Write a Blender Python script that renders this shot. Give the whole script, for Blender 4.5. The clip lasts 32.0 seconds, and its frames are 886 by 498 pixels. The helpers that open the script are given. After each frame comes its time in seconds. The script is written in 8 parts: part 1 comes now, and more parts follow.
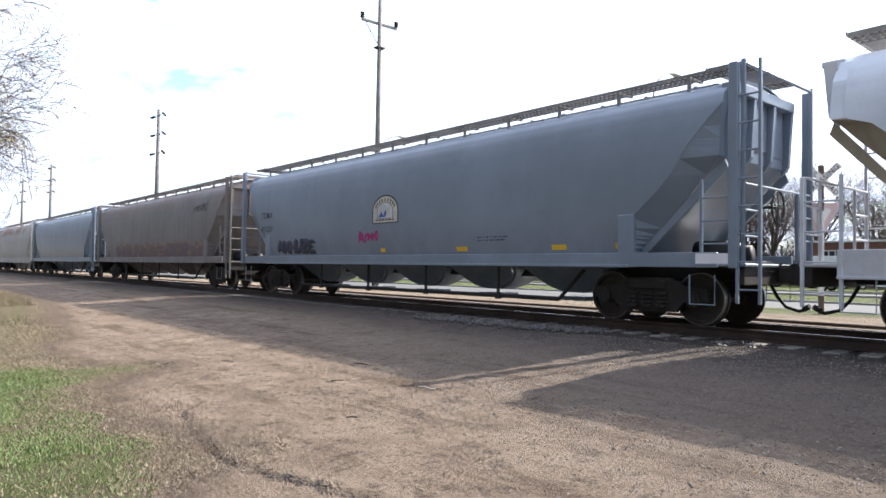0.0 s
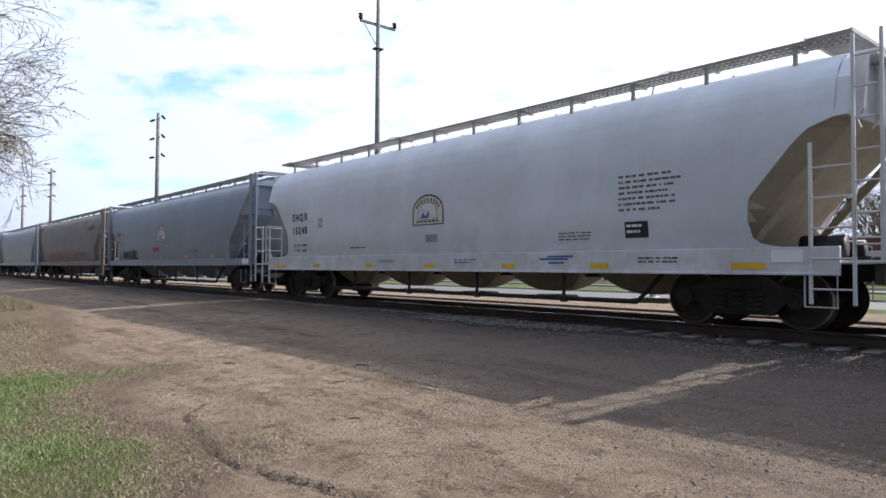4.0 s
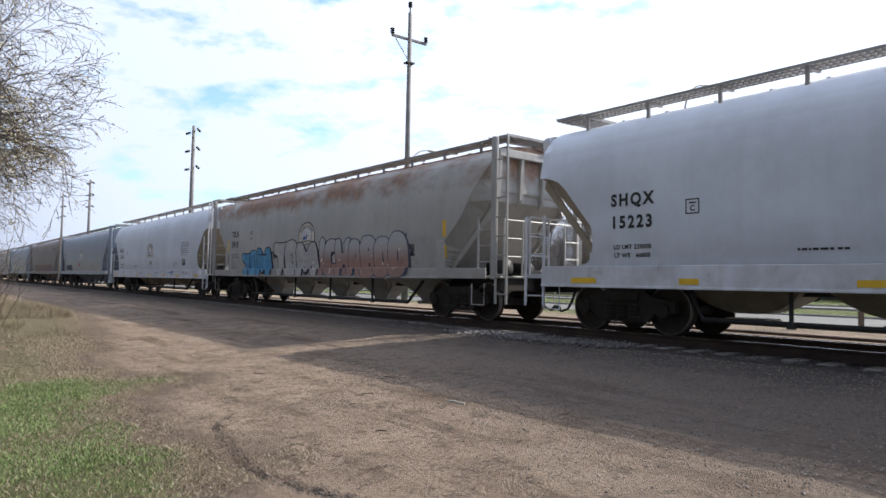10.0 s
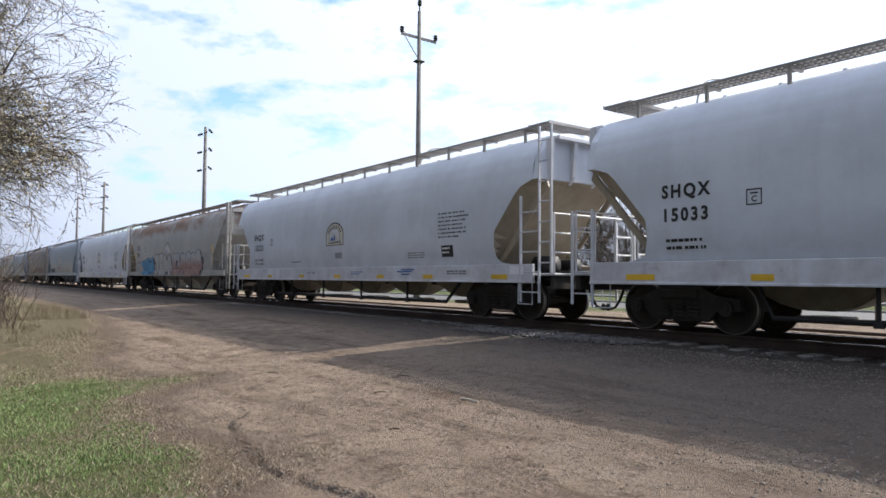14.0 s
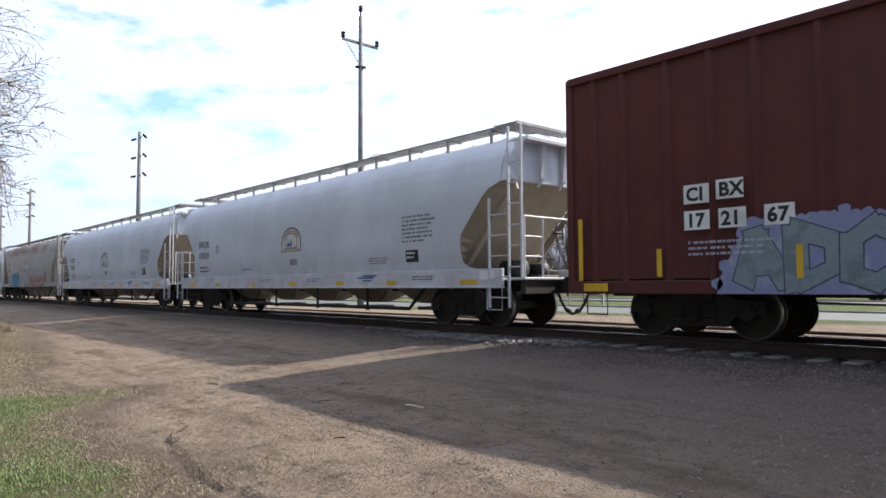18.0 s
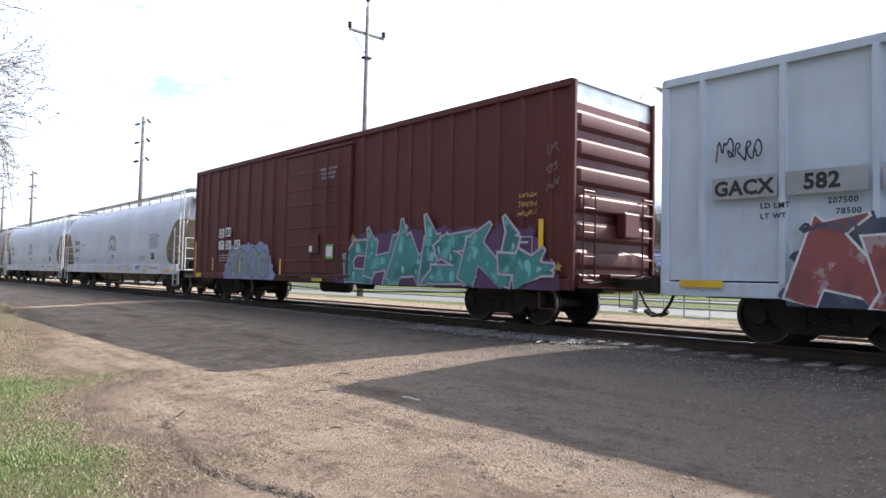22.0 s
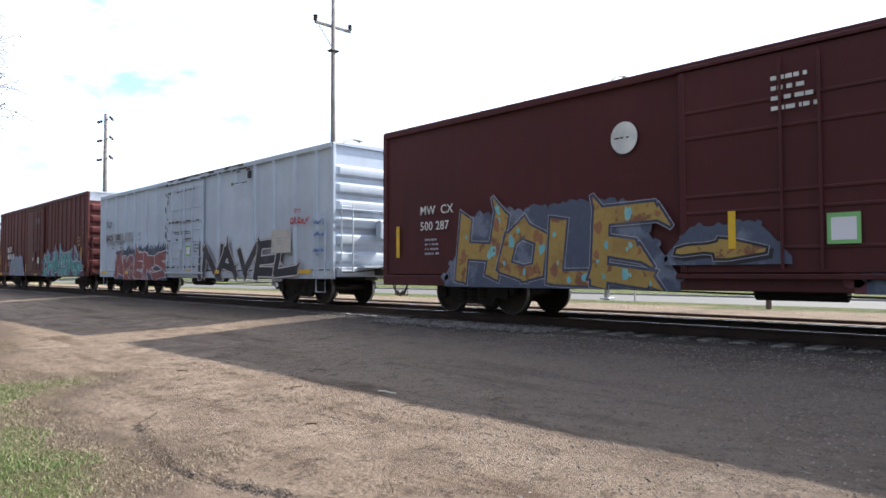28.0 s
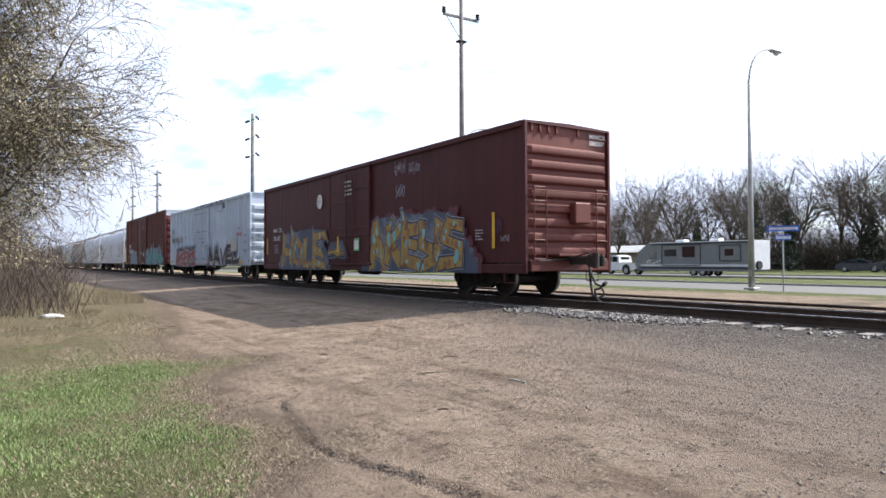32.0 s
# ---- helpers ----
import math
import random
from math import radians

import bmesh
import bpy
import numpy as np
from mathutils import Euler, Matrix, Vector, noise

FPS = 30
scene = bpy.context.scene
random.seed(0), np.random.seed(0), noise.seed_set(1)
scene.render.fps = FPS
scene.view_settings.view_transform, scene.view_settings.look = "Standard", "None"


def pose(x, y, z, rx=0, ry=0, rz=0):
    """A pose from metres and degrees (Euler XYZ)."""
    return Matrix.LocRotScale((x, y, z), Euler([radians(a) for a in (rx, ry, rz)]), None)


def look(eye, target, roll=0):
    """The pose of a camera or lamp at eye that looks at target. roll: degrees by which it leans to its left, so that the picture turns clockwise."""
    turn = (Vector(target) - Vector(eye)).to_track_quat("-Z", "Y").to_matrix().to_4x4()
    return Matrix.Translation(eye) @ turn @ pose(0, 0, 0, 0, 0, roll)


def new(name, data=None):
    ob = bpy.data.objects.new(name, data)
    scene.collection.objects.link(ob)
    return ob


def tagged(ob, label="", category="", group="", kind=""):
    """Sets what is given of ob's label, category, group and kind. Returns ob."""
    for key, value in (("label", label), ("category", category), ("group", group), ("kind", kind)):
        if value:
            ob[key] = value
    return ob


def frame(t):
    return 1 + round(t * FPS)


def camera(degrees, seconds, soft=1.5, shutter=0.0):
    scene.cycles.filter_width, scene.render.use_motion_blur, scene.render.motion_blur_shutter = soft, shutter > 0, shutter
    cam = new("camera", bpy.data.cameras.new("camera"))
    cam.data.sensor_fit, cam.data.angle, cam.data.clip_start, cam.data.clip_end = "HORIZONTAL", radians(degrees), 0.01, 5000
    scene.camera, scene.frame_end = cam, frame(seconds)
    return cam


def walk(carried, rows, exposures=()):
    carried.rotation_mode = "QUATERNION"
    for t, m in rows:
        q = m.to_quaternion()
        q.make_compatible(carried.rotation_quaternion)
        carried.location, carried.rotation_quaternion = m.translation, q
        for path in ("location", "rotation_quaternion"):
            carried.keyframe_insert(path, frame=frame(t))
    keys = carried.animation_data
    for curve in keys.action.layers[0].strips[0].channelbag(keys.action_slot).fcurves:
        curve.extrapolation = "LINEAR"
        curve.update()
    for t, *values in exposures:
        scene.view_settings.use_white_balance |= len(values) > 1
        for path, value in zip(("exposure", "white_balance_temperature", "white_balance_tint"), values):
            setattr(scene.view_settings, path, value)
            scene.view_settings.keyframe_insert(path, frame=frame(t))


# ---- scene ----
CAM_Z = 1.45
cam = camera(66.23, 32.0, 1.6)
PATH = [
    (0.0, pose(0, 0, CAM_Z, 91.65, -0.90, 49.41)),
    (0.5, pose(0, 0, CAM_Z, 91.81, -1.21, 49.46)),
    (1.0, pose(0, 0, CAM_Z, 91.90, -0.80, 49.40)),
    (1.5, pose(0, 0, CAM_Z, 91.97, -0.58, 49.31)),
    (2.0, pose(0, 0, CAM_Z, 92.12, -0.29, 49.24)),
    (2.5, pose(0, 0, CAM_Z, 92.12, -0.13, 49.46)),
    (4.5, pose(0, 0, CAM_Z, 91.49, -0.51, 49.27)),
    (5.0, pose(0, 0, CAM_Z, 91.41, -0.70, 48.94)),
    (5.5, pose(0, 0, CAM_Z, 91.48, -0.98, 49.00)),
    (6.0, pose(0, 0, CAM_Z, 91.62, -1.37, 49.40)),
    (6.5, pose(0, 0, CAM_Z, 91.72, -1.23, 49.94)),
    (7.0, pose(0, 0, CAM_Z, 91.89, -1.02, 50.58)),
    (7.5, pose(0, 0, CAM_Z, 92.17, -0.93, 51.20)),
    (8.0, pose(0, 0, CAM_Z, 92.51, -0.91, 51.67)),
    (8.5, pose(0, 0, CAM_Z, 92.74, -0.56, 51.88)),
    (9.0, pose(0, 0, CAM_Z, 92.85, -0.45, 51.88)),
    (9.5, pose(0, 0, CAM_Z, 92.89, -0.53, 51.81)),
    (10.0, pose(0, 0, CAM_Z, 92.75, -1.02, 51.88)),
    (10.5, pose(0, 0, CAM_Z, 92.61, -1.22, 52.14)),
    (11.0, pose(0, 0, CAM_Z, 92.56, -1.18, 52.41)),
    (11.5, pose(0, 0, CAM_Z, 92.53, -1.45, 52.59)),
    (12.0, pose(0, 0, CAM_Z, 92.58, -1.59, 52.70)),
    (12.5, pose(0, 0, CAM_Z, 92.57, -0.85, 52.80)),
    (13.0, pose(0, 0, CAM_Z, 92.53, -0.54, 52.76)),
    (13.5, pose(0, 0, CAM_Z, 92.52, -0.48, 52.80)),
    (15.5, pose(0, 0, CAM_Z, 92.81, -0.70, 53.21)),
    (16.0, pose(0, 0, CAM_Z, 93.01, -0.59, 52.64)),
    (16.5, pose(0, 0, CAM_Z, 93.19, -0.01, 51.68)),
    (17.0, pose(0, 0, CAM_Z, 93.42, 0.22, 49.41)),
    (17.5, pose(0, 0, CAM_Z, 93.35, 0.39, 48.69)),
    (18.0, pose(0, 0, CAM_Z, 93.07, 0.33, 48.18)),
    (18.5, pose(0, 0, CAM_Z, 92.78, 0.25, 48.08)),
    (19.0, pose(0, 0, CAM_Z, 92.61, 0.09, 48.53)),
    (19.5, pose(0, 0, CAM_Z, 92.51, -0.36, 49.07)),
    (20.0, pose(0, 0, CAM_Z, 92.42, -0.56, 49.47)),
    (20.5, pose(0, 0, CAM_Z, 92.37, -0.83, 49.63)),
    (21.0, pose(0, 0, CAM_Z, 92.41, -1.09, 49.41)),
    (21.5, pose(0, 0, CAM_Z, 92.53, -1.06, 48.86)),
    (22.0, pose(0, 0, CAM_Z, 92.52, -1.30, 48.17)),
    (22.5, pose(0, 0, CAM_Z, 92.38, -1.42, 47.23)),
    (23.0, pose(0, 0, CAM_Z, 92.14, -0.77, 46.74)),
    (23.5, pose(0, 0, CAM_Z, 91.91, -0.26, 46.72)),
    (24.0, pose(0, 0, CAM_Z, 91.70, 0.10, 47.00)),
    (24.5, pose(0, 0, CAM_Z, 91.53, 0.32, 47.29)),
    (25.0, pose(0, 0, CAM_Z, 91.55, 0.68, 47.37)),
    (25.5, pose(0, 0, CAM_Z, 91.65, 0.42, 47.14)),
    (26.0, pose(0, 0, CAM_Z, 91.79, -0.02, 46.75)),
    (26.5, pose(0, 0, CAM_Z, 91.89, 0.19, 46.39)),
    (28.5, pose(0, 0, CAM_Z, 91.79, 0.02, 45.67)),
    (29.0, pose(0, 0, CAM_Z, 91.52, -0.15, 45.41)),
    (29.5, pose(0, 0, CAM_Z, 91.35, 0.02, 44.99)),
    (30.0, pose(0, 0, CAM_Z, 91.27, 0.28, 45.32)),
    (30.5, pose(0, 0, CAM_Z, 91.24, -0.01, 48.13)),
    (31.0, pose(0, 0, CAM_Z, 91.11, -0.46, 51.18)),
    (31.5, pose(0, 0, CAM_Z, 91.06, 0.03, 53.94)),
    (32.0, pose(0, 0, CAM_Z, 91.01, 0.28, 56.75)),
]
# the film camera opens and closes as bright and dark cars pass
EXPOSURES = [(0, 1.22), (2, 0.99), (5, 0.7), (7, 0.99), (8.7, 0.79), (10, 0.67), (12, 0.63), (13, 0.58), (16, 0.81), (18, 0.81), (19, 1.05), (20, 1.17), (21, 1.48), (22, 1.35), (23, 1.25), (24, 1.15), (26, 1.15), (28, 1.15), (29, 1.36), (30, 1.62), (31, 1.61), (32, 1.01)]
walk(cam, PATH, EXPOSURES)

# the train's way along the track (metres), against seconds
WAY = [
    (0, 0.00), (1, -4.23), (2, -8.43), (2.5, -10.55), (4.5, -18.99), (6, -25.40), (8, -33.98), (10, -42.65), (12, -51.37), (13.5, -57.93), (15.5, -66.82), (17, -73.41), (19, -82.23), (21, -90.93), (23, -99.71), (25, -108.49), (26.5, -115.01), (28.5, -123.68), (30, -130.33), (31, -134.73), (32, -139.11),
]

# ---- world, sun, exposure ----
SUN_TO = Vector((1.15, 5.5, 4.62)).normalized()


world = bpy.data.worlds.new("world")
scene.world = world
world.use_nodes = True
wn, wl = world.node_tree.nodes, world.node_tree.links
wn.clear()
w_out = wn.new("ShaderNodeOutputWorld")
w_bg = wn.new("ShaderNodeBackground")
w_sky = wn.new("ShaderNodeTexSky")
w_sky.sky_type, w_sky.sun_disc = "NISHITA", False
w_sky.sun_elevation = math.asin(SUN_TO.z)
w_sky.sun_rotation = math.atan2(SUN_TO.x, SUN_TO.y)
w_sky.air_density, w_sky.dust_density, w_sky.ozone_density = 1.0, 2.0, 1.0
w_co = wn.new("ShaderNodeTexCoord")
w_map = wn.new("ShaderNodeMapping")
w_map.inputs["Scale"].default_value = (1.0, 1.0, 2.6)
w_noise = wn.new("ShaderNodeTexNoise")
w_noise.inputs["Scale"].default_value = 7.5
w_noise.inputs["Detail"].default_value = 7.0
w_noise.inputs["Roughness"].default_value = 0.6
w_ramp = wn.new("ShaderNodeValToRGB")
w_ramp.color_ramp.elements[0].position = 0.33
w_ramp.color_ramp.elements[1].position = 0.47
w_mix = wn.new("ShaderNodeMix")
w_mix.data_type = "RGBA"
# thin cloud, brighter towards the sun that shines through it
w_dot = wn.new("ShaderNodeVectorMath")
w_dot.operation = "DOT_PRODUCT"
w_dot.inputs[1].default_value = SUN_TO
w_near = wn.new("ShaderNodeMapRange")
w_near.inputs["From Min"].default_value, w_near.inputs["From Max"].default_value = -1.0, 1.0
w_pow = wn.new("ShaderNodeMath")
w_pow.operation = "POWER"
w_pow.inputs[1].default_value = 4.0
w_bank = wn.new("ShaderNodeMapRange")
w_bank.interpolation_type = "SMOOTHSTEP"
w_bank.inputs["From Min"].default_value, w_bank.inputs["From Max"].default_value = 0.30, 0.55
w_bank.inputs["To Min"].default_value, w_bank.inputs["To Max"].default_value = 1.3, 10.0
w_lit = wn.new("ShaderNodeMath")
w_lit.operation = "MULTIPLY_ADD"
w_lit.inputs[1].default_value = 12.0
w_tint = wn.new("ShaderNodeMix")
w_tint.data_type, w_tint.blend_type = "RGBA", "MULTIPLY"
w_tint.inputs["Factor"].default_value = 1.0
w_tint.inputs["B"].default_value = (0.87, 0.975, 1.23, 1.0)
w_gap = wn.new("ShaderNodeMix")
w_gap.data_type, w_gap.blend_type = "RGBA", "MULTIPLY"
w_gap.inputs["Factor"].default_value = 1.0
w_gap.inputs["B"].default_value = (2.5, 2.95, 3.2, 1.0)
wl.new(w_co.outputs["Generated"], w_dot.inputs[0])
wl.new(w_dot.outputs["Value"], w_near.inputs["Value"])
wl.new(w_near.outputs["Result"], w_pow.inputs[0])
wl.new(w_pow.outputs["Value"], w_lit.inputs[0])
wl.new(w_near.outputs["Result"], w_bank.inputs["Value"])
wl.new(w_bank.outputs["Result"], w_lit.inputs[2])
wl.new(w_lit.outputs["Value"], w_tint.inputs["A"])
wl.new(w_sky.outputs["Color"], w_gap.inputs["A"])
wl.new(w_co.outputs["Generated"], w_map.inputs["Vector"])
wl.new(w_map.outputs["Vector"], w_noise.inputs["Vector"])
wl.new(w_noise.outputs["Fac"], w_ramp.inputs["Fac"])
wl.new(w_ramp.outputs["Color"], w_mix.inputs["Factor"])
wl.new(w_gap.outputs["Result"], w_mix.inputs["A"])
wl.new(w_tint.outputs["Result"], w_mix.inputs["B"])
wl.new(w_mix.outputs["Result"], w_bg.inputs["Color"])
w_bg.inputs["Strength"].default_value = 0.056
wl.new(w_bg.outputs["Background"], w_out.inputs["Surface"])

sun_data = bpy.data.lights.new("sun", "SUN")
sun_data.energy, sun_data.angle, sun_data.color = 5.0, radians(0.6), (1.0, 0.94, 0.855)
sun = new("sun", sun_data)
sun.matrix_world = look(SUN_TO * 60, (0, 0, 0))


# ---- materials ----
def nodes_of(name):
    m = bpy.data.materials.new(name)
    m.use_nodes = True
    nt = m.node_tree
    return m, nt, nt.nodes["Principled BSDF"]


def noise_of(nt, vec, scale, detail=4.0, rough=0.6, stretch=None):
    if stretch:
        mp = nt.nodes.new("ShaderNodeMapping")
        mp.inputs["Scale"].default_value = stretch
        nt.links.new(vec, mp.inputs["Vector"])
        vec = mp.outputs["Vector"]
    n = nt.nodes.new("ShaderNodeTexNoise")
    n.inputs["Scale"].default_value, n.inputs["Detail"].default_value, n.inputs["Roughness"].default_value = scale, detail, rough
    nt.links.new(vec, n.inputs["Vector"])
    return n.outputs["Fac"]


def ramp_of(nt, fac, lo, hi):
    r = nt.nodes.new("ShaderNodeMapRange")
    r.inputs["From Min"].default_value, r.inputs["From Max"].default_value = lo, hi
    r.interpolation_type = "SMOOTHSTEP"
    nt.links.new(fac, r.inputs["Value"])
    return r.outputs["Result"]


def mix_of(nt, fac, a, b, kind="MIX"):
    x = nt.nodes.new("ShaderNodeMix")
    x.data_type, x.blend_type = "RGBA", kind
    for key, v in (("Factor", fac), ("A", a), ("B", b)):
        if isinstance(v, (tuple, float, int)):
            x.inputs[key].default_value = (*v, 1) if isinstance(v, tuple) else v
        else:
            nt.links.new(v, x.inputs[key])
    return x.outputs["Result"]


def math_of(nt, op, a, b):
    x = nt.nodes.new("ShaderNodeMath")
    x.operation = op
    for i, v in enumerate((a, b)):
        if isinstance(v, (float, int)):
            x.inputs[i].default_value = v
        else:
            nt.links.new(v, x.inputs[i])
    return x.outputs["Value"]


def bump_of(nt, bsdf, height, strength, distance):
    b = nt.nodes.new("ShaderNodeBump")
    b.inputs["Strength"].default_value, b.inputs["Distance"].default_value = strength, distance
    nt.links.new(height, b.inputs["Height"])
    nt.links.new(b.outputs["Normal"], bsdf.inputs["Normal"])


def obj_co(nt):
    return nt.nodes.new("ShaderNodeTexCoord").outputs["Object"]


def plain(name, col, rough=0.6, metal=0.0, var=0.25, scale=6.0, bump=0.15, spec=0.5):
    """A surface of one colour with two scales of mottling and fine relief."""
    m, nt, b = nodes_of(name)
    co = obj_co(nt)
    big, fine = noise_of(nt, co, scale * 0.25), noise_of(nt, co, scale * 6, 5)
    dark = tuple(c * (1 - var) for c in col)
    light = tuple(min(1, c * (1 + var * 0.6)) for c in col)
    c1 = mix_of(nt, ramp_of(nt, big, 0.3, 0.7), dark, light)
    c2 = mix_of(nt, math_of(nt, "MULTIPLY", ramp_of(nt, fine, 0.35, 0.75), 0.35), c1, dark)
    nt.links.new(c2, b.inputs["Base Color"])
    b.inputs["Roughness"].default_value, b.inputs["Metallic"].default_value = rough, metal
    b.inputs["Specular IOR Level"].default_value = spec
    if bump:
        bump_of(nt, b, fine, bump, 0.01)
    return m


def car_paint(name, col, dirt, streak, rust=0.0, rust_top=0.0, rough=0.5):
    """Weathered freight-car paint: streaks that run down, grime, rust at the roof line and in spots."""
    m, nt, b = nodes_of(name)
    co = obj_co(nt)
    sep = nt.nodes.new("ShaderNodeSeparateXYZ")
    nt.links.new(co, sep.inputs["Vector"])
    runs = noise_of(nt, co, 2.2, 6, 0.65, (2.2, 2.2, 0.16))
    cloud = noise_of(nt, co, 0.55, 5)
    fine = noise_of(nt, co, 26, 5)
    spots = noise_of(nt, co, 3.0, 8, 0.7)
    c = mix_of(nt, ramp_of(nt, cloud, 0.3, 0.7), tuple(v * 0.86 for v in col), tuple(min(1, v * 1.06) for v in col))
    c = mix_of(nt, math_of(nt, "MULTIPLY", ramp_of(nt, runs, 0.42, 0.78), streak), c, dirt)
    low = nt.nodes.new("ShaderNodeMapRange")
    low.inputs["From Min"].default_value, low.inputs["From Max"].default_value = 1.9, 0.8
    low.inputs["To Max"].default_value = 0.45
    nt.links.new(sep.outputs["Z"], low.inputs["Value"])
    c = mix_of(nt, math_of(nt, "MULTIPLY", low.outputs["Result"], ramp_of(nt, spots, 0.35, 0.65)), c, dirt)
    if rust:
        c = mix_of(nt, math_of(nt, "MULTIPLY", ramp_of(nt, spots, 0.60, 0.68), rust), c, (0.13, 0.055, 0.028))
    if rust_top:
        up = nt.nodes.new("ShaderNodeMapRange")
        up.inputs["From Min"].default_value, up.inputs["From Max"].default_value = 2.95, 3.7
        nt.links.new(sep.outputs["Z"], up.inputs["Value"])
        smear = noise_of(nt, co, 1.5, 7, 0.7, (0.8, 1.0, 0.6))
        edge = math_of(nt, "ADD", up.outputs["Result"], math_of(nt, "MULTIPLY", math_of(nt, "SUBTRACT", smear, 0.5), 1.5))
        patch = noise_of(nt, co, 0.7, 6, 0.6, (0.55, 1, 1))
        f = math_of(nt, "MULTIPLY", ramp_of(nt, edge, 0.12, 0.72), math_of(nt, "MULTIPLY", ramp_of(nt, patch, 0.34, 0.52), rust_top))
        c = mix_of(nt, f, c, mix_of(nt, ramp_of(nt, spots, 0.4, 0.6), (0.27, 0.135, 0.065), (0.17, 0.085, 0.05)))
    c = mix_of(nt, math_of(nt, "MULTIPLY", ramp_of(nt, fine, 0.5, 0.8), 0.18), c, dirt)
    nt.links.new(c, b.inputs["Base Color"])
    nt.links.new(math_of(nt, "ADD", math_of(nt, "MULTIPLY", runs, 0.25), rough - 0.12), b.inputs["Roughness"])
    b.inputs["Specular IOR Level"].default_value = 0.5 if rough < 0.4 else 0.28
    bump_of(nt, b, math_of(nt, "ADD", math_of(nt, "MULTIPLY", cloud, 6.0), math_of(nt, "MULTIPLY", fine, 0.12)), 0.25, 0.01)
    return m


M_WHITE = car_paint("hopper_white", (0.60, 0.635, 0.70), (0.42, 0.42, 0.43), 0.16, rough=0.42)
M_GREY = car_paint("hopper_grey", (0.205, 0.243, 0.30), (0.13, 0.16, 0.18), 0.14, rough=0.34)
M_TAN = car_paint("hopper_rusty_grey", (0.41, 0.405, 0.39), (0.24, 0.21, 0.18), 0.22, 0.2, 0.9)
M_TANE = car_paint("hopper_end_grey", (0.37, 0.36, 0.345), (0.22, 0.19, 0.16), 0.4, 0.2)
M_RUSTY = car_paint("hopper_brown_stained", (0.215, 0.20, 0.195), (0.13, 0.095, 0.075), 0.4, 0.3, 0.3)
M_APRON = car_paint("apron_dusty_tan", (0.34, 0.29, 0.22), (0.19, 0.155, 0.11), 0.5)
M_SILLW = car_paint("sill_white", (0.60, 0.61, 0.65), (0.34, 0.31, 0.28), 0.3, 0.25)
M_RED = car_paint("boxcar_oxide_red", (0.108, 0.029, 0.027), (0.060, 0.023, 0.021), 0.35, 0.2)
M_MAROON = car_paint("boxcar_maroon", (0.076, 0.018, 0.020), (0.048, 0.015, 0.016), 0.35, 0.15)
M_ENDRED = car_paint("boxcar_end_red", (0.135, 0.038, 0.030), (0.07, 0.028, 0.023), 0.5, 0.3, rough=0.62)
M_BOXW = car_paint("boxcar_white", (0.49, 0.56, 0.65), (0.36, 0.35, 0.34), 0.2, 0.12)
M_GALV = plain("galvanised_roof_steel", (0.55, 0.56, 0.57), 0.4, 0.6, 0.2)
M_GRATEP = plain("walkway_grating_pale", (0.34, 0.32, 0.30), 0.7, 0.2, 0.25)
M_GRATE = plain("walkway_grating_steel", (0.27, 0.26, 0.255), 0.7, 0.4, 0.3)
M_TRUCK = plain("truck_cast_steel", (0.040, 0.034, 0.030), 0.75, 0.2, 0.4)
M_WHEEL = plain("wheel_steel", (0.050, 0.040, 0.034), 0.6, 0.5, 0.4)
M_TREAD = plain("wheel_tread_polished", (0.24, 0.235, 0.23), 0.4, 0.9, 0.2)
M_IRON = plain("black_iron", (0.022, 0.021, 0.021), 0.65, 0.2, 0.3)
M_RUBBER = plain("black_rubber", (0.016, 0.016, 0.017), 0.8, 0.0, 0.3)
M_BLACK = plain("black_stencil", (0.018, 0.018, 0.02), 0.6, 0, 0.3, bump=0)
M_PRINT = plain("worn_grey_print", (0.13, 0.135, 0.15), 0.6, 0, 0.3, bump=0)
M_STENW = plain("white_stencil", (0.70, 0.70, 0.68), 0.6, 0, 0.25, bump=0)
M_YEL = plain("yellow_reflector", (0.72, 0.44, 0.03), 0.45, 0, 0.2, bump=0)
M_POLE = plain("weathered_pole_grey", (0.16, 0.15, 0.145), 0.8, 0, 0.3)
M_STEELP = plain("lamp_pole_steel", (0.40, 0.40, 0.40), 0.55, 0.3, 0.25)
M_RAIL = plain("rail_rusty_side", (0.060, 0.038, 0.028), 0.75, 0.2, 0.4)
M_RAILTOP = plain("rail_polished_head", (0.5, 0.5, 0.5), 0.25, 0.95, 0.15)
M_OLDRAIL = plain("old_rail_rust", (0.105, 0.058, 0.038), 0.85, 0.0, 0.4)
M_TIE = plain("weathered_tie", (0.25, 0.225, 0.20), 0.9, 0, 0.45)


# ---- mesh helpers ----
def mesh_of(name, bm, mats, smooth=None):
    me = bpy.data.meshes.new(name)
    if smooth is not None:
        for f in bm.faces:
            f.smooth = True
        for e in bm.edges:
            e.smooth = len(e.link_faces) == 2 and e.calc_face_angle(0.0) < smooth
    bm.to_mesh(me)
    bm.free()
    for m in (mats if isinstance(mats, (list, tuple)) else [mats]):
        me.materials.append(m)
    return me


def part(name, bm, material, parent, label="", smooth=None):
    """Links a bmesh (or a finished mesh) as one mesh object under a thing or a part."""
    me = bm if isinstance(bm, bpy.types.Mesh) else mesh_of(name, bm, material, smooth)
    ob = new(name, me)
    ob.parent = parent
    if label:
        ob["label"] = label
    return ob


def thing(name, label, category, group="", kind="", at=None):
    ob = new(name)
    ob.empty_display_size = 0.3
    if at is not None:
        ob.matrix_basis = at
    return tagged(ob, label, category, group, kind)


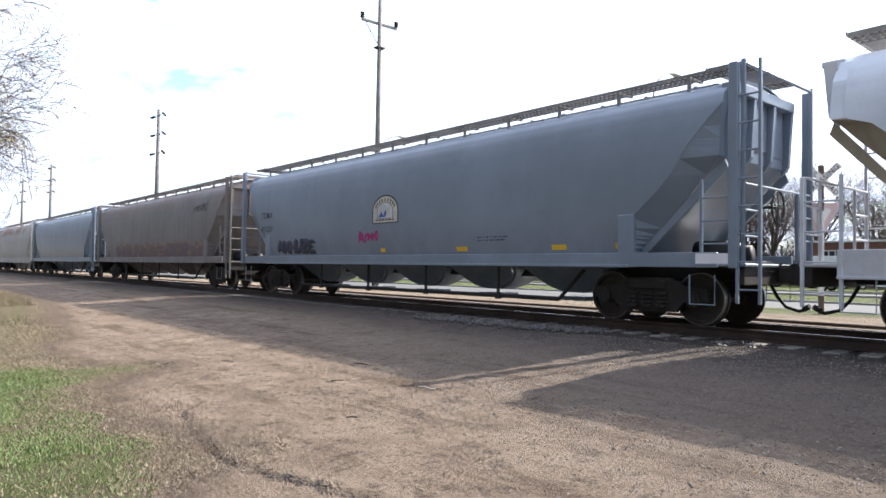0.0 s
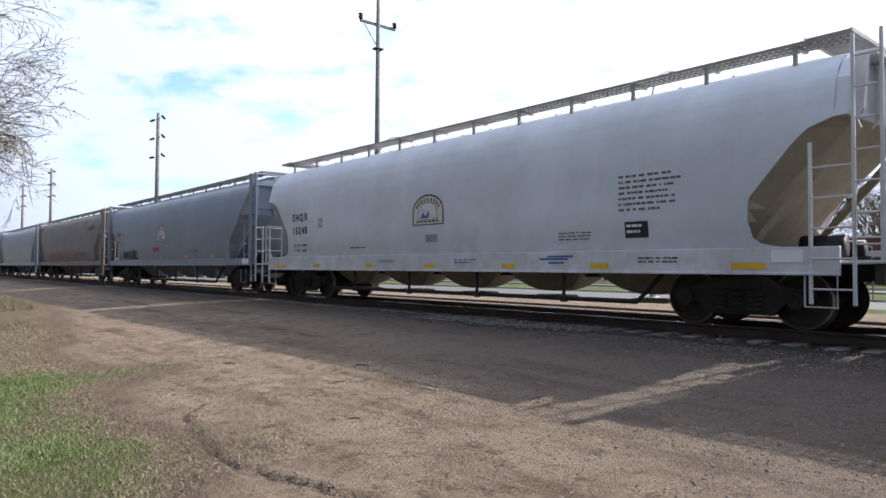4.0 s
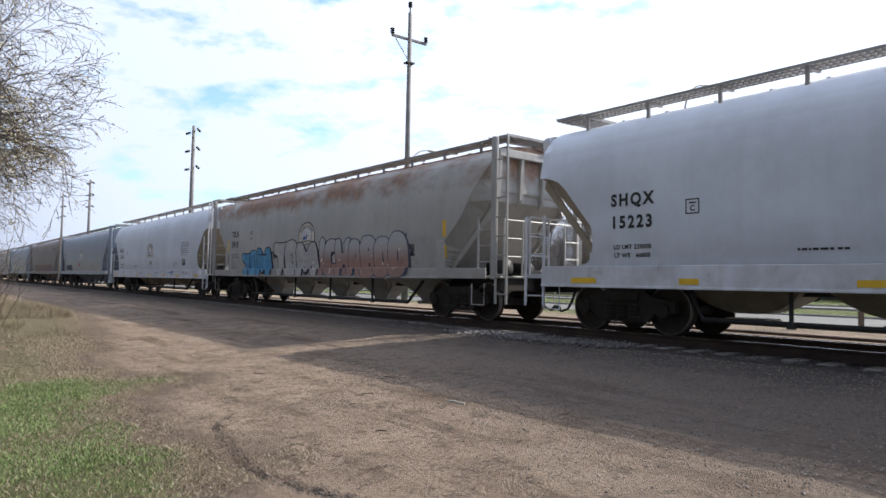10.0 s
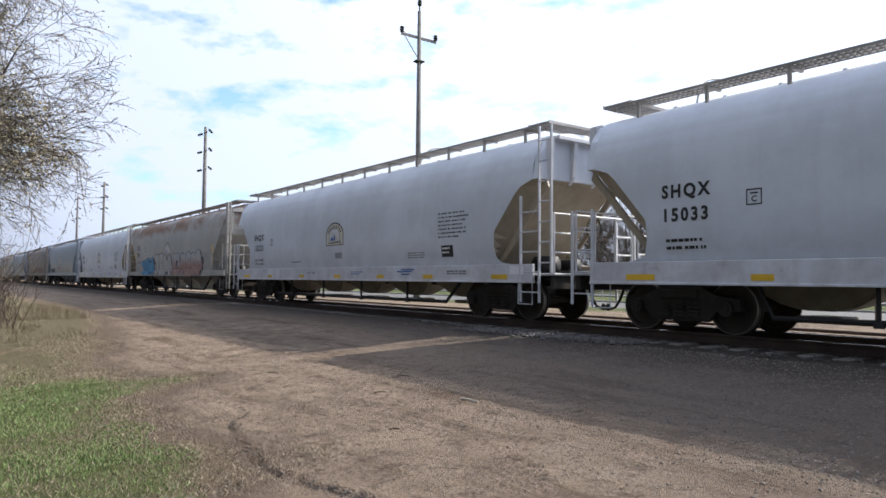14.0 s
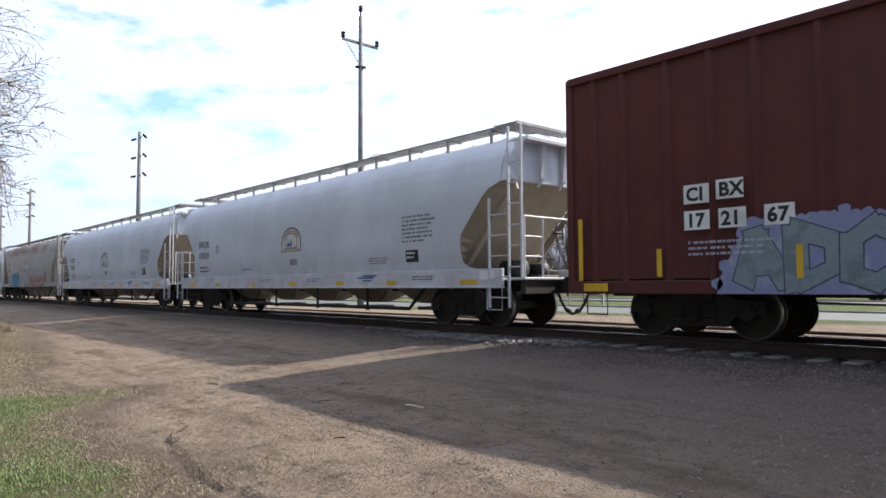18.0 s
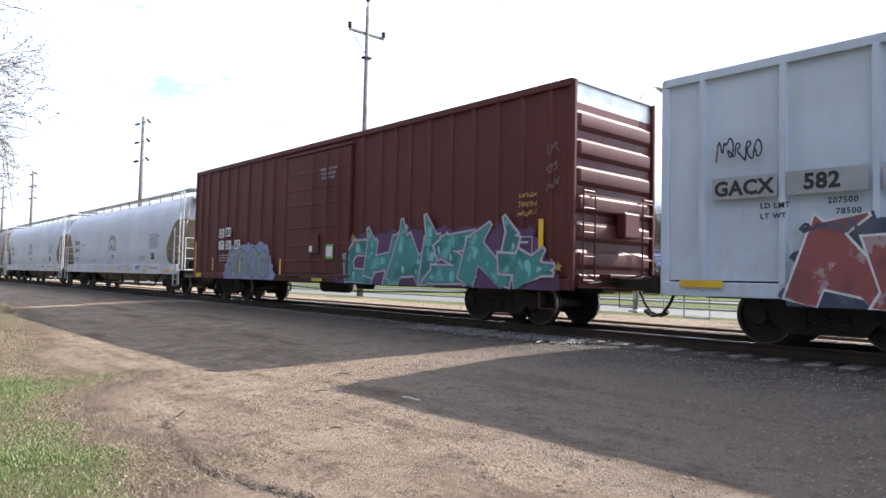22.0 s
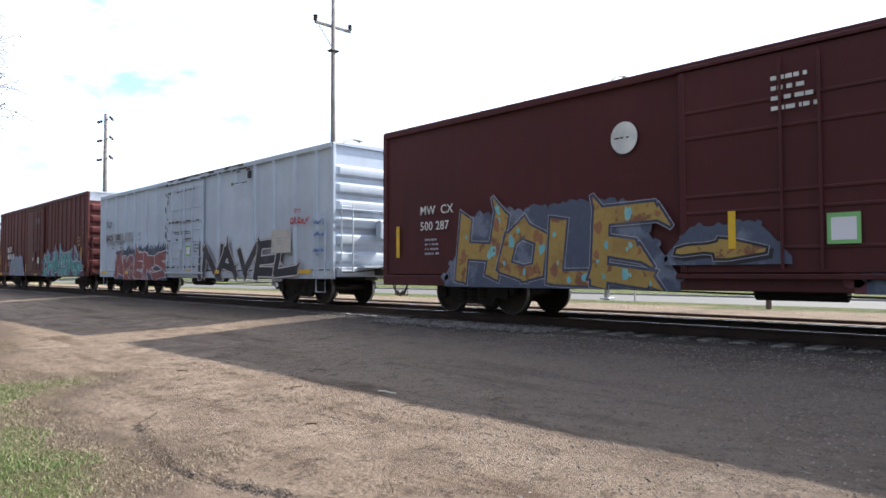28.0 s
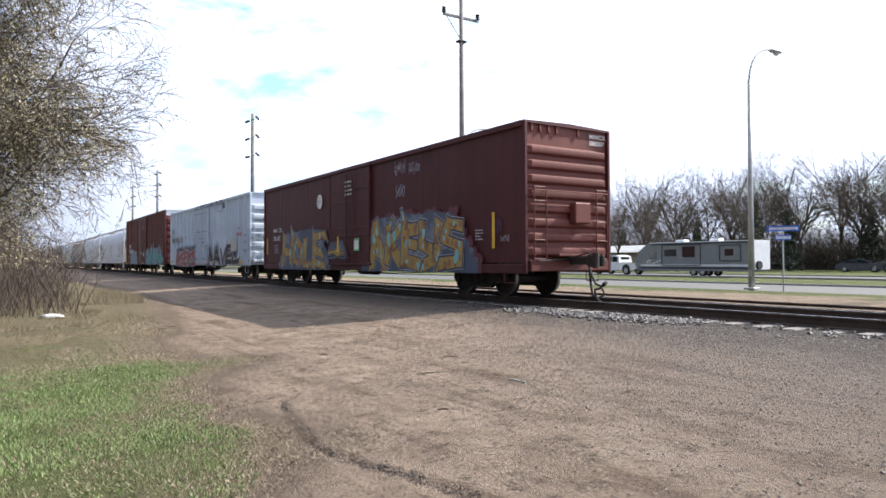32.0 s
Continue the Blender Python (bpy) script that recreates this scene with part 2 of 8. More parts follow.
def box(bm, x0, x1, y0, y1, z0, z1, bevel=0.0, mat=0):
    v = [bm.verts.new(p) for p in ((x0, y0, z0), (x1, y0, z0), (x1, y1, z0), (x0, y1, z0), (x0, y0, z1), (x1, y0, z1), (x1, y1, z1), (x0, y1, z1))]
    fs = [bm.faces.new([v[i] for i in q]) for q in ((3, 2, 1, 0), (4, 5, 6, 7), (0, 1, 5, 4), (1, 2, 6, 5), (2, 3, 7, 6), (3, 0, 4, 7))]
    for f in fs:
        f.material_index = mat
    if bevel:
        es = list({e for f in fs for e in f.edges})
        r = bmesh.ops.bevel(bm, geom=es, offset=bevel, segments=1, affect="EDGES")
        for f in r["faces"]:
            f.material_index = mat
    return bm


def rod(bm, a, b, r, n=8, r2=None, mat=0):
    """A round bar from a to b."""
    a, b = Vector(a), Vector(b)
    q = (b - a).to_track_quat("Z", "Y")
    rings = []
    for p, rr in ((a, r), (b, r if r2 is None else r2)):
        rings.append([bm.verts.new(p + q @ Vector((rr * math.cos(t), rr * math.sin(t), 0))) for t in (2 * math.pi * i / n for i in range(n))])
    for i in range(n):
        bm.faces.new((rings[0][i], rings[0][(i + 1) % n], rings[1][(i + 1) % n], rings[1][i])).material_index = mat
    bm.faces.new(rings[0][::-1]).material_index = mat
    bm.faces.new(rings[1]).material_index = mat
    return bm


def tube(bm, pts, r, n=6):
    """A bent round bar through pts, in one skin."""
    pts = [Vector(p) for p in pts]
    up = Vector((0.31, 0.17, 0.93)).normalized()
    rings = []
    for i, p in enumerate(pts):
        d = (pts[min(i + 1, len(pts) - 1)] - pts[max(i - 1, 0)]).normalized()
        e = d.cross(up)
        if e.length < 0.05:
            e = d.orthogonal()
        e.normalize()
        g = d.cross(e)
        rings.append([bm.verts.new(p + e * (r * math.cos(t)) + g * (r * math.sin(t))) for t in (2 * math.pi * k / n for k in range(n))])
    for ra, rb in zip(rings, rings[1:]):
        for i in range(n):
            bm.faces.new((ra[i], ra[(i + 1) % n], rb[(i + 1) % n], rb[i]))
    bm.faces.new(rings[0][::-1])
    bm.faces.new(rings[-1])
    return bm


def prism(bm, outline, y0, y1, axis="y", mat=0):
    """An outline in the x-z plane (or y-z for axis x) given depth."""
    def place(p, d):
        return (p[0], d, p[1]) if axis == "y" else (d, p[0], p[1])
    a = [bm.verts.new(place(p, y0)) for p in outline]
    b = [bm.verts.new(place(p, y1)) for p in outline]
    n = len(outline)
    fs = [bm.faces.new(a), bm.faces.new(b[::-1])]
    for i in range(n):
        fs.append(bm.faces.new((a[i], b[i], b[(i + 1) % n], a[(i + 1) % n])))
    for f in fs:
        f.material_index = mat
    bmesh.ops.recalc_face_normals(bm, faces=fs)
    return bm


def loft(bm, sections, close=False, caps=False, mat=0):
    rows = [[bm.verts.new(p) for p in s] for s in sections]
    n = len(rows[0])
    for a, b in zip(rows, rows[1:]):
        for i in range(n if close else n - 1):
            bm.faces.new((a[i], a[(i + 1) % n], b[(i + 1) % n], b[i])).material_index = mat
    if caps:
        bm.faces.new(rows[0][::-1]).material_index = mat
        bm.faces.new(rows[-1]).material_index = mat
    return bm


def B():
    return bmesh.new()


# ---- ground, road, tracks ----
RAIL_TOP, TRACK_Y, GAUGE = 0.57, 11.38, 1.36


RUT = ((-6.75, 2.62), (-6.45, 2.34), (-5.65, 2.13), (-4.77, 2.04), (-4.19, 2.12), (-3.82, 2.22), (-3.27, 2.36), (-2.6, 2.62), (-1.9, 3.0))


def rut_off(x, y):
    """Signed distance from the wheel rut, or None far from it."""
    best = None
    for (ax, ay), (bx, by) in zip(RUT, RUT[1:]):
        dx, dy = bx - ax, by - ay
        k = min(1, max(0, ((x - ax) * dx + (y - ay) * dy) / (dx * dx + dy * dy)))
        ex, ey = x - ax - k * dx, y - ay - k * dy
        d = math.hypot(ex, ey)
        if best is None or d < abs(best):
            best = d if ex * -dy + ey * dx > 0 else -d
    return best


def ground_z(x, y):
    stops = ((-400, 0.0), (0.5, 0.0), (4.6, 0.13), (9.0, 0.36), (10.0, 0.37), (13.2, 0.37), (14.2, 0.33), (17.5, 0.31), (21, 0.27), (25.0, 0.27), (26.0, 0.0), (400, 0.0))
    for (a, za), (b, zb) in zip(stops, stops[1:]):
        if a <= y <= b:
            k = (y - a) / (b - a)
            z = za + (zb - za) * k
            break
    else:
        z = 0.0
    if abs(x) < 60 and -20 < y < 10:
        z += 0.03 * noise.noise((x * 0.25, y * 0.25, 0)) + 0.016 * noise.noise((x * 1.1, y * 1.6, 3)) + 0.008 * noise.noise((x * 3.1, y * 3.7, 5))
        if -15 < x < 3 and y > 0:
            z += 0.008 * noise.noise((x * 6.3, y * 6.9, 2)) + 0.006 * noise.noise((x * 13, y * 14, 6))
            if -7.0 < x < -1.7 and 1.8 < y < 3.2:
                d = rut_off(x, y) + 0.04 * noise.noise((x * 4, y * 4, 1))
                z += 0.022 * math.exp(-((d - 0.06) / 0.05) ** 2) - 0.028 * math.exp(-((d + 0.03) / 0.045) ** 2)
    return z


def axis_steps(stops):
    """Steps that grow with distance: (from, to, step) stretches."""
    out = []
    for a, b, s in stops:
        n = max(1, round((b - a) / s))
        out += [a + (b - a) * i / n for i in range(n)]
    return out + [stops[-1][1]]


def make_ground():
    xs = axis_steps(((-2500, -300, 220), (-300, -60, 12), (-60, -20, 0.8), (-20, -13, 0.16), (-13, 2, 0.06), (2, 4, 0.16), (4, 60, 4), (60, 2500, 220)))
    ys = axis_steps(((-2500, -60, 250), (-60, 0, 4), (0, 9, 0.06), (9, 10, 0.16), (10, 24, 0.5), (24, 60, 4), (60, 2500, 220)))
    verts = [(x, y, ground_z(x, y)) for y in ys for x in xs]
    w = len(xs)
    faces = [(j * w + i, j * w + i + 1, (j + 1) * w + i + 1, (j + 1) * w + i) for j in range(len(ys) - 1) for i in range(w - 1)]
    me = bpy.data.meshes.new("ground")
    me.from_pydata(verts, [], faces)
    me.polygons.foreach_set("use_smooth", [True] * len(faces))
    me.materials.append(M_GROUND)
    return tagged(new("ground", me), "bare brown dirt and gravel lot with patchy spring grass", "ground", kind="structure")


GRASS_EDGE = ((-40, 4.4), (-30, 4.5), (-24, 4.1), (-20, 3.5), (-16, 2.8), (-14, 2.4), (-11.4, 1.8), (-10.3, 2.0), (-9.6, 2.75), (-8.8, 2.25), (-8.0, 1.6), (-6.5, 1.40), (-5.4, 1.75), (-4.5, 1.35), (-4.0, 0.9), (-3.0, 0.2), (0, -0.6), (10, -1.5))


def grass_edge(x):
    for (a, ya), (b, yb) in zip(GRASS_EDGE, GRASS_EDGE[1:]):
        if a <= x <= b:
            return ya + (yb - ya) * (x - a) / (b - a)
    return GRASS_EDGE[0][1] if x < GRASS_EDGE[0][0] else GRASS_EDGE[-1][1]


def edge_node(nt, X):
    """The grass's worn edge as a curve of x."""
    n = nt.nodes.new("ShaderNodeMapRange")
    n.inputs["From Min"].default_value, n.inputs["From Max"].default_value = -40, 10
    nt.links.new(X, n.inputs["Value"])
    f = nt.nodes.new("ShaderNodeFloatCurve")
    c = f.mapping.curves[0]
    c.points[0].location = (0, (GRASS_EDGE[0][1] + 2) / 8)
    c.points[1].location = (1, (GRASS_EDGE[-1][1] + 2) / 8)
    for x, y in GRASS_EDGE[1:-1]:
        c.points.new((x + 40) / 50, (y + 2) / 8)
    f.mapping.update()
    nt.links.new(n.outputs["Result"], f.inputs["Value"])
    return math_of(nt, "SUBTRACT", math_of(nt, "MULTIPLY", f.outputs["Value"], 8.0), 2.0)


def ground_material():
    m, nt, b = nodes_of("lot_dirt_gravel_grass")
    co = obj_co(nt)
    sep = nt.nodes.new("ShaderNodeSeparateXYZ")
    nt.links.new(co, sep.inputs["Vector"])
    X, Y = sep.outputs["X"], sep.outputs["Y"]
    big, mid, fine = noise_of(nt, co, 0.35, 5), noise_of(nt, co, 1.7, 6, 0.65), noise_of(nt, co, 42, 6, 0.75)
    grit, track = noise_of(nt, co, 130, 3, 0.8), noise_of(nt, co, 0.8, 6, 0.7, (0.35, 2.6, 1.0))
    stone = nt.nodes.new("ShaderNodeTexVoronoi")
    stone.inputs["Scale"].default_value = 34
    nt.links.new(co, stone.inputs["Vector"])
    dirt = mix_of(nt, ramp_of(nt, mid, 0.3, 0.7), (0.25, 0.19, 0.145), (0.51, 0.41, 0.315))
    dirt = mix_of(nt, math_of(nt, "MULTIPLY", ramp_of(nt, big, 0.35, 0.65), 0.7), dirt, (0.375, 0.295, 0.228))
    dirt = mix_of(nt, math_of(nt, "MULTIPLY", ramp_of(nt, track, 0.50, 0.66), 0.75), dirt, (0.150, 0.102, 0.070))
    dirt = mix_of(nt, math_of(nt, "MULTIPLY", ramp_of(nt, fine, 0.50, 0.66), 0.75), dirt, (0.10, 0.072, 0.053))
    scuff = noise_of(nt, co, 5.5, 7, 0.72)
    dirt = mix_of(nt, math_of(nt, "MULTIPLY", ramp_of(nt, scuff, 0.52, 0.64), 0.75), dirt, (0.125, 0.093, 0.070))
    dirt = mix_of(nt, math_of(nt, "MULTIPLY", ramp_of(nt, grit, 0.55, 0.66), 0.6), dirt, (0.52, 0.41, 0.30))
    gravel = mix_of(nt, stone.outputs["Color"], (0.095, 0.084, 0.078), (0.35, 0.305, 0.265))
    gravel = mix_of(nt, 0.55, gravel, mix_of(nt, ramp_of(nt, fine, 0.3, 0.7), (0.10, 0.085, 0.075), (0.30, 0.25, 0.208)))
    # stonier towards the track and the crossing
    wob = math_of(nt, "MULTIPLY", math_of(nt, "SUBTRACT", mid, 0.5), 6.0)
    line = math_of(nt, "ADD", math_of(nt, "ADD", Y, math_of(nt, "MULTIPLY", X, 0.40)), wob)
    c = mix_of(nt, math_of(nt, "MULTIPLY", ramp_of(nt, line, 1.5, 6.5), 0.8), dirt, gravel)
    # dark cinders along the track, deepened in colour for the train's shade
    cinder_shade = math_of(nt, "ADD", Y, math_of(nt, "MULTIPLY", math_of(nt, "SUBTRACT", mid, 0.5), 3.0))
    c = mix_of(nt, math_of(nt, "MULTIPLY", ramp_of(nt, cinder_shade, 7.0, 9.5), 0.72), c, (0.052, 0.048, 0.049))
    # worn grass: bare soil and straw along its edge, green within
    inside = math_of(nt, "SUBTRACT", edge_node(nt, X), Y)
    rag = math_of(nt, "ADD", inside, math_of(nt, "MULTIPLY", math_of(nt, "SUBTRACT", mid, 0.5), 1.5))
    rag = math_of(nt, "ADD", rag, math_of(nt, "MULTIPLY", math_of(nt, "SUBTRACT", fine, 0.5), 0.5))
    straw = mix_of(nt, ramp_of(nt, fine, 0.3, 0.7), (0.15, 0.115, 0.075), (0.30, 0.245, 0.165))
    green = mix_of(nt, ramp_of(nt, fine, 0.3, 0.7), (0.075, 0.10, 0.030), (0.165, 0.21, 0.070))
    soil = mix_of(nt, ramp_of(nt, fine, 0.3, 0.7), (0.12, 0.090, 0.068), (0.24, 0.185, 0.14))
    c = mix_of(nt, math_of(nt, "MULTIPLY", ramp_of(nt, rag, -1.0, -0.35), 0.9), c, soil)
    c = mix_of(nt, math_of(nt, "MULTIPLY", ramp_of(nt, rag, -0.40, -0.05), 0.8), c, straw)
    near = nt.nodes.new("ShaderNodeMapRange")
    near.inputs["From Min"].default_value, near.inputs["From Max"].default_value = -12.2, -10.2
    near.inputs["To Min"].default_value = 0.35
    nt.links.new(X, near.inputs["Value"])
    patch_ = ramp_of(nt, noise_of(nt, co, 0.8, 5), 0.62, 0.40)
    gm = math_of(nt, "MULTIPLY", ramp_of(nt, rag, 0.0, 0.5), math_of(nt, "MULTIPLY", near.outputs["Result"], math_of(nt, "ADD", math_of(nt, "MULTIPLY", patch_, 0.6), 0.4)))
    c = mix_of(nt, gm, c, green)
    # far side: sandy strip then turf
    far = mix_of(nt, ramp_of(nt, mid, 0.4, 0.62), (0.33, 0.26, 0.19), (0.25, 0.20, 0.14))
    turf = mix_of(nt, ramp_of(nt, mid, 0.3, 0.7), (0.075, 0.105, 0.030), (0.14, 0.155, 0.055))
    far = mix_of(nt, ramp_of(nt, math_of(nt, "ADD", Y, math_of(nt, "MULTIPLY", math_of(nt, "SUBTRACT", big, 0.5), 8.0)), 20.5, 22.5), far, turf)
    c = mix_of(nt, ramp_of(nt, Y, 13.4, 14.2), c, far)
    c = mix_of(nt, 1.0, c, (0.785, 0.755, 0.735), "MULTIPLY")
    nt.links.new(c, b.inputs["Base Color"])
    b.inputs["Roughness"].default_value = 0.95
    b.inputs["Specular IOR Level"].default_value = 0.15
    h = math_of(nt, "ADD", math_of(nt, "ADD", math_of(nt, "MULTIPLY", fine, 1.5), math_of(nt, "ADD", math_of(nt, "MULTIPLY", grit, 0.35), math_of(nt, "MULTIPLY", scuff, 1.6))), math_of(nt, "MULTIPLY", track, 2.0))
    bump_of(nt, b, h, 1.0, 0.05)
    return m


M_GROUND = ground_material()
make_ground()
M_ROAD = plain("pale_concrete_road", (0.082, 0.079, 0.073), 0.9, 0, 0.15, 3.0)
M_KERB = plain("kerb_concrete", (0.22, 0.215, 0.205), 0.9, 0, 0.2, 3.0)


def make_road():
    for name, y0, y1 in (("road", 26.4, 36.0), ("road", 49.0, 57.0)):
        bm = box(B(), -700, 700, y0, y1, -0.22, 0.03)
        ob = new(name, mesh_of(name, bm, M_ROAD))
        tagged(ob, "pale concrete road beyond the tracks", "road", kind="structure")
        for y in (y0 - 0.18, y1):
            k = part("kerb", box(B(), -700, 700, y, y + 0.18, -0.22, 0.13, 0.02), M_KERB, ob)


make_road()


def rail_mesh(x0, x1, head):
    """A flat-bottomed rail along x: foot, web and a head with a polished top."""
    prof = ((-0.07, 0), (-0.07, 0.012), (-0.012, 0.03), (-0.010, 0.13), (-0.034, 0.14), (-0.036, 0.168), (-0.026, 0.178), (0.026, 0.178), (0.036, 0.168), (0.034, 0.14), (0.010, 0.13), (0.012, 0.03), (0.07, 0.012), (0.07, 0))
    bm = loft(B(), [[(x0, y, z - 0.178) for y, z in prof], [(x1, y, z - 0.178) for y, z in prof]], True, True)
    for f in bm.faces:
        if f.calc_center_median().z > -0.003:
            f.material_index = 1
    bmesh.ops.recalc_face_normals(bm, faces=bm.faces)
    return mesh_of("rail", bm, [M_RAIL, head])


def make_track(y, top, label, tie_from, tie_to, head):
    t = thing("railway_track", label, "railway track", kind="structure", at=pose(0, y, top))
    me = rail_mesh(-600, 120, head)
    for side in (-1, 1):
        r = part("rail", me, None, t, "rusty steel rail with a polished head" if head == M_RAILTOP else "brown rusted rail")
        r.location = (0, side * (GAUGE / 2 + 0.035), 0)
    tie = mesh_of("tie", box(B(), -0.115, 0.115, -1.3, 1.3, -0.34, -0.180, 0.012), M_TIE)
    rng = random.Random(5)
    x = tie_from
    while x < tie_to:
        o = part("tie", tie, None, t)
        o.matrix_basis = pose(x + rng.uniform(-0.04, 0.04), rng.uniform(-0.07, 0.07), rng.uniform(-0.012, 0.006), 0, 0, rng.uniform(-1.5, 1.5))
        x += 0.53
    bm = B()
    for x0, x1 in ((-200, tie_from), (tie_to, 60)):
        x = x0
        while x < x1 - 0.3:
            box(bm, x - 0.115, x + 0.115, -1.3, 1.3, -0.34, -0.180)
            x += 0.53
    tagged(part("far_ties", bm, M_TIE, t), kind="stuff")
    return t


make_track(TRACK_Y, RAIL_TOP, "main line of two rusty rails on dark ties", -45, 10, M_RAILTOP)
make_track(15.55, 0.39, "second track of rusty rails sunk in sandy dirt", -30, 4, M_OLDRAIL)


# ---- the train: running gear ----
TRAIN, WHEELSETS, MESHES = [], [], {}
WHEEL_R = 0.44


def once(key, build):
    if key not in MESHES:
        MESHES[key] = build()
    return MESHES[key]


def wheel_mesh():
    """A cast wheel about the y axis: flange, tread, dished plate and hub, with lathe marks left on the rim."""
    prof = ((0.0, 0.10), (0.09, 0.10), (0.12, 0.06), (0.30, 0.00), (0.36, 0.015), (0.365, 0.07), (0.420, 0.07), (0.437, 0.066), (0.44, -0.03), (0.468, -0.045), (0.468, -0.07), (0.37, -0.07), (0.36, -0.04), (0.30, -0.035), (0.12, -0.02), (0.09, -0.06), (0.0, -0.06))
    n = 28
    bm = B()
    loft(bm, [[(r * math.cos(a), y, r * math.sin(a)) for r, y in prof] for a in (2 * math.pi * i / n for i in range(n + 1))])
    bmesh.ops.remove_doubles(bm, verts=bm.verts, dist=1e-4)
    bmesh.ops.recalc_face_normals(bm, faces=bm.faces)
    for f in bm.faces:
        c = f.calc_center_median()
        r = math.hypot(c.x, c.z)
        if 0.424 < r < 0.445:
            f.material_index = 1
    for k in range(3):
        a = k * 2.1
        box(bm, 0.2 * math.cos(a) - 0.03, 0.2 * math.cos(a) + 0.03, 0.035, 0.052, 0.2 * math.sin(a) - 0.03, 0.2 * math.sin(a) + 0.03)
    return mesh_of("wheel", bm, [M_WHEEL, M_TREAD], 0.6)


def sideframe_mesh():
    """Cast truck side frame: pedestals over the bearings, a dropped middle and the window for the springs."""
    top = [(-1.12, 0.40), (-1.10, 0.60), (-0.70, 0.64), (-0.40, 0.78), (0.40, 0.78), (0.70, 0.64), (1.10, 0.60), (1.12, 0.40)]
    low = [(0.70, 0.38), (0.52, 0.20), (-0.52, 0.20), (-0.70, 0.38)]
    bm = prism(B(), top + low, -0.07, 0.07)
    for x in (-0.875, 0.875):
        rod(bm, (x, -0.02, 0.44), (x, -0.15, 0.44), 0.13, 12)
        rod(bm, (x, -0.15, 0.44), (x, -0.17, 0.44), 0.07, 8)
    for x in (-0.28, 0.0, 0.28):
        for k in range(4):
            rod(bm, (x, -0.085, 0.28 + k * 0.07), (x, -0.085, 0.32 + k * 0.07), 0.11, 10)
    box(bm, -0.36, 0.36, -0.12, 0.05, 0.58, 0.74, 0.02)
    return mesh_of("side_frame", bm, M_TRUCK)


def running_gear(car, half, tc, draw_f, draw_r):
    """Trucks, couplers and air hoses. draw_f and draw_r: how far the couplers reach past the body."""
    wheel = once("wheel", wheel_mesh)
    axle_me = once("axle", lambda: mesh_of("axle", rod(B(), (0, -0.70, 0), (0, 0.70, 0), 0.085, 12), M_TRUCK, 0.6))
    frame_me = once("side_frame", sideframe_mesh)
    bolster = once("bolster", lambda: mesh_of("bolster", box(B(), -0.22, 0.22, -1.0, 1.0, 0.46, 0.74, 0.03), M_TRUCK))
    brake = once("brake_beam", lambda: mesh_of("brake_beam", box(B(), -0.03, 0.03, -0.75, 0.75, 0.30, 0.40), M_TRUCK))
    for s in (-1, 1):
        for y in (-1, 1):
            f = part("side_frame", frame_me, None, car)
            f.matrix_basis = pose(s * tc, y * 1.0, 0, 0, 0, 0 if y < 0 else 180)
        part("bolster", bolster, None, car).location = (s * tc, 0, 0)
        for x in (-0.37, 0.37):
            part("brake_beam", brake, None, car).location = (s * tc + x, 0, 0)
        for a in (-0.875, 0.875):
            ws = new("wheelset")
            ws.parent = car
            ws.empty_display_size = 0.2
            ws.location = (s * tc + a, 0, WHEEL_R)
            for y in (-1, 1):
                w = part("wheel", wheel, None, ws)
                w.matrix_basis = pose(0, y * 0.785, 0, 0, 0, 180 if y < 0 else 0)
            part("axle", axle_me, None, ws)
            WHEELSETS.append((ws, s * tc + a, WHEEL_R))
    for s, reach in ((-1, draw_f), (1, draw_r)):
        bm = box(B(), half - 0.7, half + reach - 0.18, -0.09, 0.09, 0.78, 0.96, 0.02)
        box(bm, half + reach - 0.30, half + reach - 0.02, -0.16, 0.10, 0.72, 1.02, 0.05)
        rod(bm, (half + reach - 0.02, -0.10, 0.70), (half + reach - 0.02, -0.10, 1.04), 0.075, 10)
        box(bm, half + reach - 0.1, half + reach + 0.06, 0.06, 0.16, 0.74, 1.0, 0.03)
        c = part("coupler", bm, M_TRUCK, car, "cast steel knuckle coupler")
        bm = tube(B(), [(half + reach - 0.55, 0.28, 0.72), (half + reach - 0.42, 0.24, 0.50), (half + reach - 0.25, 0.16, 0.34), (half + reach - 0.02, 0.10, 0.28), (half + reach + 0.10, 0.07, 0.33)], 0.028)
        rod(bm, (half + reach + 0.05, 0.08, 0.32), (half + reach + 0.15, 0.06, 0.37), 0.045)
        h = part("air_hose", bm, M_RUBBER, car, "black rubber air hose")
        bm = tube(B(), [(half - 0.02, -1.35, 0.92), (half + 0.18, -1.30, 0.86), (half + 0.22, -0.3, 0.92), (half + reach - 0.22, -0.1, 1.05)], 0.016)
        u = part("uncoupling_lever", bm, M_TRUCK, car)
        if s < 0:
            for o in (c, h, u):
                o.rotation_euler = (0, 0, math.pi)


def ladder(car, at, height, width, gap, name="ladder", material=None, turn=0.0):
    """Two stiles and round rungs in the x-z plane; stands at the pose `at`."""
    n = int(height / gap)
    st = once(("stile", height, width, material.name), lambda: mesh_of("stile", box(B(), -0.022, 0.022, -0.03, 0.03, 0, height, 0.006), material))
    rg = once(("rung", width, material.name), lambda: mesh_of("rung", rod(B(), (0, 0, 0), (width, 0, 0), 0.016, 6), material))
    top = part(name, st, None, car)
    top.matrix_basis = at
    part("stile", st, None, top).location = (width, 0, 0)
    for k in range(n):
        part("rung", rg, None, top).location = (0, -0.015, gap * (k + 0.5))
    return top


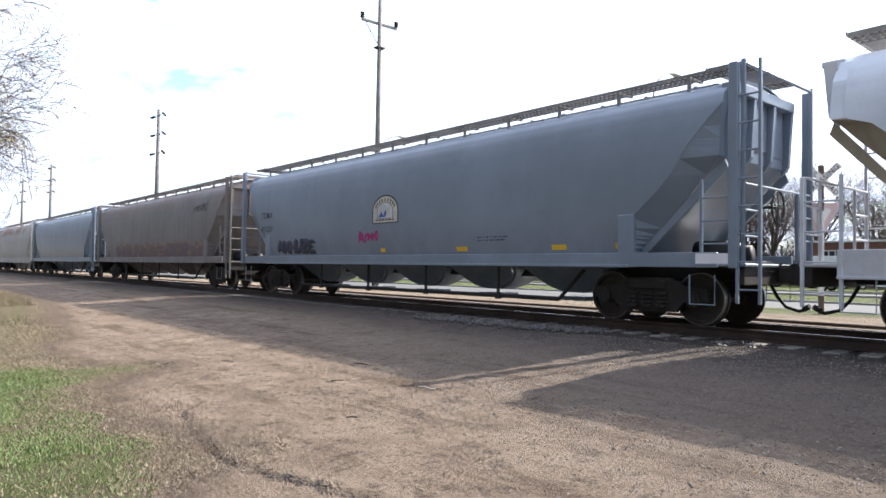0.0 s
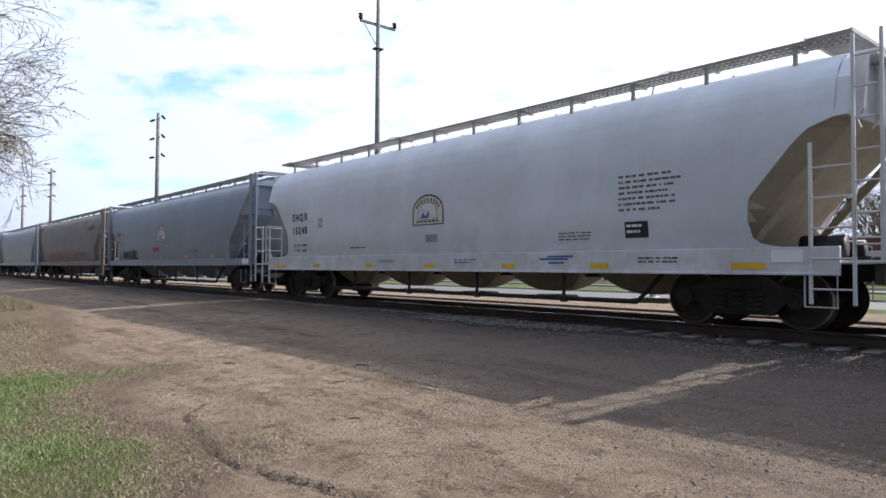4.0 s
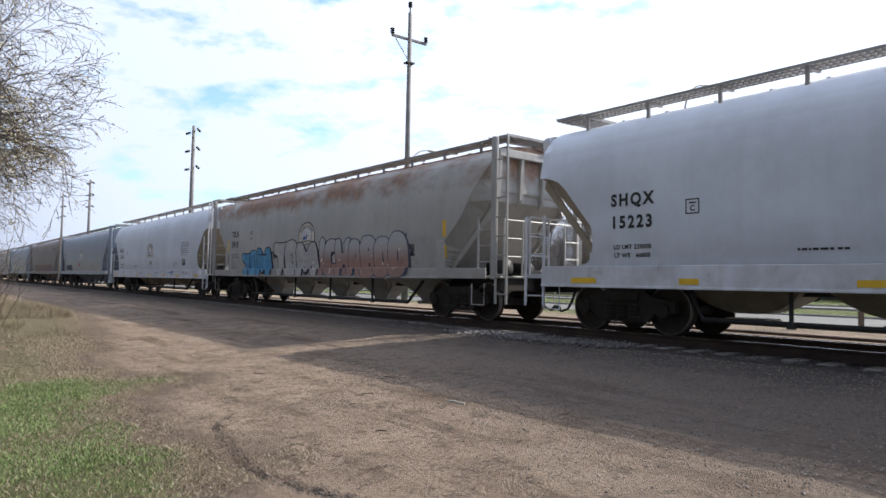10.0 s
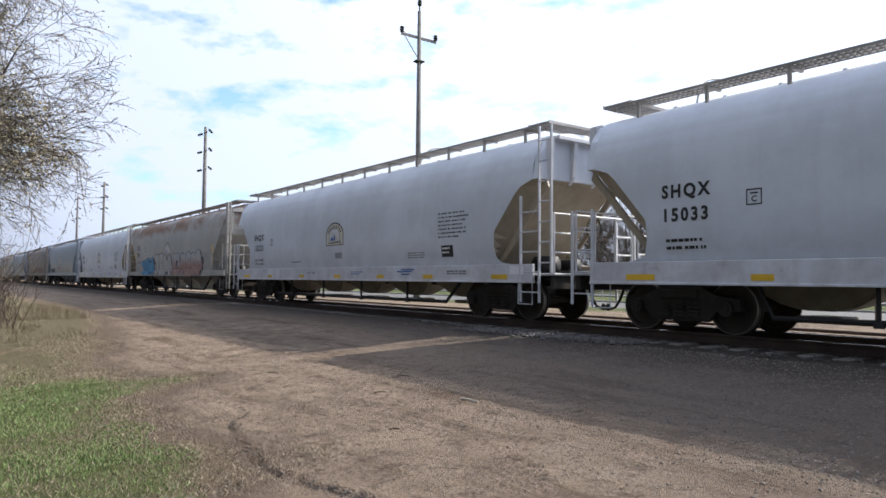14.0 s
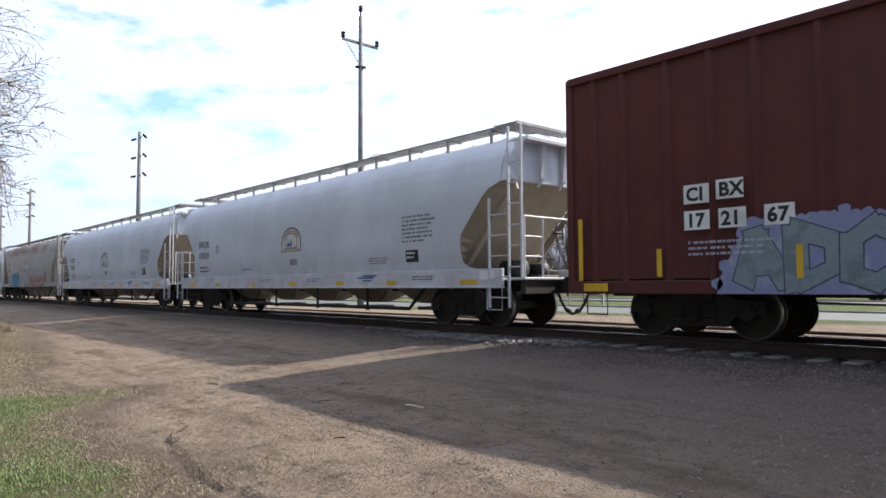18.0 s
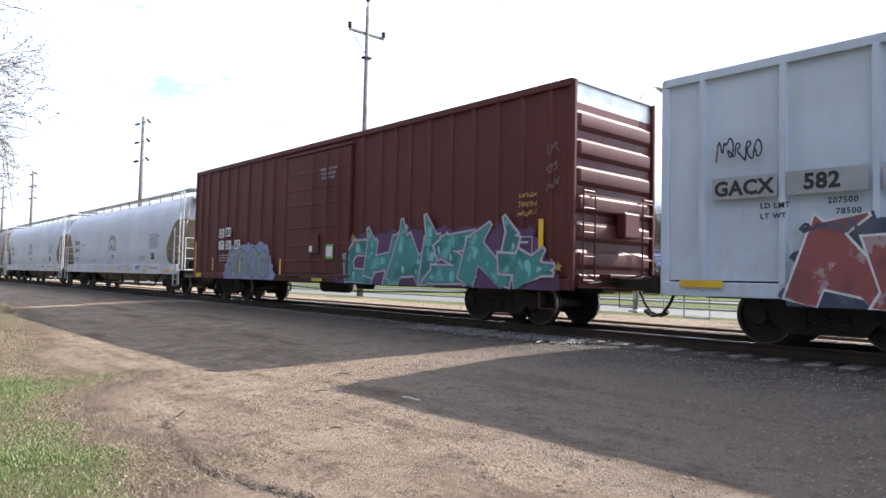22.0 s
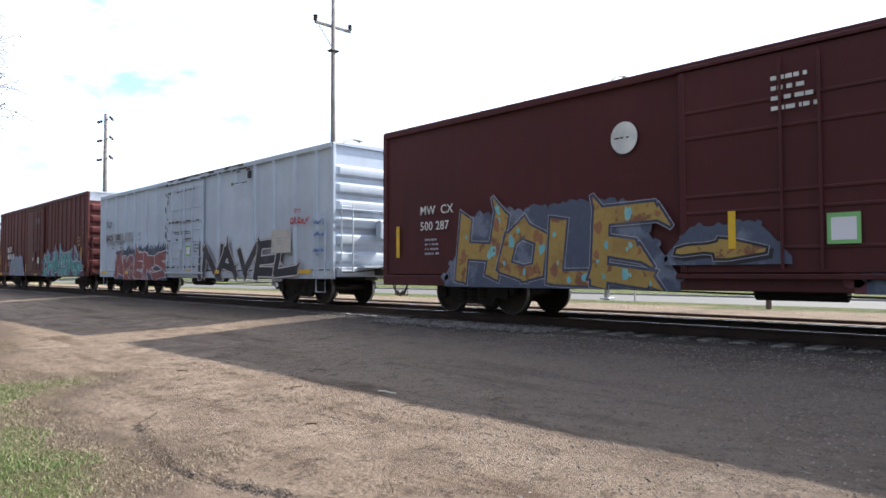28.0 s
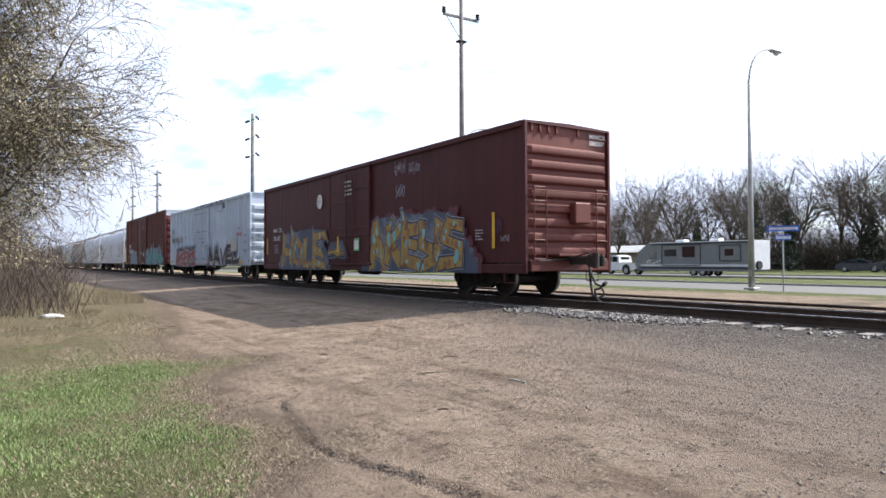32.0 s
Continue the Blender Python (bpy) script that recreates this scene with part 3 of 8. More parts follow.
# ---- lettering ----
def letter_mesh(text, size, material, bold=0.0, space=1.0):
    cu = bpy.data.curves.new("stencil", "FONT")
    cu.body, cu.size, cu.offset, cu.space_character = text, size, bold, space
    cu.resolution_u = 3
    ob = bpy.data.objects.new("stencil", cu)
    me = bpy.data.meshes.new_from_object(ob)
    bpy.data.objects.remove(ob)
    bpy.data.curves.remove(cu)
    me.materials.clear()
    me.materials.append(material)
    return me


def stencil(car, text, x, z, size, material, side, name="stencil", bold=0.004, stretch=1.0, space=1.05):
    """Text on the camera's side of a car, laid on the skin: side(z) is the skin's distance from the middle."""
    me = letter_mesh(text, size, material, bold, space)
    for v in me.vertices:
        px, pz = x + v.co.x * stretch, z + v.co.y
        v.co = (px, -side(pz) - 0.006, pz)
    return part(name, me, None, car)


def patch(bm, x0, x1, z0, z1, side, lift=0.005, mat=0):
    """A flat painted or stuck-on plate on the camera's side."""
    n = max(1, int((z1 - z0) / 0.25))
    for k in range(n):
        a, b = z0 + (z1 - z0) * k / n, z0 + (z1 - z0) * (k + 1) / n
        v = [bm.verts.new((px, -side(pz) - lift, pz)) for px, pz in ((x0, a), (x1, a), (x1, b), (x0, b))]
        bm.faces.new(v).material_index = mat
    return bm


def bars(car, x0, x1, z0, z1, lines, material, side, seed=0):
    """Small print that cannot be read: rows of short bars."""
    rng = random.Random(seed)
    bm, h = B(), (z1 - z0) / lines
    for k in range(lines):
        x, zt = x0, z1 - k * h
        end = x0 + (x1 - x0) * rng.uniform(0.7, 1.0)
        while x < end - 0.04:
            w = min(rng.uniform(0.03, 0.13), end - x)
            patch(bm, x, x + w, zt - h * 0.52, zt - h * 0.10, side, 0.006)
            x += w + rng.choice((0.018, 0.018, 0.05))
    return tagged(part("small_print", bm, material, car), kind="stuff")


GLYPHS = {
    "A": ["0 0 .12 .9 .3 1.05 .75 .98 1 0 .66 0 .6 .24 .42 .24 .38 0", ".40 .45 .45 .78 .56 .76 .60 .45"],
    "K": ["0 0 0 .75 .12 1 .35 1.08 .38 .62 .65 .98 1 .9 .72 .52 1.05 0 .68 0 .45 .34 .42 0"],
    "E": [".05 0 0 .9 .5 1.05 .98 .95 .92 .72 .42 .75 .42 .62 .85 .6 .82 .42 .42 .42 .42 .28 1 .3 1.02 0"],
    "Y": ["0 1.02 .2 .5 .34 .42 .3 0 .7 0 .72 .42 .86 .52 1.02 1 .68 1.02 .53 .66 .36 1"],
    "S": [".05 0 0 .28 .55 .30 .1 .5 .05 .85 .4 1.05 1.05 1 1 .76 .5 .74 .95 .52 1 .15 .75 0"],
    "H": [".05 0 0 1 .34 1.04 .36 .62 .62 .62 .64 .98 1 1.05 .97 0 .64 0 .62 .36 .38 .36 .38 0"],
    "L": [".05 0 0 .95 .36 1.08 .42 .32 .98 .36 1.04 0"],
    "C": [".2 0 0 .3 .05 .8 .3 1.02 1 1 .95 .72 .45 .72 .4 .3 .95 .3 1.05 .05"],
    "I": [".22 0 .15 .95 .5 1.1 .8 .98 .78 0"],
    "O": [".2 0 0 .25 .03 .8 .3 1.02 .75 1 1 .75 .97 .2 .75 0", ".4 .3 .42 .7 .58 .7 .6 .3"],
    "U": ["0 1 .02 .2 .25 0 .78 0 1 .25 .97 1.05 .64 .98 .62 .36 .38 .36 .36 1.02"],
    "R": [".05 0 0 .92 .3 1.05 .85 1 1 .7 .78 .45 1.05 0 .66 0 .45 .35 .4 0", ".4 .6 .4 .78 .62 .76 .62 .62"],
    "N": [".02 0 0 .95 .3 1.05 .62 .5 .64 .98 1 1.05 .97 .05 .68 0 .36 .5 .36 0"],
    "V": ["0 1 .3 0 .68 0 1.02 1.04 .68 .98 .52 .42 .36 1.02"],
    "T": ["0 1.02 .02 .68 .33 .66 .28 0 .68 0 .66 .66 1 .70 1.02 1.0 .5 .96"],
    "M": ["0 0 .02 1 .30 1.04 .5 .64 .70 1.02 .98 1 1.02 0 .74 0 .70 .44 .56 .16 .44 .16 .30 .44 .28 0"],
    "B": [".04 0 0 1 .66 1.03 .95 .84 .84 .55 1.02 .28 .8 0", ".40 .62 .40 .80 .58 .80 .60 .64", ".40 .20 .40 .40 .62 .40 .62 .22"],
    "D": [".05 0 0 .98 .6 1.04 .95 .8 1 .3 .75 0", ".36 .28 .36 .72 .56 .72 .62 .3"],
    "X": ["0 .1 .3 .5 .05 .95 .4 1.05 .55 .72 .7 1 1.02 .9 .75 .5 1 .05 .62 0 .5 .3 .38 0"],
    "Q": [".1 0 0 .4 .2 .9 .5 1.05 .6 .7 1 1 .95 .2 .7 0 .5 .3", ".3 .35 .4 .6 .5 .45"],
    "Z": ["0 .98 0 .7 .5 .68 .02 .3 .05 0 1 .05 1.04 .34 .55 .32 .98 .7 1 1.02"],
    ">": ["0 .2 .4 .3 .42 .02 1.1 .3 .45 .75 .42 .55 0 .5"],
}


STROKES = {
    "A": [".08 0 .34 .98", ".36 1.02 .92 0", ".22 .36 .78 .32"],
    "K": [".14 0 .16 1", ".88 1.04 .24 .50", ".38 .58 .98 0"],
    "E": [".16 .02 .14 .98", ".12 .92 .92 .98", ".14 .52 .76 .52", ".12 .10 .96 .08"],
    "Y": [".06 1 .12 .56 .52 .44", ".86 1.04 .84 .22 .26 .06"],
    "S": [".94 .92 .32 .94 .16 .70 .78 .44 .84 .14 .06 .08"],
    "H": [".14 0 .12 1", ".84 0 .88 1.04", ".16 .48 .84 .52"],
    "L": [".22 1.02 .18 .12 .92 .10"],
    "O": [".5 .94 .14 .70 .16 .20 .5 .06 .86 .26 .84 .74 .5 .94"],
    "C": [".94 .88 .38 .94 .12 .52 .30 .10 .94 .14"],
    "I": [".5 0 .46 1"],
    "N": [".12 0 .10 .98", ".10 1 .84 .04", ".86 0 .92 1.04"],
    "V": [".06 1.04 .46 .04", ".48 .02 .94 1"],
    "W": [".02 1 .24 .04", ".26 .02 .50 .84", ".50 .84 .72 .04", ".74 .02 1 1.02"],
    "R": [".14 0 .14 1", ".12 .92 .82 .90 .84 .60 .16 .50", ".42 .50 .96 0"],
    "D": [".14 .04 .12 .98", ".12 .96 .74 .80 .84 .32 .16 .06"],
    ">": [".02 .42 .72 .40", ".40 .66 .92 .38", ".42 .10 .92 .40"],
}
WEIGHT = {"W": 1.3, "I": 0.55, "M": 1.35, "L": 0.85, ">": 0.8}


def offset(poly, d):
    """The outline pushed outwards by d."""
    out, n = [], len(poly)
    for i in range(n):
        (ax, ay), (bx, by), (cx, cy) = poly[i - 1], poly[i], poly[(i + 1) % n]
        u, v = Vector((by - ay, ax - bx)).normalized(), Vector((cy - by, bx - cx)).normalized()
        m = (u + v) / max(0.45, 1 + u.dot(v))
        out.append((bx + m.x * d, by + m.y * d))
    return out


def rounded(poly, times):
    for _ in range(times):
        out = []
        for (ax, ay), (bx, by) in zip(poly, poly[1:] + poly[:1]):
            out += [(ax * 0.78 + bx * 0.22, ay * 0.78 + by * 0.22), (ax * 0.22 + bx * 0.78, ay * 0.22 + by * 0.78)]
        poly = out
    return poly


def within(poly, x, y):
    hit = False
    for (ax, ay), (bx, by) in zip(poly, poly[1:] + poly[:1]):
        if (ay > y) != (by > y) and x < ax + (y - ay) / (by - ay) * (bx - ax):
            hit = not hit
    return hit


def strokes_of(glyph, gx, w, gz, h, slant, bar, rng, wild=0.0):
    """A letter as chiselled bars with slanted, flared ends."""
    quads = []
    for text in STROKES[glyph]:
        q = [float(v) for v in text.split()]
        pts = [(gx + w * (0.5 + (px - 0.5) * (1.26 if wild > 0.03 else 1.08) + rng.uniform(-0.05 - wild, 0.05 + wild)) + slant * (pz - 0.5) * h, gz + h * (0.06 + 0.86 * pz + rng.uniform(-0.04 - wild, 0.04 + wild))) for px, pz in zip(q[::2], q[1::2])]
        for k, (a, b) in enumerate(zip(pts, pts[1:])):
            a, b = Vector(a), Vector(b)
            d = (b - a).normalized()
            e = Vector((-d.y, d.x))
            t = bar * rng.uniform(0.85, 1.15) * (0.85 if abs(d.x) > 0.8 else 1.0)
            first, last = k == 0, k == len(pts) - 2
            ta, tb = t * (1.18 if first else 1.0), t * (1.18 if last else 1.0)
            c0, c1 = (rng.uniform(-0.1, 0.55) if first else 0.35 for _ in range(2))
            c2, c3 = (rng.uniform(-0.1, 0.55) if last else 0.35 for _ in range(2))
            quads.append([tuple(v) for v in (a - d * c0 * t - e * ta / 2, b + d * c2 * t - e * tb / 2, b + d * c3 * t + e * tb / 2, a - d * c1 * t + e * ta / 2)])
            if wild and last and rng.random() < 0.75:
                g = (d + e * rng.choice((-1, 1)) * rng.uniform(0.5, 1.1)).normalized()
                f = Vector((-g.y, g.x))
                quads.append([tuple(v) for v in (b - f * t * 0.42, b + g * t * 1.5 - f * t * 0.04, b + g * t * 1.5 + f * t * 0.04, b + f * t * 0.42)])
    return quads


def graffiti(car, glyphs, x0, x1, z0, z1, mats, side, seed, rim=0.04, line=0.02, halo=0.15, slope=0.6, lean=0.06, slim=0.0, rounds=1, spur=0.14, spots=5, mist=None, wild=0.0, lift=0.004, name="graffiti", label="", also=None, bar=0.0):
    """A sprayed piece in thin coats: cloud, outer line, dark rim, filled letters, spots of a second colour.
    mats: cloud, rim, fill, spots, outer line."""
    rng = random.Random(seed)
    n = len(glyphs)
    h = z1 - z0
    share = [WEIGHT.get(g, 1.0) for g in glyphs]
    depth = [lift]

    def lay(bm, pts, mat):
        depth[0] += 0.00012
        vs = [bm.verts.new((px, -depth[0], max(pz, z0 - 0.04))) for px, pz in pts]
        f = bm.faces.new(vs)
        f.normal_update()
        if f.normal.y > 0:
            f.normal_flip()
        f.material_index = mat

    def wrap(bm):
        """Cuts the coats into strips and lays them on the skin."""
        if side(z0 + 0.01) != side(z1):
            for z in (1.221, 1.235, 1.36, 1.5, 1.65, 1.8, 1.95, 2.1):
                bmesh.ops.bisect_plane(bm, geom=bm.verts[:] + bm.edges[:] + bm.faces[:], plane_co=(0, 0, z), plane_no=(0, 0, 1))
        for v in bm.verts:
            v.co.y -= side(v.co.z)
        return bm

    def cloud(bm, e, mat):
        steps = n * 13
        top = []
        for k in range(steps + 1):
            px = x0 - e - slope * 0.5 + (x1 - x0 + 2 * e + slope) * k / steps
            fall = min(1.0, min(k, steps - k) / steps * (x1 - x0 + 2 * e + slope) / max(slope, 0.05))
            top.append((px, z0 + (h + e * (0.4 + 0.45 * math.sin(k * 0.55 + seed) + rng.uniform(-0.15, 0.15))) * (0.12 + 0.88 * fall)))
        for a, b in zip(top, top[1:]):
            lay(bm, [(a[0], z0 - 0.03), (b[0], z0 - 0.03), b, a], mat)
            depth[0] -= 0.00012
        for px, pz in top[::2]:
            r = rng.uniform(0.05, 0.11) * min(1.4, h) * (1 + e)
            lay(bm, [(px + r * rng.uniform(0.8, 1.2) * math.cos(0.628 * j), pz + r * rng.uniform(0.7, 1.1) * math.sin(0.628 * j)) for j in range(10)], mat)
            depth[0] -= 0.00011
        depth[0] += 0.0006

    slots = list(mats) + ([also] if also else []) + ([mist] if mist else [])
    bm = B()
    if mist:
        cloud(bm, halo + 0.14, len(slots) - 1)
    if halo:
        cloud(bm, halo, 0)
    shapes = []
    for i, g in enumerate(glyphs):
        hh, rise = rng.uniform(0.86, 1.0), rng.uniform(0, 0.05)
        slant = lean + rng.uniform(-0.05, 0.05)
        if bar:
            shapes.append(strokes_of(g, x0 + (x1 - x0) * sum(share[:i]) / sum(share), (x1 - x0) * share[i] / sum(share), z0 + h * rise, h * hh, slant, bar, rng, wild))
            continue
        rows = []
        w = (x1 - x0) * share[i] / sum(share)
        gx = x0 + (x1 - x0) * sum(share[:i]) / sum(share)
        for text in GLYPHS[g]:
            q = [float(v) for v in text.split()]
            pts = list(zip(q[::2], q[1::2]))
            if text is GLYPHS[g][0]:
                pts = [(0.5 + (px - 0.5) * (1 + spur * rng.random()), 0.5 + (pz - 0.5) * (1 + spur * rng.random() * 0.6)) for px, pz in pts]
            rows.append(rounded([(gx + (1.16 * px - 0.08) * w + slant * (pz - 0.5) * h, z0 + h * (rise + hh * pz * 0.95)) for px, pz in pts][::-1], rounds))
        for k, q in enumerate(rows):
            if sum(ax * bz - bx * az for (ax, az), (bx, bz) in zip(q, q[1:] + q[:1])) < 0:
                rows[k] = q[::-1]
        rows[0] = offset(rows[0], -slim)
        rows[1:] = [offset(q, -max(0.0, -slim)) for q in rows[1:]]
        shapes.append(rows)
    for rows in ([] if bar else shapes):
        lay(bm, [(px + 0.05, pz - 0.05) for px, pz in offset(rows[0], rim * 1.3)], 1)
    piece = part(name, wrap(bm), slots, car, label)
    for rows in shapes:
        bm = B()
        depth[0] += 0.0006
        if bar:
            for grown, mat in ((rim + line, 4), (rim, 1), (0, 2)):
                for q in rows:
                    if mat < len(mats):
                        lay(bm, offset(q, grown) if grown else q, mat)
                depth[0] += 0.0003
            for q in rows:
                for _ in range(spots):
                    u, v, r = rng.uniform(0.1, 0.9), rng.uniform(0.25, 0.75), rng.uniform(0.12, 0.5) * bar
                    a, b, c, d = (Vector(e) for e in q[:4])
                    m = a.lerp(b, u).lerp(d.lerp(c, u), v)
                    blob = [(m.x + r * 0.7 * rng.uniform(0.6, 1.2) * math.cos(0.785 * j), m.y + r * rng.uniform(0.6, 1.5) * math.sin(0.785 * j)) for j in range(8)]
                    blob = [e for e in blob if within(q, *e)]
                    if len(blob) > 4 and len(mats) > 3:
                        lay(bm, blob, 3 if also is None or rng.random() < 0.5 else slots.index(also))
            part("painted_letter", wrap(bm), slots, piece)
            continue
        if len(mats) > 4:
            lay(bm, offset(rows[0], rim + line), 4)
        lay(bm, offset(rows[0], rim), 1)
        depth[0] += 0.0003
        lay(bm, rows[0], 2)
        depth[0] += 0.0003
        if len(mats) > 3:
            xs, zs = [q[0] for q in rows[0]], [q[1] for q in rows[0]]
            for _ in range(spots * 4):
                cx, cz = rng.uniform(min(xs), max(xs)), rng.uniform(min(zs), max(zs))
                r, tip, k = rng.uniform(0.015, 0.05) * min(1, h), rng.uniform(0, 3.14), rng.uniform(1.2, 3.2)
                blob = []
                for j in range(11):
                    e, f = r * k * rng.uniform(0.6, 1.3) * math.cos(0.571 * j), r * rng.uniform(0.5, 1.3) * math.sin(0.571 * j)
                    blob.append((cx + e * math.cos(tip) - f * math.sin(tip), cz + e * math.sin(tip) + f * math.cos(tip)))
                if all(within(rows[0], *q) for q in blob):
                    lay(bm, blob, 3 if also is None or rng.random() < 0.5 else slots.index(also))
        for inner in rows[1:]:
            lay(bm, offset(inner, -rim * 0.6), 1)
            lay(bm, offset(inner, -rim * 1.2), 0)
        part("painted_letter", wrap(bm), slots, piece)
    return piece


def scrawl(car, x0, x1, z0, z1, material, side, seed, loops=5, thick=0.02):
    """A quick tag: jagged handwriting in one thin line, a few joined strokes to each letter."""
    rng = random.Random(seed)
    bm, pts = B(), []
    n = loops + 1
    w, h = (x1 - x0) / n, z1 - z0
    for j in range(n):
        low, tall = rng.uniform(0, 0.2), rng.uniform(0.65, 1.0)
        for u, v in rng.choice((((0, 0), (0.3, 1), (0.6, 0.2), (0.9, 0.9)), ((0.8, 0.9), (0.2, 0.7), (0.8, 0.4), (0.1, 0.0)), ((0.1, 1), (0.2, 0), (0.75, 0.1), (0.8, 1.0)), ((0, 0.5), (0.5, 1), (0.9, 0.5), (0.4, 0), (0.1, 0.5)), ((0.1, 0), (0.1, 1), (0.8, 0.7), (0.15, 0.5), (0.9, 0)))):
            pts.append((x0 + (j + 0.95 * u + rng.uniform(-0.1, 0.1)) * w, z0 + h * (low + (tall - low) * min(1, max(0, v + rng.uniform(-0.1, 0.1))))))
    for _ in range(2):
        pts = [pts[0]] + [(a[0] * k + b[0] * (1 - k), a[1] * k + b[1] * (1 - k)) for a, b in zip(pts, pts[1:]) for k in (0.72, 0.28)] + [pts[-1]]
    for i, ((ax, az), (bx, bz)) in enumerate(zip(pts, pts[1:])):
        m = math.hypot(bx - ax, bz - az) or 1e-6
        ux, uz = (bx - ax) / m * thick / 2, (bz - az) / m * thick / 2
        k = rng.uniform(0.6, 1.2)
        d = 0.006 + 0.00003 * i
        q = ((ax - ux - uz * k, az - uz + ux * k), (ax - ux + uz * k, az - uz - ux * k), (bx + ux + uz, bz + uz - ux), (bx + ux - uz, bz + uz + ux))
        f = bm.faces.new([bm.verts.new((px, -side(pz) - d, pz)) for px, pz in q])
        f.normal_update()
        if f.normal.y > 0:
            f.normal_flip()
    return tagged(part("scrawled_tag", bm, material, car), kind="stuff")


def spray(name, a, b, lo=0.5, hi=0.6, scale=1.6):
    """Spray paint of two colours that run into each other, chalky and thin."""
    m, nt, bs = nodes_of(name)
    co = obj_co(nt)
    c = mix_of(nt, ramp_of(nt, noise_of(nt, co, scale, 5), lo, hi), a, b)
    c = mix_of(nt, math_of(nt, "MULTIPLY", ramp_of(nt, noise_of(nt, co, 14, 5), 0.4, 0.7), 0.25), c, tuple(v * 0.5 for v in a))
    nt.links.new(c, bs.inputs["Base Color"])
    bs.inputs["Roughness"].default_value = 0.6
    return m


def spray3(name, a, b, c):
    """Spray paint that fades between three colours."""
    m = spray(name, a, b)
    nt = m.node_tree
    bs = nt.nodes["Principled BSDF"]
    was = bs.inputs["Base Color"].links[0].from_socket
    f = ramp_of(nt, noise_of(nt, obj_co(nt), 2.6, 4), 0.56, 0.62)
    nt.links.new(mix_of(nt, f, was, c), bs.inputs["Base Color"])
    return m


S_BLUEGREY = spray("spray_blue_grey", (0.075, 0.092, 0.14), (0.16, 0.185, 0.25))
S_YELLOW = spray3("spray_yellow", (0.38, 0.25, 0.07), (0.33, 0.20, 0.06), (0.20, 0.09, 0.045))
S_TURQ = spray("spray_turquoise", (0.16, 0.45, 0.50), (0.25, 0.50, 0.48))
S_TEAL = spray3("spray_teal", (0.055, 0.25, 0.24), (0.035, 0.16, 0.165), (0.12, 0.36, 0.35))
S_PALE = spray("spray_pale_lilac", (0.36, 0.35, 0.42), (0.45, 0.43, 0.48))
S_PURPLE = spray("spray_purple", (0.10, 0.045, 0.12), (0.075, 0.035, 0.075))
S_BLACK = spray("spray_black", (0.022, 0.022, 0.028), (0.05, 0.05, 0.06))
S_NAVY = spray("spray_navy", (0.045, 0.055, 0.095), (0.09, 0.10, 0.14))
S_ROSE = spray3("spray_dull_red", (0.26, 0.075, 0.075), (0.19, 0.065, 0.07), (0.33, 0.24, 0.25))
S_SILVER = spray("spray_silver_blue", (0.22, 0.27, 0.30), (0.16, 0.20, 0.22))
S_LILAC = spray("spray_lilac_blue", (0.24, 0.26, 0.42), (0.32, 0.34, 0.46))
S_SKY = spray("spray_sky_blue", (0.07, 0.26, 0.45), (0.12, 0.36, 0.55))
S_SALMON = spray("spray_salmon", (0.42, 0.26, 0.21), (0.42, 0.34, 0.31), 0.4, 0.65)
S_CREAM = spray("spray_cream", (0.62, 0.58, 0.50), (0.52, 0.48, 0.42))
S_WHITE = spray("spray_white", (0.62, 0.62, 0.63), (0.5, 0.5, 0.52))
S_RED = spray("spray_red", (0.42, 0.03, 0.03), (0.35, 0.02, 0.03))
S_MAGENTA = spray("spray_magenta", (0.38, 0.03, 0.17), (0.28, 0.03, 0.14))
S_BLUE = spray("spray_blue", (0.05, 0.13, 0.40), (0.04, 0.10, 0.30))
S_BUFF = spray("paint_out_buff", (0.50, 0.47, 0.44), (0.43, 0.41, 0.39))
S_ORANGE = spray("stained_orange", (0.30, 0.13, 0.06), (0.22, 0.10, 0.07))
S_GREENTAG = plain("tag_green_border", (0.22, 0.50, 0.18), 0.6, 0, 0.15, bump=0)
S_PAPER = plain("white_paper_card", (0.75, 0.73, 0.76), 0.7, 0, 0.1, bump=0)
S_GREYBAND = plain("paint_out_grey", (0.31, 0.32, 0.34), 0.6, 0, 0.2, bump=0)


# ---- covered hoppers ----
H_HALF = 8.7
S_SEC = ((1.20, 1.49), (1.28, 1.51), (1.36, 1.53), (1.48, 1.555), (1.62, 1.575), (1.85, 1.595), (2.05, 1.60), (2.5, 1.60), (2.72, 1.595), (2.88, 1.585), (3.0, 1.575), (3.3, 1.52), (3.55, 1.43), (3.75, 1.30), (3.9, 1.12), (4.01, 0.82), (4.07, 0.45), (4.09, 0.0))
T_SEC = ((1.00, 1.44), (1.25, 1.50), (1.5, 1.545), (1.75, 1.575), (2.05, 1.595), (2.35, 1.60), (2.6, 1.60), (2.95, 1.585), (3.3, 1.545), (3.55, 1.485), (3.72, 1.40), (3.84, 1.24), (3.95, 0.95), (4.03, 0.5), (4.06, 0.0))


def on_section(sec):
    def side(z):
        if z <= sec[0][0]:
            return sec[0][1]
        for (a, ya), (b, yb) in zip(sec, sec[1:]):
            if z <= b:
                return ya + (yb - ya) * (z - a) / (b - a)
        return sec[-1][1]
    return side


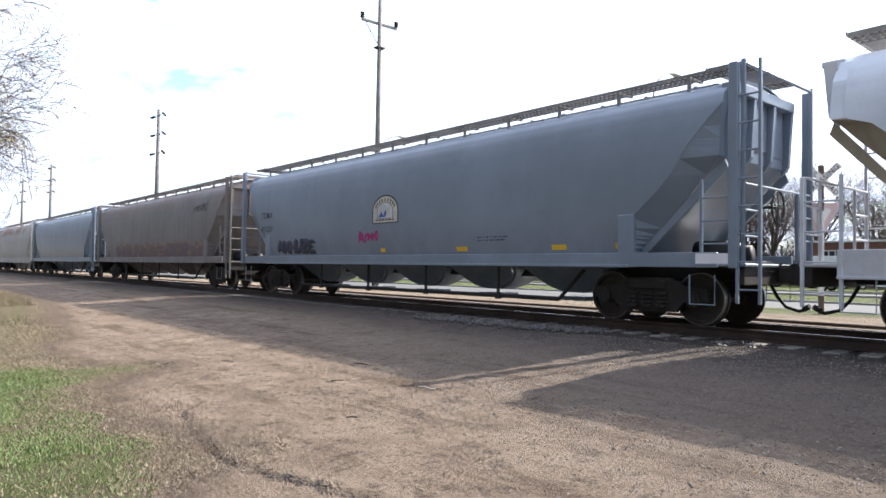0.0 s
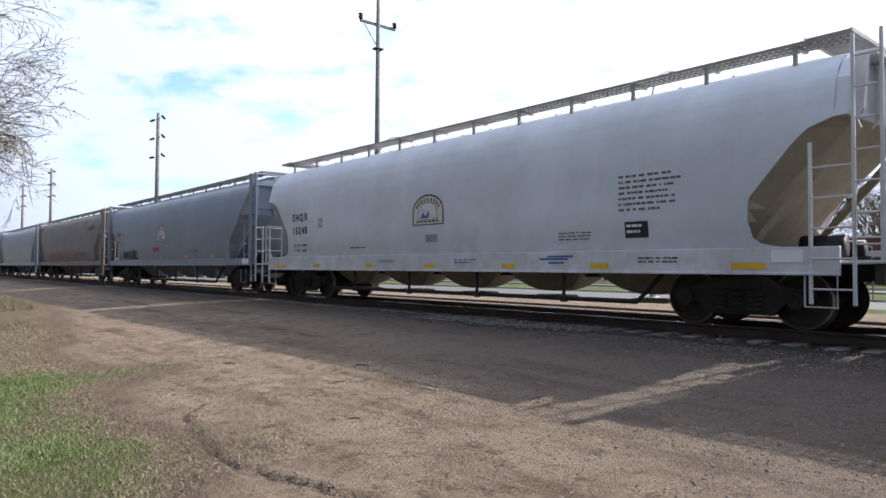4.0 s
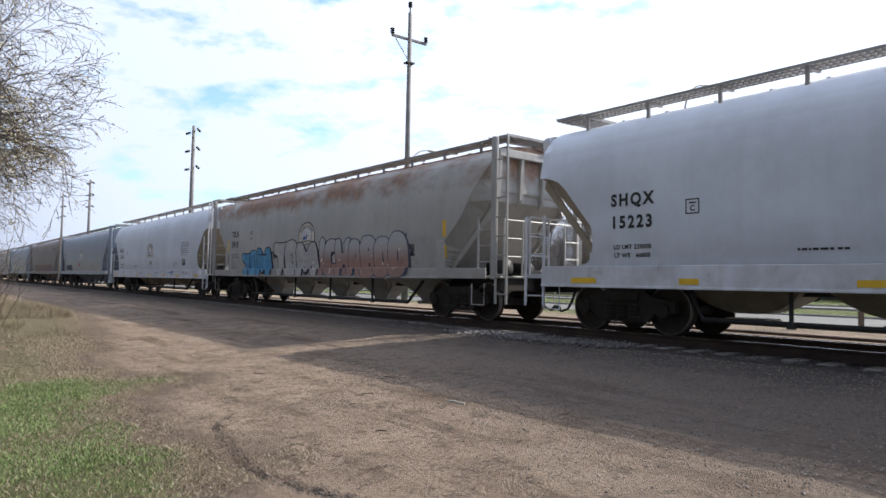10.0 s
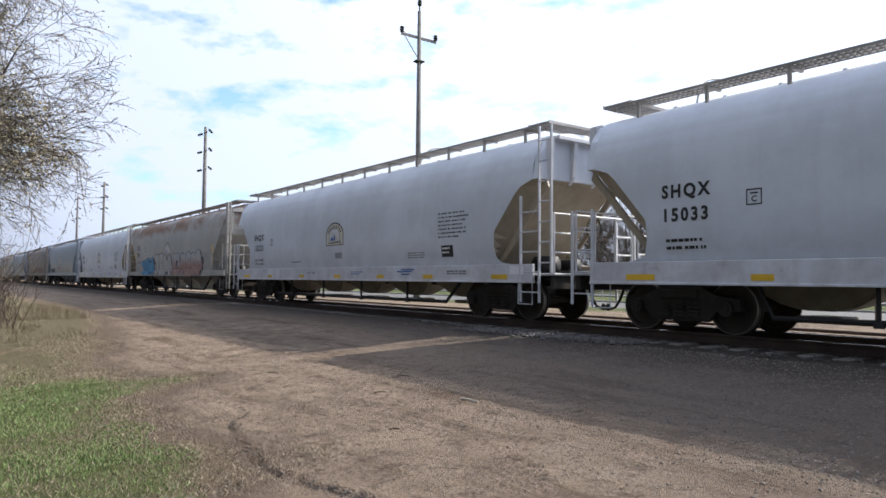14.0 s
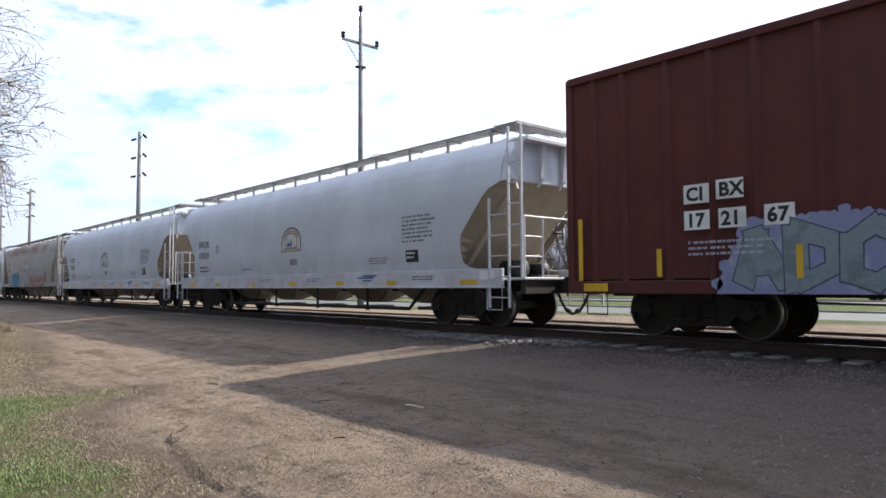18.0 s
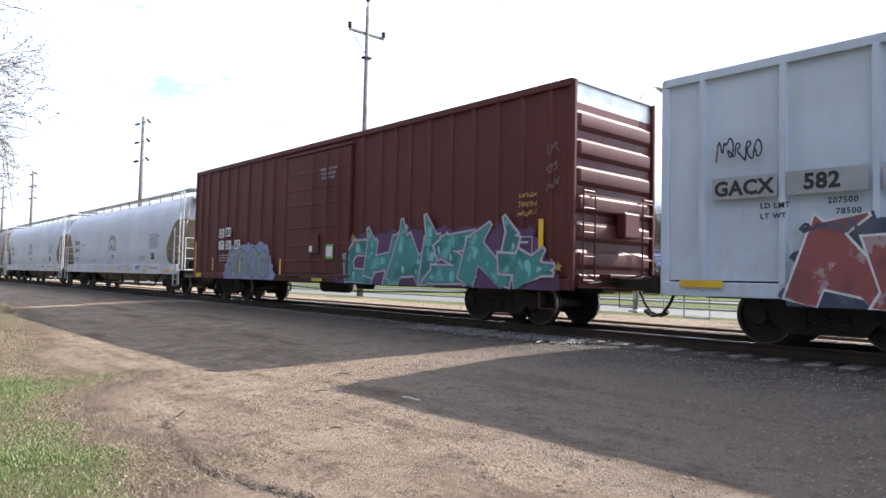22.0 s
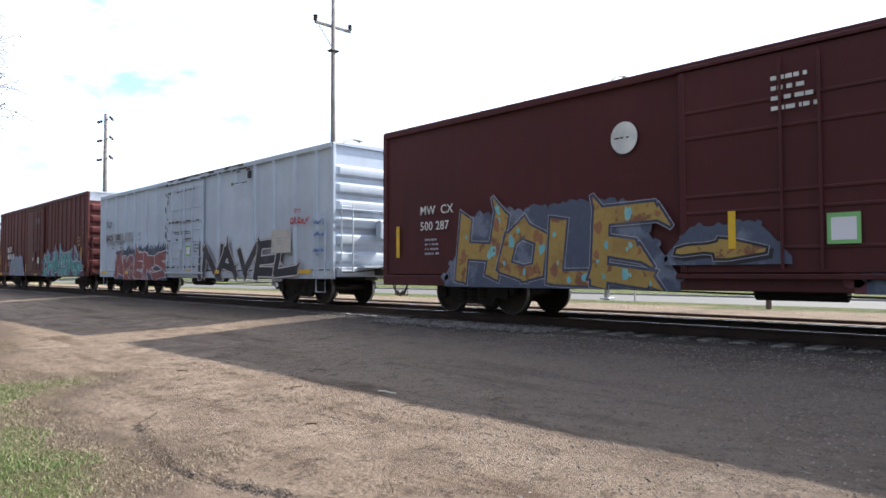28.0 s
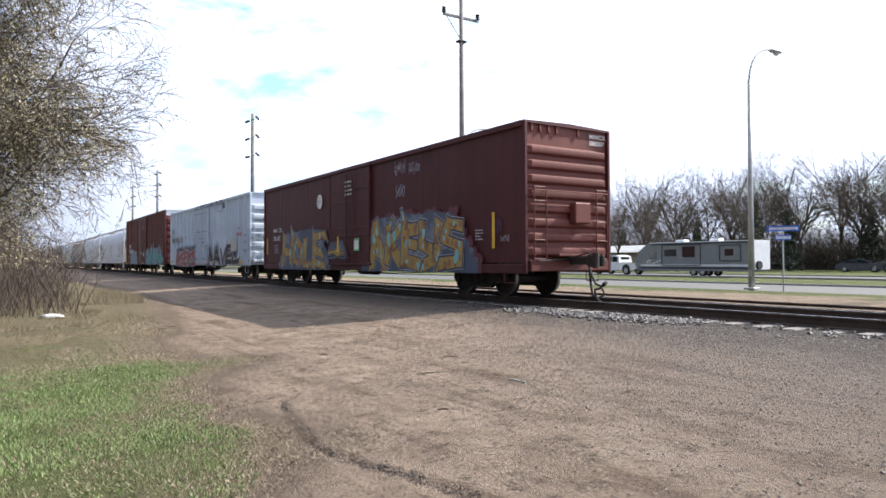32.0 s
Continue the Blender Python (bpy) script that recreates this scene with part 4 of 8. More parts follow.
def s_reach(z):
    """How far the skin of a round-sided hopper reaches towards its ends at height z."""
    stops = ((1.20, H_HALF - 0.95), (1.28, H_HALF - 1.34), (1.36, H_HALF - 1.45), (1.62, H_HALF - 1.52), (1.95, H_HALF - 1.50), (2.72, H_HALF - 0.84), (2.88, H_HALF - 0.66), (3.0, H_HALF - 0.32))
    if z <= 1.20:
        return stops[0][1]
    for (a, xa), (b, xb) in zip(stops, stops[1:]):
        if z <= b:
            return xa + (xb - xa) * (z - a) / (b - a)
    return stops[-1][1]


def t_reach(z):
    """The same for the grey hoppers with straight-cut aprons."""
    stops = ((1.80, H_HALF - 1.80), (2.2, H_HALF - 1.32), (2.45, H_HALF - 1.08), (2.95, H_HALF - 0.74), (3.55, H_HALF - 0.22))
    if z <= stops[0][0]:
        return stops[0][1]
    for (a, xa), (b, xb) in zip(stops, stops[1:]):
        if z <= b:
            return xa + (xb - xa) * (z - a) / (b - a)
    return stops[-1][1]


def shell_mesh(kind, paint):
    sec, reach = (S_SEC, s_reach) if kind == "S" else (T_SEC, t_reach)
    fine = []
    for (a, ya), (b, yb) in zip(sec, sec[1:]):
        k = 3 if b - a > 0.15 else 1
        fine += [(a + (b - a) * i / k, ya + (yb - ya) * i / k) for i in range(k)]
    fine.append(sec[-1])
    ring = [(-y, z) for z, y in fine] + [(y, z) for z, y in fine[-2::-1]]
    bm = B()
    loft(bm, [[(reach(z) * u, y, z) for y, z in ring] for u in (-1, -0.9, -0.6, -0.3, 0, 0.3, 0.6, 0.9, 1)])
    # weld seams along the skin
    bmesh.ops.recalc_face_normals(bm, faces=bm.faces)
    bmesh.ops.solidify(bm, geom=bm.faces[:], thickness=0.012)
    return mesh_of("shell", bm, paint, 0.5)


def end_sheet_mesh(kind, paint, upper):
    """The upright bulkhead and the sloping floor at one end, and the cheeks that join them to the skin's cut edge."""
    sec, reach = (S_SEC, s_reach) if kind == "S" else (T_SEC, t_reach)
    side = on_section(sec)
    if kind == "S":
        x = H_HALF - 0.14
        prof = [(x, 4.07), (x, 4.0), (x, 3.85), (x, 3.5), (x, 3.02), (x - 0.28, 2.72), (x - 0.81, 2.2), (x - 1.36, 1.6), (x - 1.56, 1.36), (x - 1.75, 1.12)]
    else:
        x = H_HALF - 0.28
        prof = [(x, 4.045), (x, 3.98), (x, 3.8), (x, 3.6), (x, 3.2), (x, 2.72), (x - 0.42, 2.3), (x - 0.92, 1.8), (x - 1.25, 1.45), (x - 1.62, 1.02)]
    rows = []
    levels = sorted({z for _, z in prof} | {1.2, 1.28, 1.36, 1.5, 1.62, 1.8, 1.95, 2.2, 2.45, 2.72, 2.88, 2.95, 3.0, 3.55}, reverse=True)
    for z in levels:
        for (xa, za), (xb, zb) in zip(prof, prof[1:]):
            if zb <= z <= za:
                x = xa + (xb - xa) * (za - z) / (za - zb)
                break
        else:
            continue
        yo = side(z) - 0.012
        if kind == "S":
            yi = yo if z > 2.95 else yo - 0.27
        else:
            yi = yo - (0.02 if z > 3.7 else 0.13 if z > 2.5 else 0.27)
        edge = min(reach(z), H_HALF - 0.14) if kind == "S" else reach(z)
        rows.append([(edge, -yo, z), (max(x, edge) if kind == "T" and z > 3 else x, -yi, z), (x + (0.05 if z > 2.9 else 0), 0, z), (x, yi, z), (edge, yo, z)])
    bm = loft(B(), rows)
    bmesh.ops.recalc_face_normals(bm, faces=bm.faces)
    bmesh.ops.solidify(bm, geom=bm.faces[:], thickness=0.015)
    for f in bm.faces:
        f.material_index = 1 if f.calc_center_median().z > 2.98 else 0
    return mesh_of("end_sheet", bm, [paint, upper])


def bay_mesh(kind, paint):
    bm = B()
    if kind == "S":
        lev = ((1.22, 1.17, 1.25), (0.98, 1.10, 0.85), (0.80, 0.98, 0.6), (0.64, 0.80, 0.45), (0.52, 0.58, 0.36), (0.45, 0.34, 0.3), (0.43, 0.2, 0.2))
    else:
        lev = ((1.10, 1.19, 1.30), (0.86, 1.05, 0.7), (0.70, 0.78, 0.42), (0.42, 0.36, 0.28), (0.33, 0.30, 0.24))
    loft(bm, [[(-hx, -hy, z), (hx, -hy, z), (hx, hy, z), (-hx, hy, z)] for z, hx, hy in lev], True, True)
    bmesh.ops.recalc_face_normals(bm, faces=bm.faces)
    bmesh.ops.bevel(bm, geom=[e for e in bm.edges if abs((e.verts[0].co - e.verts[1].co).z) > 0.05], offset=0.06, segments=2, affect="EDGES")
    box(bm, -0.34, 0.34, -0.36, 0.36, 0.27, 0.35, 0.01)
    rod(bm, (0.0, -0.6, 0.31), (0.0, 0.6, 0.31), 0.035, 8)
    return mesh_of("outlet_bay", bm, paint, 0.5)


def walkway_mesh(kind):
    """Open grating: two long strings of cross bars between edge bars, and the end platforms."""
    bm = B()
    z, half = (4.27 if kind == "S" else 4.21), H_HALF - (0.22 if kind == "S" else 0.05)
    for s in (-1, 1):
        for y in (0.58, 0.74, 0.90, 1.06):
            box(bm, -half, half, s * y - 0.008, s * y + 0.008, z - 0.05, z)
        x = -half
        while x < half:
            box(bm, x, x + 0.04, min(s * 0.58, s * 1.06), max(s * 0.58, s * 1.06), z - 0.04, z - 0.006)
            x += 0.10
        e = half if s > 0 else -half
        y = -1.04
        while y < 1.04:
            box(bm, min(e, e - s * 0.62), max(e, e - s * 0.62), y, y + 0.03, z + 0.004, z + 0.03)
            y += 0.10
        box(bm, e - 0.01, e + 0.01, -1.1, 1.1, z - 0.03, z + 0.03)
        box(bm, e - s * 0.62 - 0.01, e - s * 0.62 + 0.01, -1.1, 1.1, z - 0.03, z + 0.03)
    return mesh_of("roof_walkway", bm, M_GRATEP if kind == "S" else M_GRATE)


def hatch_mesh(paint):
    bm = B()
    prof = ((-0.36, 0), (-0.34, 0.07), (-0.15, 0.12), (0.15, 0.12), (0.34, 0.07), (0.36, 0))
    loft(bm, [[(x, y, z + 4.07) for y, z in prof] for x in (-1.9, 1.9)], False)
    bmesh.ops.solidify(bm, geom=bm.faces[:], thickness=0.02)
    for x in (-1.5, -0.5, 0.5, 1.5):
        box(bm, x - 0.03, x + 0.03, -0.2, 0.2, 4.16, 4.205)
    return mesh_of("hatch_cover", bm, paint)


def side_sill_mesh(kind, paint):
    h = H_HALF - 0.25
    bm = B()
    if kind == "S":
        box(bm, -h, h, -0.05, 0.03, 0.84, 1.22, 0.008)
        box(bm, -h, h, -0.075, 0.03, 0.82, 0.86, 0.005)
    else:
        box(bm, -h, h, -0.03, 0.03, 0.96, 1.20, 0.008)
        box(bm, -h + 1.6, h - 1.6, -0.06, 0.03, 0.95, 1.0, 0.005)
    return mesh_of("side_sill", bm, paint)


def hopper(s0, s1, kind, paint, apron, sill, label, group="train cars"):
    car = thing("covered_hopper_car", label, "railcar", group, at=pose((s0 + s1) / 2, TRACK_Y, RAIL_TOP))
    TRAIN.append((car, (s0 + s1) / 2))
    nm = paint.name
    part("shell", once(("shell", kind, nm), lambda: shell_mesh(kind, paint)), None, car)
    es = once(("end", kind, apron.name), lambda: end_sheet_mesh(kind, apron, paint))
    ss = once(("sill", kind, sill.name), lambda: side_sill_mesh(kind, sill))
    for s in (-1, 1):
        part("end_sheet", es, None, car).rotation_euler = (0, 0, 0 if s > 0 else math.pi)
        x_top, z_turn = (H_HALF - 0.14, 2.98) if kind == "S" else (H_HALF - 0.28, 2.66)
        flip = pose(0, 0, 0, 0, 0, 0 if s > 0 else 180)
        stake = once(("stake", kind, sill.name), lambda: mesh_of("end_stake", prism(B(), [(x_top - 0.02, z_turn - 0.05), (x_top + 0.10, z_turn + 0.12), (x_top + 0.17, 3.86), (x_top - 0.02, 3.86)], -0.05, 0.05), sill))
        brace = once(("brace", kind, apron.name), lambda: mesh_of("slope_brace", prism(B(), [(x_top + 0.02, z_turn + 0.02), (x_top - 1.58, 1.14), (x_top - 1.56, 1.02), (x_top + 0.08, z_turn - 0.14)], -0.03, 0.03), apron))
        head = once(("head_beam", kind, sill.name), lambda: mesh_of("head_beam", box(B(), x_top - 0.06, x_top + (0.24 if kind == "S" else 0.18), -1.12 if kind == "S" else -1.26, 1.12 if kind == "S" else 1.26, 3.84 if kind == "S" else 3.72, 3.93 if kind == "S" else 3.90, 0.012), sill))
        part("head_beam", head, None, car).matrix_basis = flip
        for y in (-1.22, -0.42, 0.42, 1.22):
            part("end_stake", stake, None, car).matrix_basis = flip @ pose(0, y, 0)
        for y in (-1.27, 1.27):
            part("slope_brace", brace, None, car).matrix_basis = flip @ pose(0, y, 0)
        o = part("side_sill", ss, None, car)
        o.matrix_basis = pose(0, s * 1.57, 0, 0, 0, 0 if s < 0 else 180)
    part("centre_sill", once("centre_sill", lambda: mesh_of("centre_sill", box(box(B(), -8.6, 8.6, -0.28, 0.28, 0.74, 1.08, 0.02), -8.5, 8.5, -0.40, 0.40, 1.06, 1.10), M_IRON)), None, car)
    tub = "T" if paint == M_TAN else "S"
    by = once(("bay", tub, apron.name if kind == "S" else nm), lambda: bay_mesh(tub, apron if kind == "S" else paint))
    gate = once("gate_post", lambda: mesh_of("gate_post", box(box(B(), -0.025, 0.025, -1.46, -1.41, 0.30, 0.98), -0.06, 0.06, -1.47, -1.39, 0.27, 0.34), M_IRON))
    for x in (-4.8, -2.4, 0.0, 2.4, 4.8):
        part("outlet_bay", by, None, car).location = (x, 0, 0)
        if x < 4:
            part("gate_bar", gate, None, car).location = (x + 1.2, 0, 0)
    pipe = once("pipe", lambda: mesh_of("train_pipe", tube(B(), [(-5.4, -1.2, 0.9), (-5.1, -1.25, 0.33), (5.1, -1.25, 0.33), (5.3, -1.2, 0.55), (5.6, -1.1, 0.9)], 0.045, 8), M_IRON))
    part("train_pipe", pipe, None, car)
    part("roof_walkway", once(("walk", kind), lambda: walkway_mesh(kind)), None, car, "open steel grating walkway")
    wz = 4.19 if kind == "S" else 4.13
    br = once(("walk_bracket", kind), lambda: mesh_of("walkway_bracket", box(box(B(), -0.03, 0.03, -1.06, -0.55, wz, wz + 0.035), -0.03, 0.03, -1.05, -1.0, 3.85, wz + 0.03), M_GRATEP if kind == "S" else M_GRATE))
    for k in range(12):
        for s in (-1, 1):
            part("walkway_bracket", br, None, car).matrix_basis = pose(-7.7 + k * 1.4, 0, 0, 0, 0, 0 if s < 0 else 180)
    ht = once(("hatch", nm), lambda: hatch_mesh(paint))
    for x in (-5.9, -2.0, 2.0, 5.9):
        part("hatch_cover", ht, None, car).location = (x, 0, 0)
    # ends: platform, posts, ladders, hand holds
    plat = once(("platform", sill.name), lambda: mesh_of("end_platform", box(B(), H_HALF - 1.3, H_HALF, -1.5, 1.5, 0.98, 1.03, 0.01), sill))
    beam = once("end_beam", lambda: mesh_of("end_beam", box(B(), H_HALF - 0.16, H_HALF - 0.04, -1.45, 1.45, 0.70, 0.978, 0.01), M_TRUCK))
    for s in (-1, 1):
        o = part("end_platform", plat, None, car)
        o.matrix_basis = pose(0, 0, 0, 0, 0, 0 if s > 0 else 180) @ pose(0.28 if kind == "S" else 0.16, 0, 0)
        part("end_beam", beam, None, car).matrix_basis = o.matrix_basis
    mat = sill
    if kind == "S":
        for s in (-1, 1):
            for y in (-1, 1):
                near = y * s < 0
                base = pose(0, 0, 0, 0, 0, 0 if s > 0 else 180)
                yy = -1.60 if near else 1.60
                if near:
                    ladder(car, base @ pose(H_HALF - 0.07, yy, 1.03), 3.04, 0.34, 0.42, material=mat)
                    ladder(car, base @ pose(H_HALF - 0.62, yy, 0.42), 2.25, 0.55, 0.42, "grab_ladder", mat)
                else:
                    ladder(car, base @ pose(H_HALF - 0.30, yy, 0.42), 1.82, 0.50, 0.42, "grab_ladder", mat)
        cage = once(("cage", nm), lambda: mesh_of("end_rail", end_rails("S"), sill))
    else:
        post = once(("post", nm), lambda: mesh_of("corner_post", box(B(), -0.07, 0.07, -0.06, 0.06, 0.95, 4.1, 0.012), sill))
        panel = once(("knee", nm), lambda: mesh_of("knee_panel", box(B(), -0.16, 0.16, -0.04, 0.04, 0.95, 1.86, 0.01), sill))
        for s in (-1, 1):
            for y in (-1.56, 1.56):
                base = pose(0, 0, 0, 0, 0, 0 if s > 0 else 180)
                part("corner_post", post, None, car).matrix_basis = base @ pose(H_HALF + 0.0, y, 0)
                part("knee_panel", panel, None, car).matrix_basis = base @ pose(H_HALF - 1.90, y, 0)
                if y < 0:
                    ladder(car, base @ pose(H_HALF + 0.06, y, 0.42), 3.66, 0.34, 0.42, material=sill)
                    ladder(car, base @ pose(H_HALF - 0.52, y, 1.15), 1.2, 0.5, 0.36, "grab_ladder", sill)
        cage = once(("cage", nm), lambda: mesh_of("end_rail", end_rails("T"), sill))
    for s in (-1, 1):
        part("end_rail", cage, None, car).rotation_euler = (0, 0, 0 if s > 0 else math.pi)
    part("brake_cylinder", once("brake_cylinder", lambda: mesh_of("brake_cylinder", rod(B(), (H_HALF - 1.0, 0.25, 1.20), (H_HALF - 0.45, 0.25, 1.20), 0.16, 12), M_IRON, 0.6)), None, car)
    part("air_reservoir", once("end_reservoir", lambda: mesh_of("air_reservoir", rod(B(), (H_HALF - 1.1, -0.5, 1.23), (H_HALF - 0.5, -0.5, 1.23), 0.19, 12), M_IRON, 0.6)), None, car)
    wheel = once("brake_wheel", lambda: mesh_of("brake_wheel", ring_mesh(), M_IRON))
    part("brake_wheel", wheel, None, car).location = (H_HALF - 0.05, 0.35, 2.0)
    step = once(("step", sill.name), lambda: mesh_of("sill_step", tube(B(), [(0, 0, 0.85), (0, 0, 0.38), (0.42, 0, 0.38), (0.42, 0, 0.85)], 0.016), sill))
    for s in (-1, 1):
        for y in (-1.58, 1.58):
            part("sill_step", step, None, car).location = (s * (H_HALF - 0.5) - 0.21, y, 0)
    gap = 0.5
    running_gear(car, H_HALF - 0.1, 6.83 if kind == "S" else 6.95, gap, gap)
    return car


def end_rails(kind):
    bm = B()
    x = H_HALF + (0.22 if kind == "S" else 0.1)
    for y in (-1.45, -0.8, 0.8, 1.45):
        rod(bm, (x, y, 1.0), (x, y, 2.25 if abs(y) < 1 or kind == "S" else 4.15), 0.025 if kind == "S" else 0.04, 8)
    for z in (1.45, 1.85, 2.25):
        for s in (-1, 1):
            rod(bm, (x, s * 0.8, z), (x, s * 1.45, z), 0.018, 6)
    rod(bm, (x, -1.45, 2.25), (x, 1.45, 2.25), 0.02, 6)
    if kind == "T":
        rod(bm, (x, -1.45, 4.1), (x, 1.45, 4.1), 0.03, 6)
    return bm


def ring_mesh():
    bm = B()
    n, r = 16, 0.27
    pts = [(0, r * math.cos(2 * math.pi * i / n), r * math.sin(2 * math.pi * i / n)) for i in range(n + 1)]
    tube(bm, pts, 0.016, 5)
    for k in range(4):
        rod(bm, (0, 0, 0), pts[k * 4], 0.012, 5)
    rod(bm, (0.02, 0, 0), (-0.25, 0, 0), 0.025, 6)
    return bm


# ---- box cars ----
def flat_side(half):
    def side(z):
        return half
    return side


def corrugated_end(half_w, z0, z1, n, depth, paint, cap):
    """A pressed end: horizontal rounded ribs standing out of the sheet, a plain panel under the roof."""
    bm = B()
    prof, cap_z = [(0.0, z0)], z1 - 0.42
    step = (cap_z - z0 - 0.15) / n
    z = z0 + 0.1
    for k in range(n):
        for f, d in ((0.0, 0), (0.10, 0), (0.24, 0.92), (0.30, 1.0), (0.62, 1.0), (0.68, 0.92), (0.82, 0)):
            prof.append((d * depth, z + f * step))
        z += step
    prof += [(0.0, cap_z), (0.0, z1 - 0.02)]
    ys = [-half_w, -half_w + 0.06, -half_w + 0.22, half_w - 0.22, half_w - 0.06, half_w]
    fade = [0, 0.05, 1, 1, 0.05, 0]
    loft(bm, [[(x * k, y, z) for x, z in prof] for y, k in zip(ys, fade)])
    bmesh.ops.recalc_face_normals(bm, faces=bm.faces)
    for f in bm.faces:
        if f.calc_center_median().z > cap_z:
            f.material_index = 1
        if f.normal.x < 0:
            f.normal_flip()
    return mesh_of("end_wall", bm, [paint, cap], 0.35)


def boxcar(s0, s1, top, low, paint, end_paint, cap, ribs, rib_d, door, label, ends=7):
    """A box car; ribs: x of the side posts; door: x from and to. Heights over the rail."""
    half, hw = (s1 - s0) / 2, 1.6
    car = thing("box_car", label, "railcar", "train cars", at=pose((s0 + s1) / 2, TRACK_Y, RAIL_TOP))
    TRAIN.append((car, (s0 + s1) / 2))
    bm = B()
    box(bm, -half + 0.03, half - 0.03, -hw + 0.04, hw - 0.04, low + 0.25, top - 0.08)
    part("body", bm, paint, car)
    for s in (-1, 1):
        bm = box(B(), -half, half, s * (hw - 0.02) - 0.045, s * (hw - 0.02) + 0.045, low, low + 0.22, 0.01)
        part("side_sill", bm, paint, car)
        bm = box(B(), -half, half, s * (hw - 0.03) - 0.06, s * (hw - 0.03) + 0.06, top - 0.14, top, 0.012)
        part("top_rail", bm, paint, car)
        bm = box(B(), s * half - 0.07, s * half + 0.07, -hw, -hw + 0.09, low, top - 0.02, 0.012)
        part("corner_post", bm, paint, car)
        bm = box(B(), s * half - 0.07, s * half + 0.07, hw - 0.09, hw, low, top - 0.02, 0.012)
        part("corner_post", bm, paint, car)
        me = once(("boxend", paint.name, top), lambda: corrugated_end(hw - 0.03, low + 0.25, top, ends, 0.085, end_paint, cap))
        o = part("end_wall", me, None, car)
        o.matrix_basis = pose(s * (half - 0.02), 0, 0, 0, 0, 0 if s > 0 else 180)
    rib = once(("rib", paint.name, rib_d), lambda: mesh_of("side_post", post_mesh(rib_d, low + 0.2, top - 0.12), paint))
    for x in ribs:
        for s in (-1, 1):
            part("side_post", rib, None, car).matrix_basis = pose(x, s * (hw - 0.04), 0, 0, 0, 0 if s < 0 else 180)
    # roof with a low pitch and cross seams
    prof = ((-hw, top - 0.05), (-hw, top + 0.0), (0, top + 0.04), (hw, top + 0.0), (hw, top - 0.05))
    bm = loft(B(), [[(x, y, z) for y, z in prof] for x in (-half - 0.04, half + 0.04)], True, True)
    bmesh.ops.recalc_face_normals(bm, faces=bm.faces)
    k = -half + 0.6
    while k < half:
        loft(bm, [[(x, y, z + 0.02) for y, z in ((-hw + 0.01, top - 0.01), (0, top + 0.035), (hw - 0.01, top - 0.01))] for x in (k - 0.05, k + 0.05)])
        k += 1.22
    part("roof", bm, cap if cap != end_paint else paint, car)
    part("centre_sill", box(B(), -half + 0.1, half - 0.1, -0.25, 0.25, 0.66, 1.0, 0.02), M_IRON, car)
    for x in (-3.2, -1.1, 1.1, 3.2):
        part("cross_bearer", box(B(), x - 0.06, x + 0.06, -1.5, 1.5, 0.78, 1.0), M_IRON, car)
    part("air_reservoir", rod(B(), (-0.9, -0.65, 0.62), (0.35, -0.65, 0.62), 0.2, 14), M_IRON, car, smooth=0.6)
    part("brake_cylinder", rod(B(), (1.0, -0.75, 0.68), (1.6, -0.75, 0.68), 0.13, 10), M_IRON, car, smooth=0.6)
    part("brake_rod", tube(B(), [(-5.6, -0.4, 0.6), (-1.0, -0.9, 0.52), (1.8, -0.9, 0.5), (5.6, -0.4, 0.6)], 0.016), M_IRON, car)
    # end ladders with round bars, brake gear
    lad = once(("endladder", paint.name), lambda: mesh_of("end_ladder", end_ladder(), end_paint))
    for s in (-1, 1):
        for y in (-1.15, 1.15):
            part("end_ladder", lad, None, car).matrix_basis = pose(s * (half + 0.14), y * s, 0.85, 0, 0, 0 if s > 0 else 180)
        part("end_sill", box(B(), s * half - 0.12, s * half + 0.12, -1.45, 1.45, low + 0.05, low + 0.30, 0.02), end_paint, car)
        part("crossover_step", box(B(), s * half + 0.05, s * half + 0.35, -0.7, 0.7, 0.98, 1.03, 0.005), end_paint, car)
        for y in (-1.56, 1.56):
            part("sill_step", tube(B(), [(s * (half - 0.75), y, low + 0.1), (s * (half - 0.75), y, 0.36), (s * (half - 0.33), y, 0.36), (s * (half - 0.33), y, low + 0.1)], 0.016), end_paint, car)
    part("brake_housing", box(B(), half + 0.05, half + 0.26, 0.0, 0.6, 1.75, 2.25, 0.03), end_paint, car)
    for s in (-1, 1):
        part("end_rail", tube(B(), [(s * half, -1.4, 2.5), (s * (half + 0.15), -1.38, 2.5), (s * (half + 0.15), 1.38, 2.5), (s * half, 1.4, 2.5)], 0.018), end_paint, car)
    running_gear(car, half + 0.05, 6.6, 0.95, 0.95)
    return car


def post_mesh(d, z0, z1):
    """A hat-section side post standing proud of the skin."""
    bm = B()
    prof = ((-0.075, 0.0), (-0.06, -0.008), (-0.04, -d), (0.04, -d), (0.06, -0.008), (0.075, 0.0))
    loft(bm, [[(x, y, z) for x, y in prof] for z in (z0, z1)], True, True)
    bmesh.ops.recalc_face_normals(bm, faces=bm.faces)
    return bm


def end_ladder():
    bm = B()
    for y in (-0.21, 0.21):
        rod(bm, (0, y, 0), (0, y, 1.75), 0.018, 6)
    for z in (0.06, 0.5, 0.95, 1.4, 1.72):
        rod(bm, (0, -0.21, z), (0, 0.21, z), 0.016, 6)
    for z in (0.1, 1.65):
        for y in (-0.21, 0.21):
            rod(bm, (0, y, z), (-0.14, y, z), 0.016, 6)
    return bm


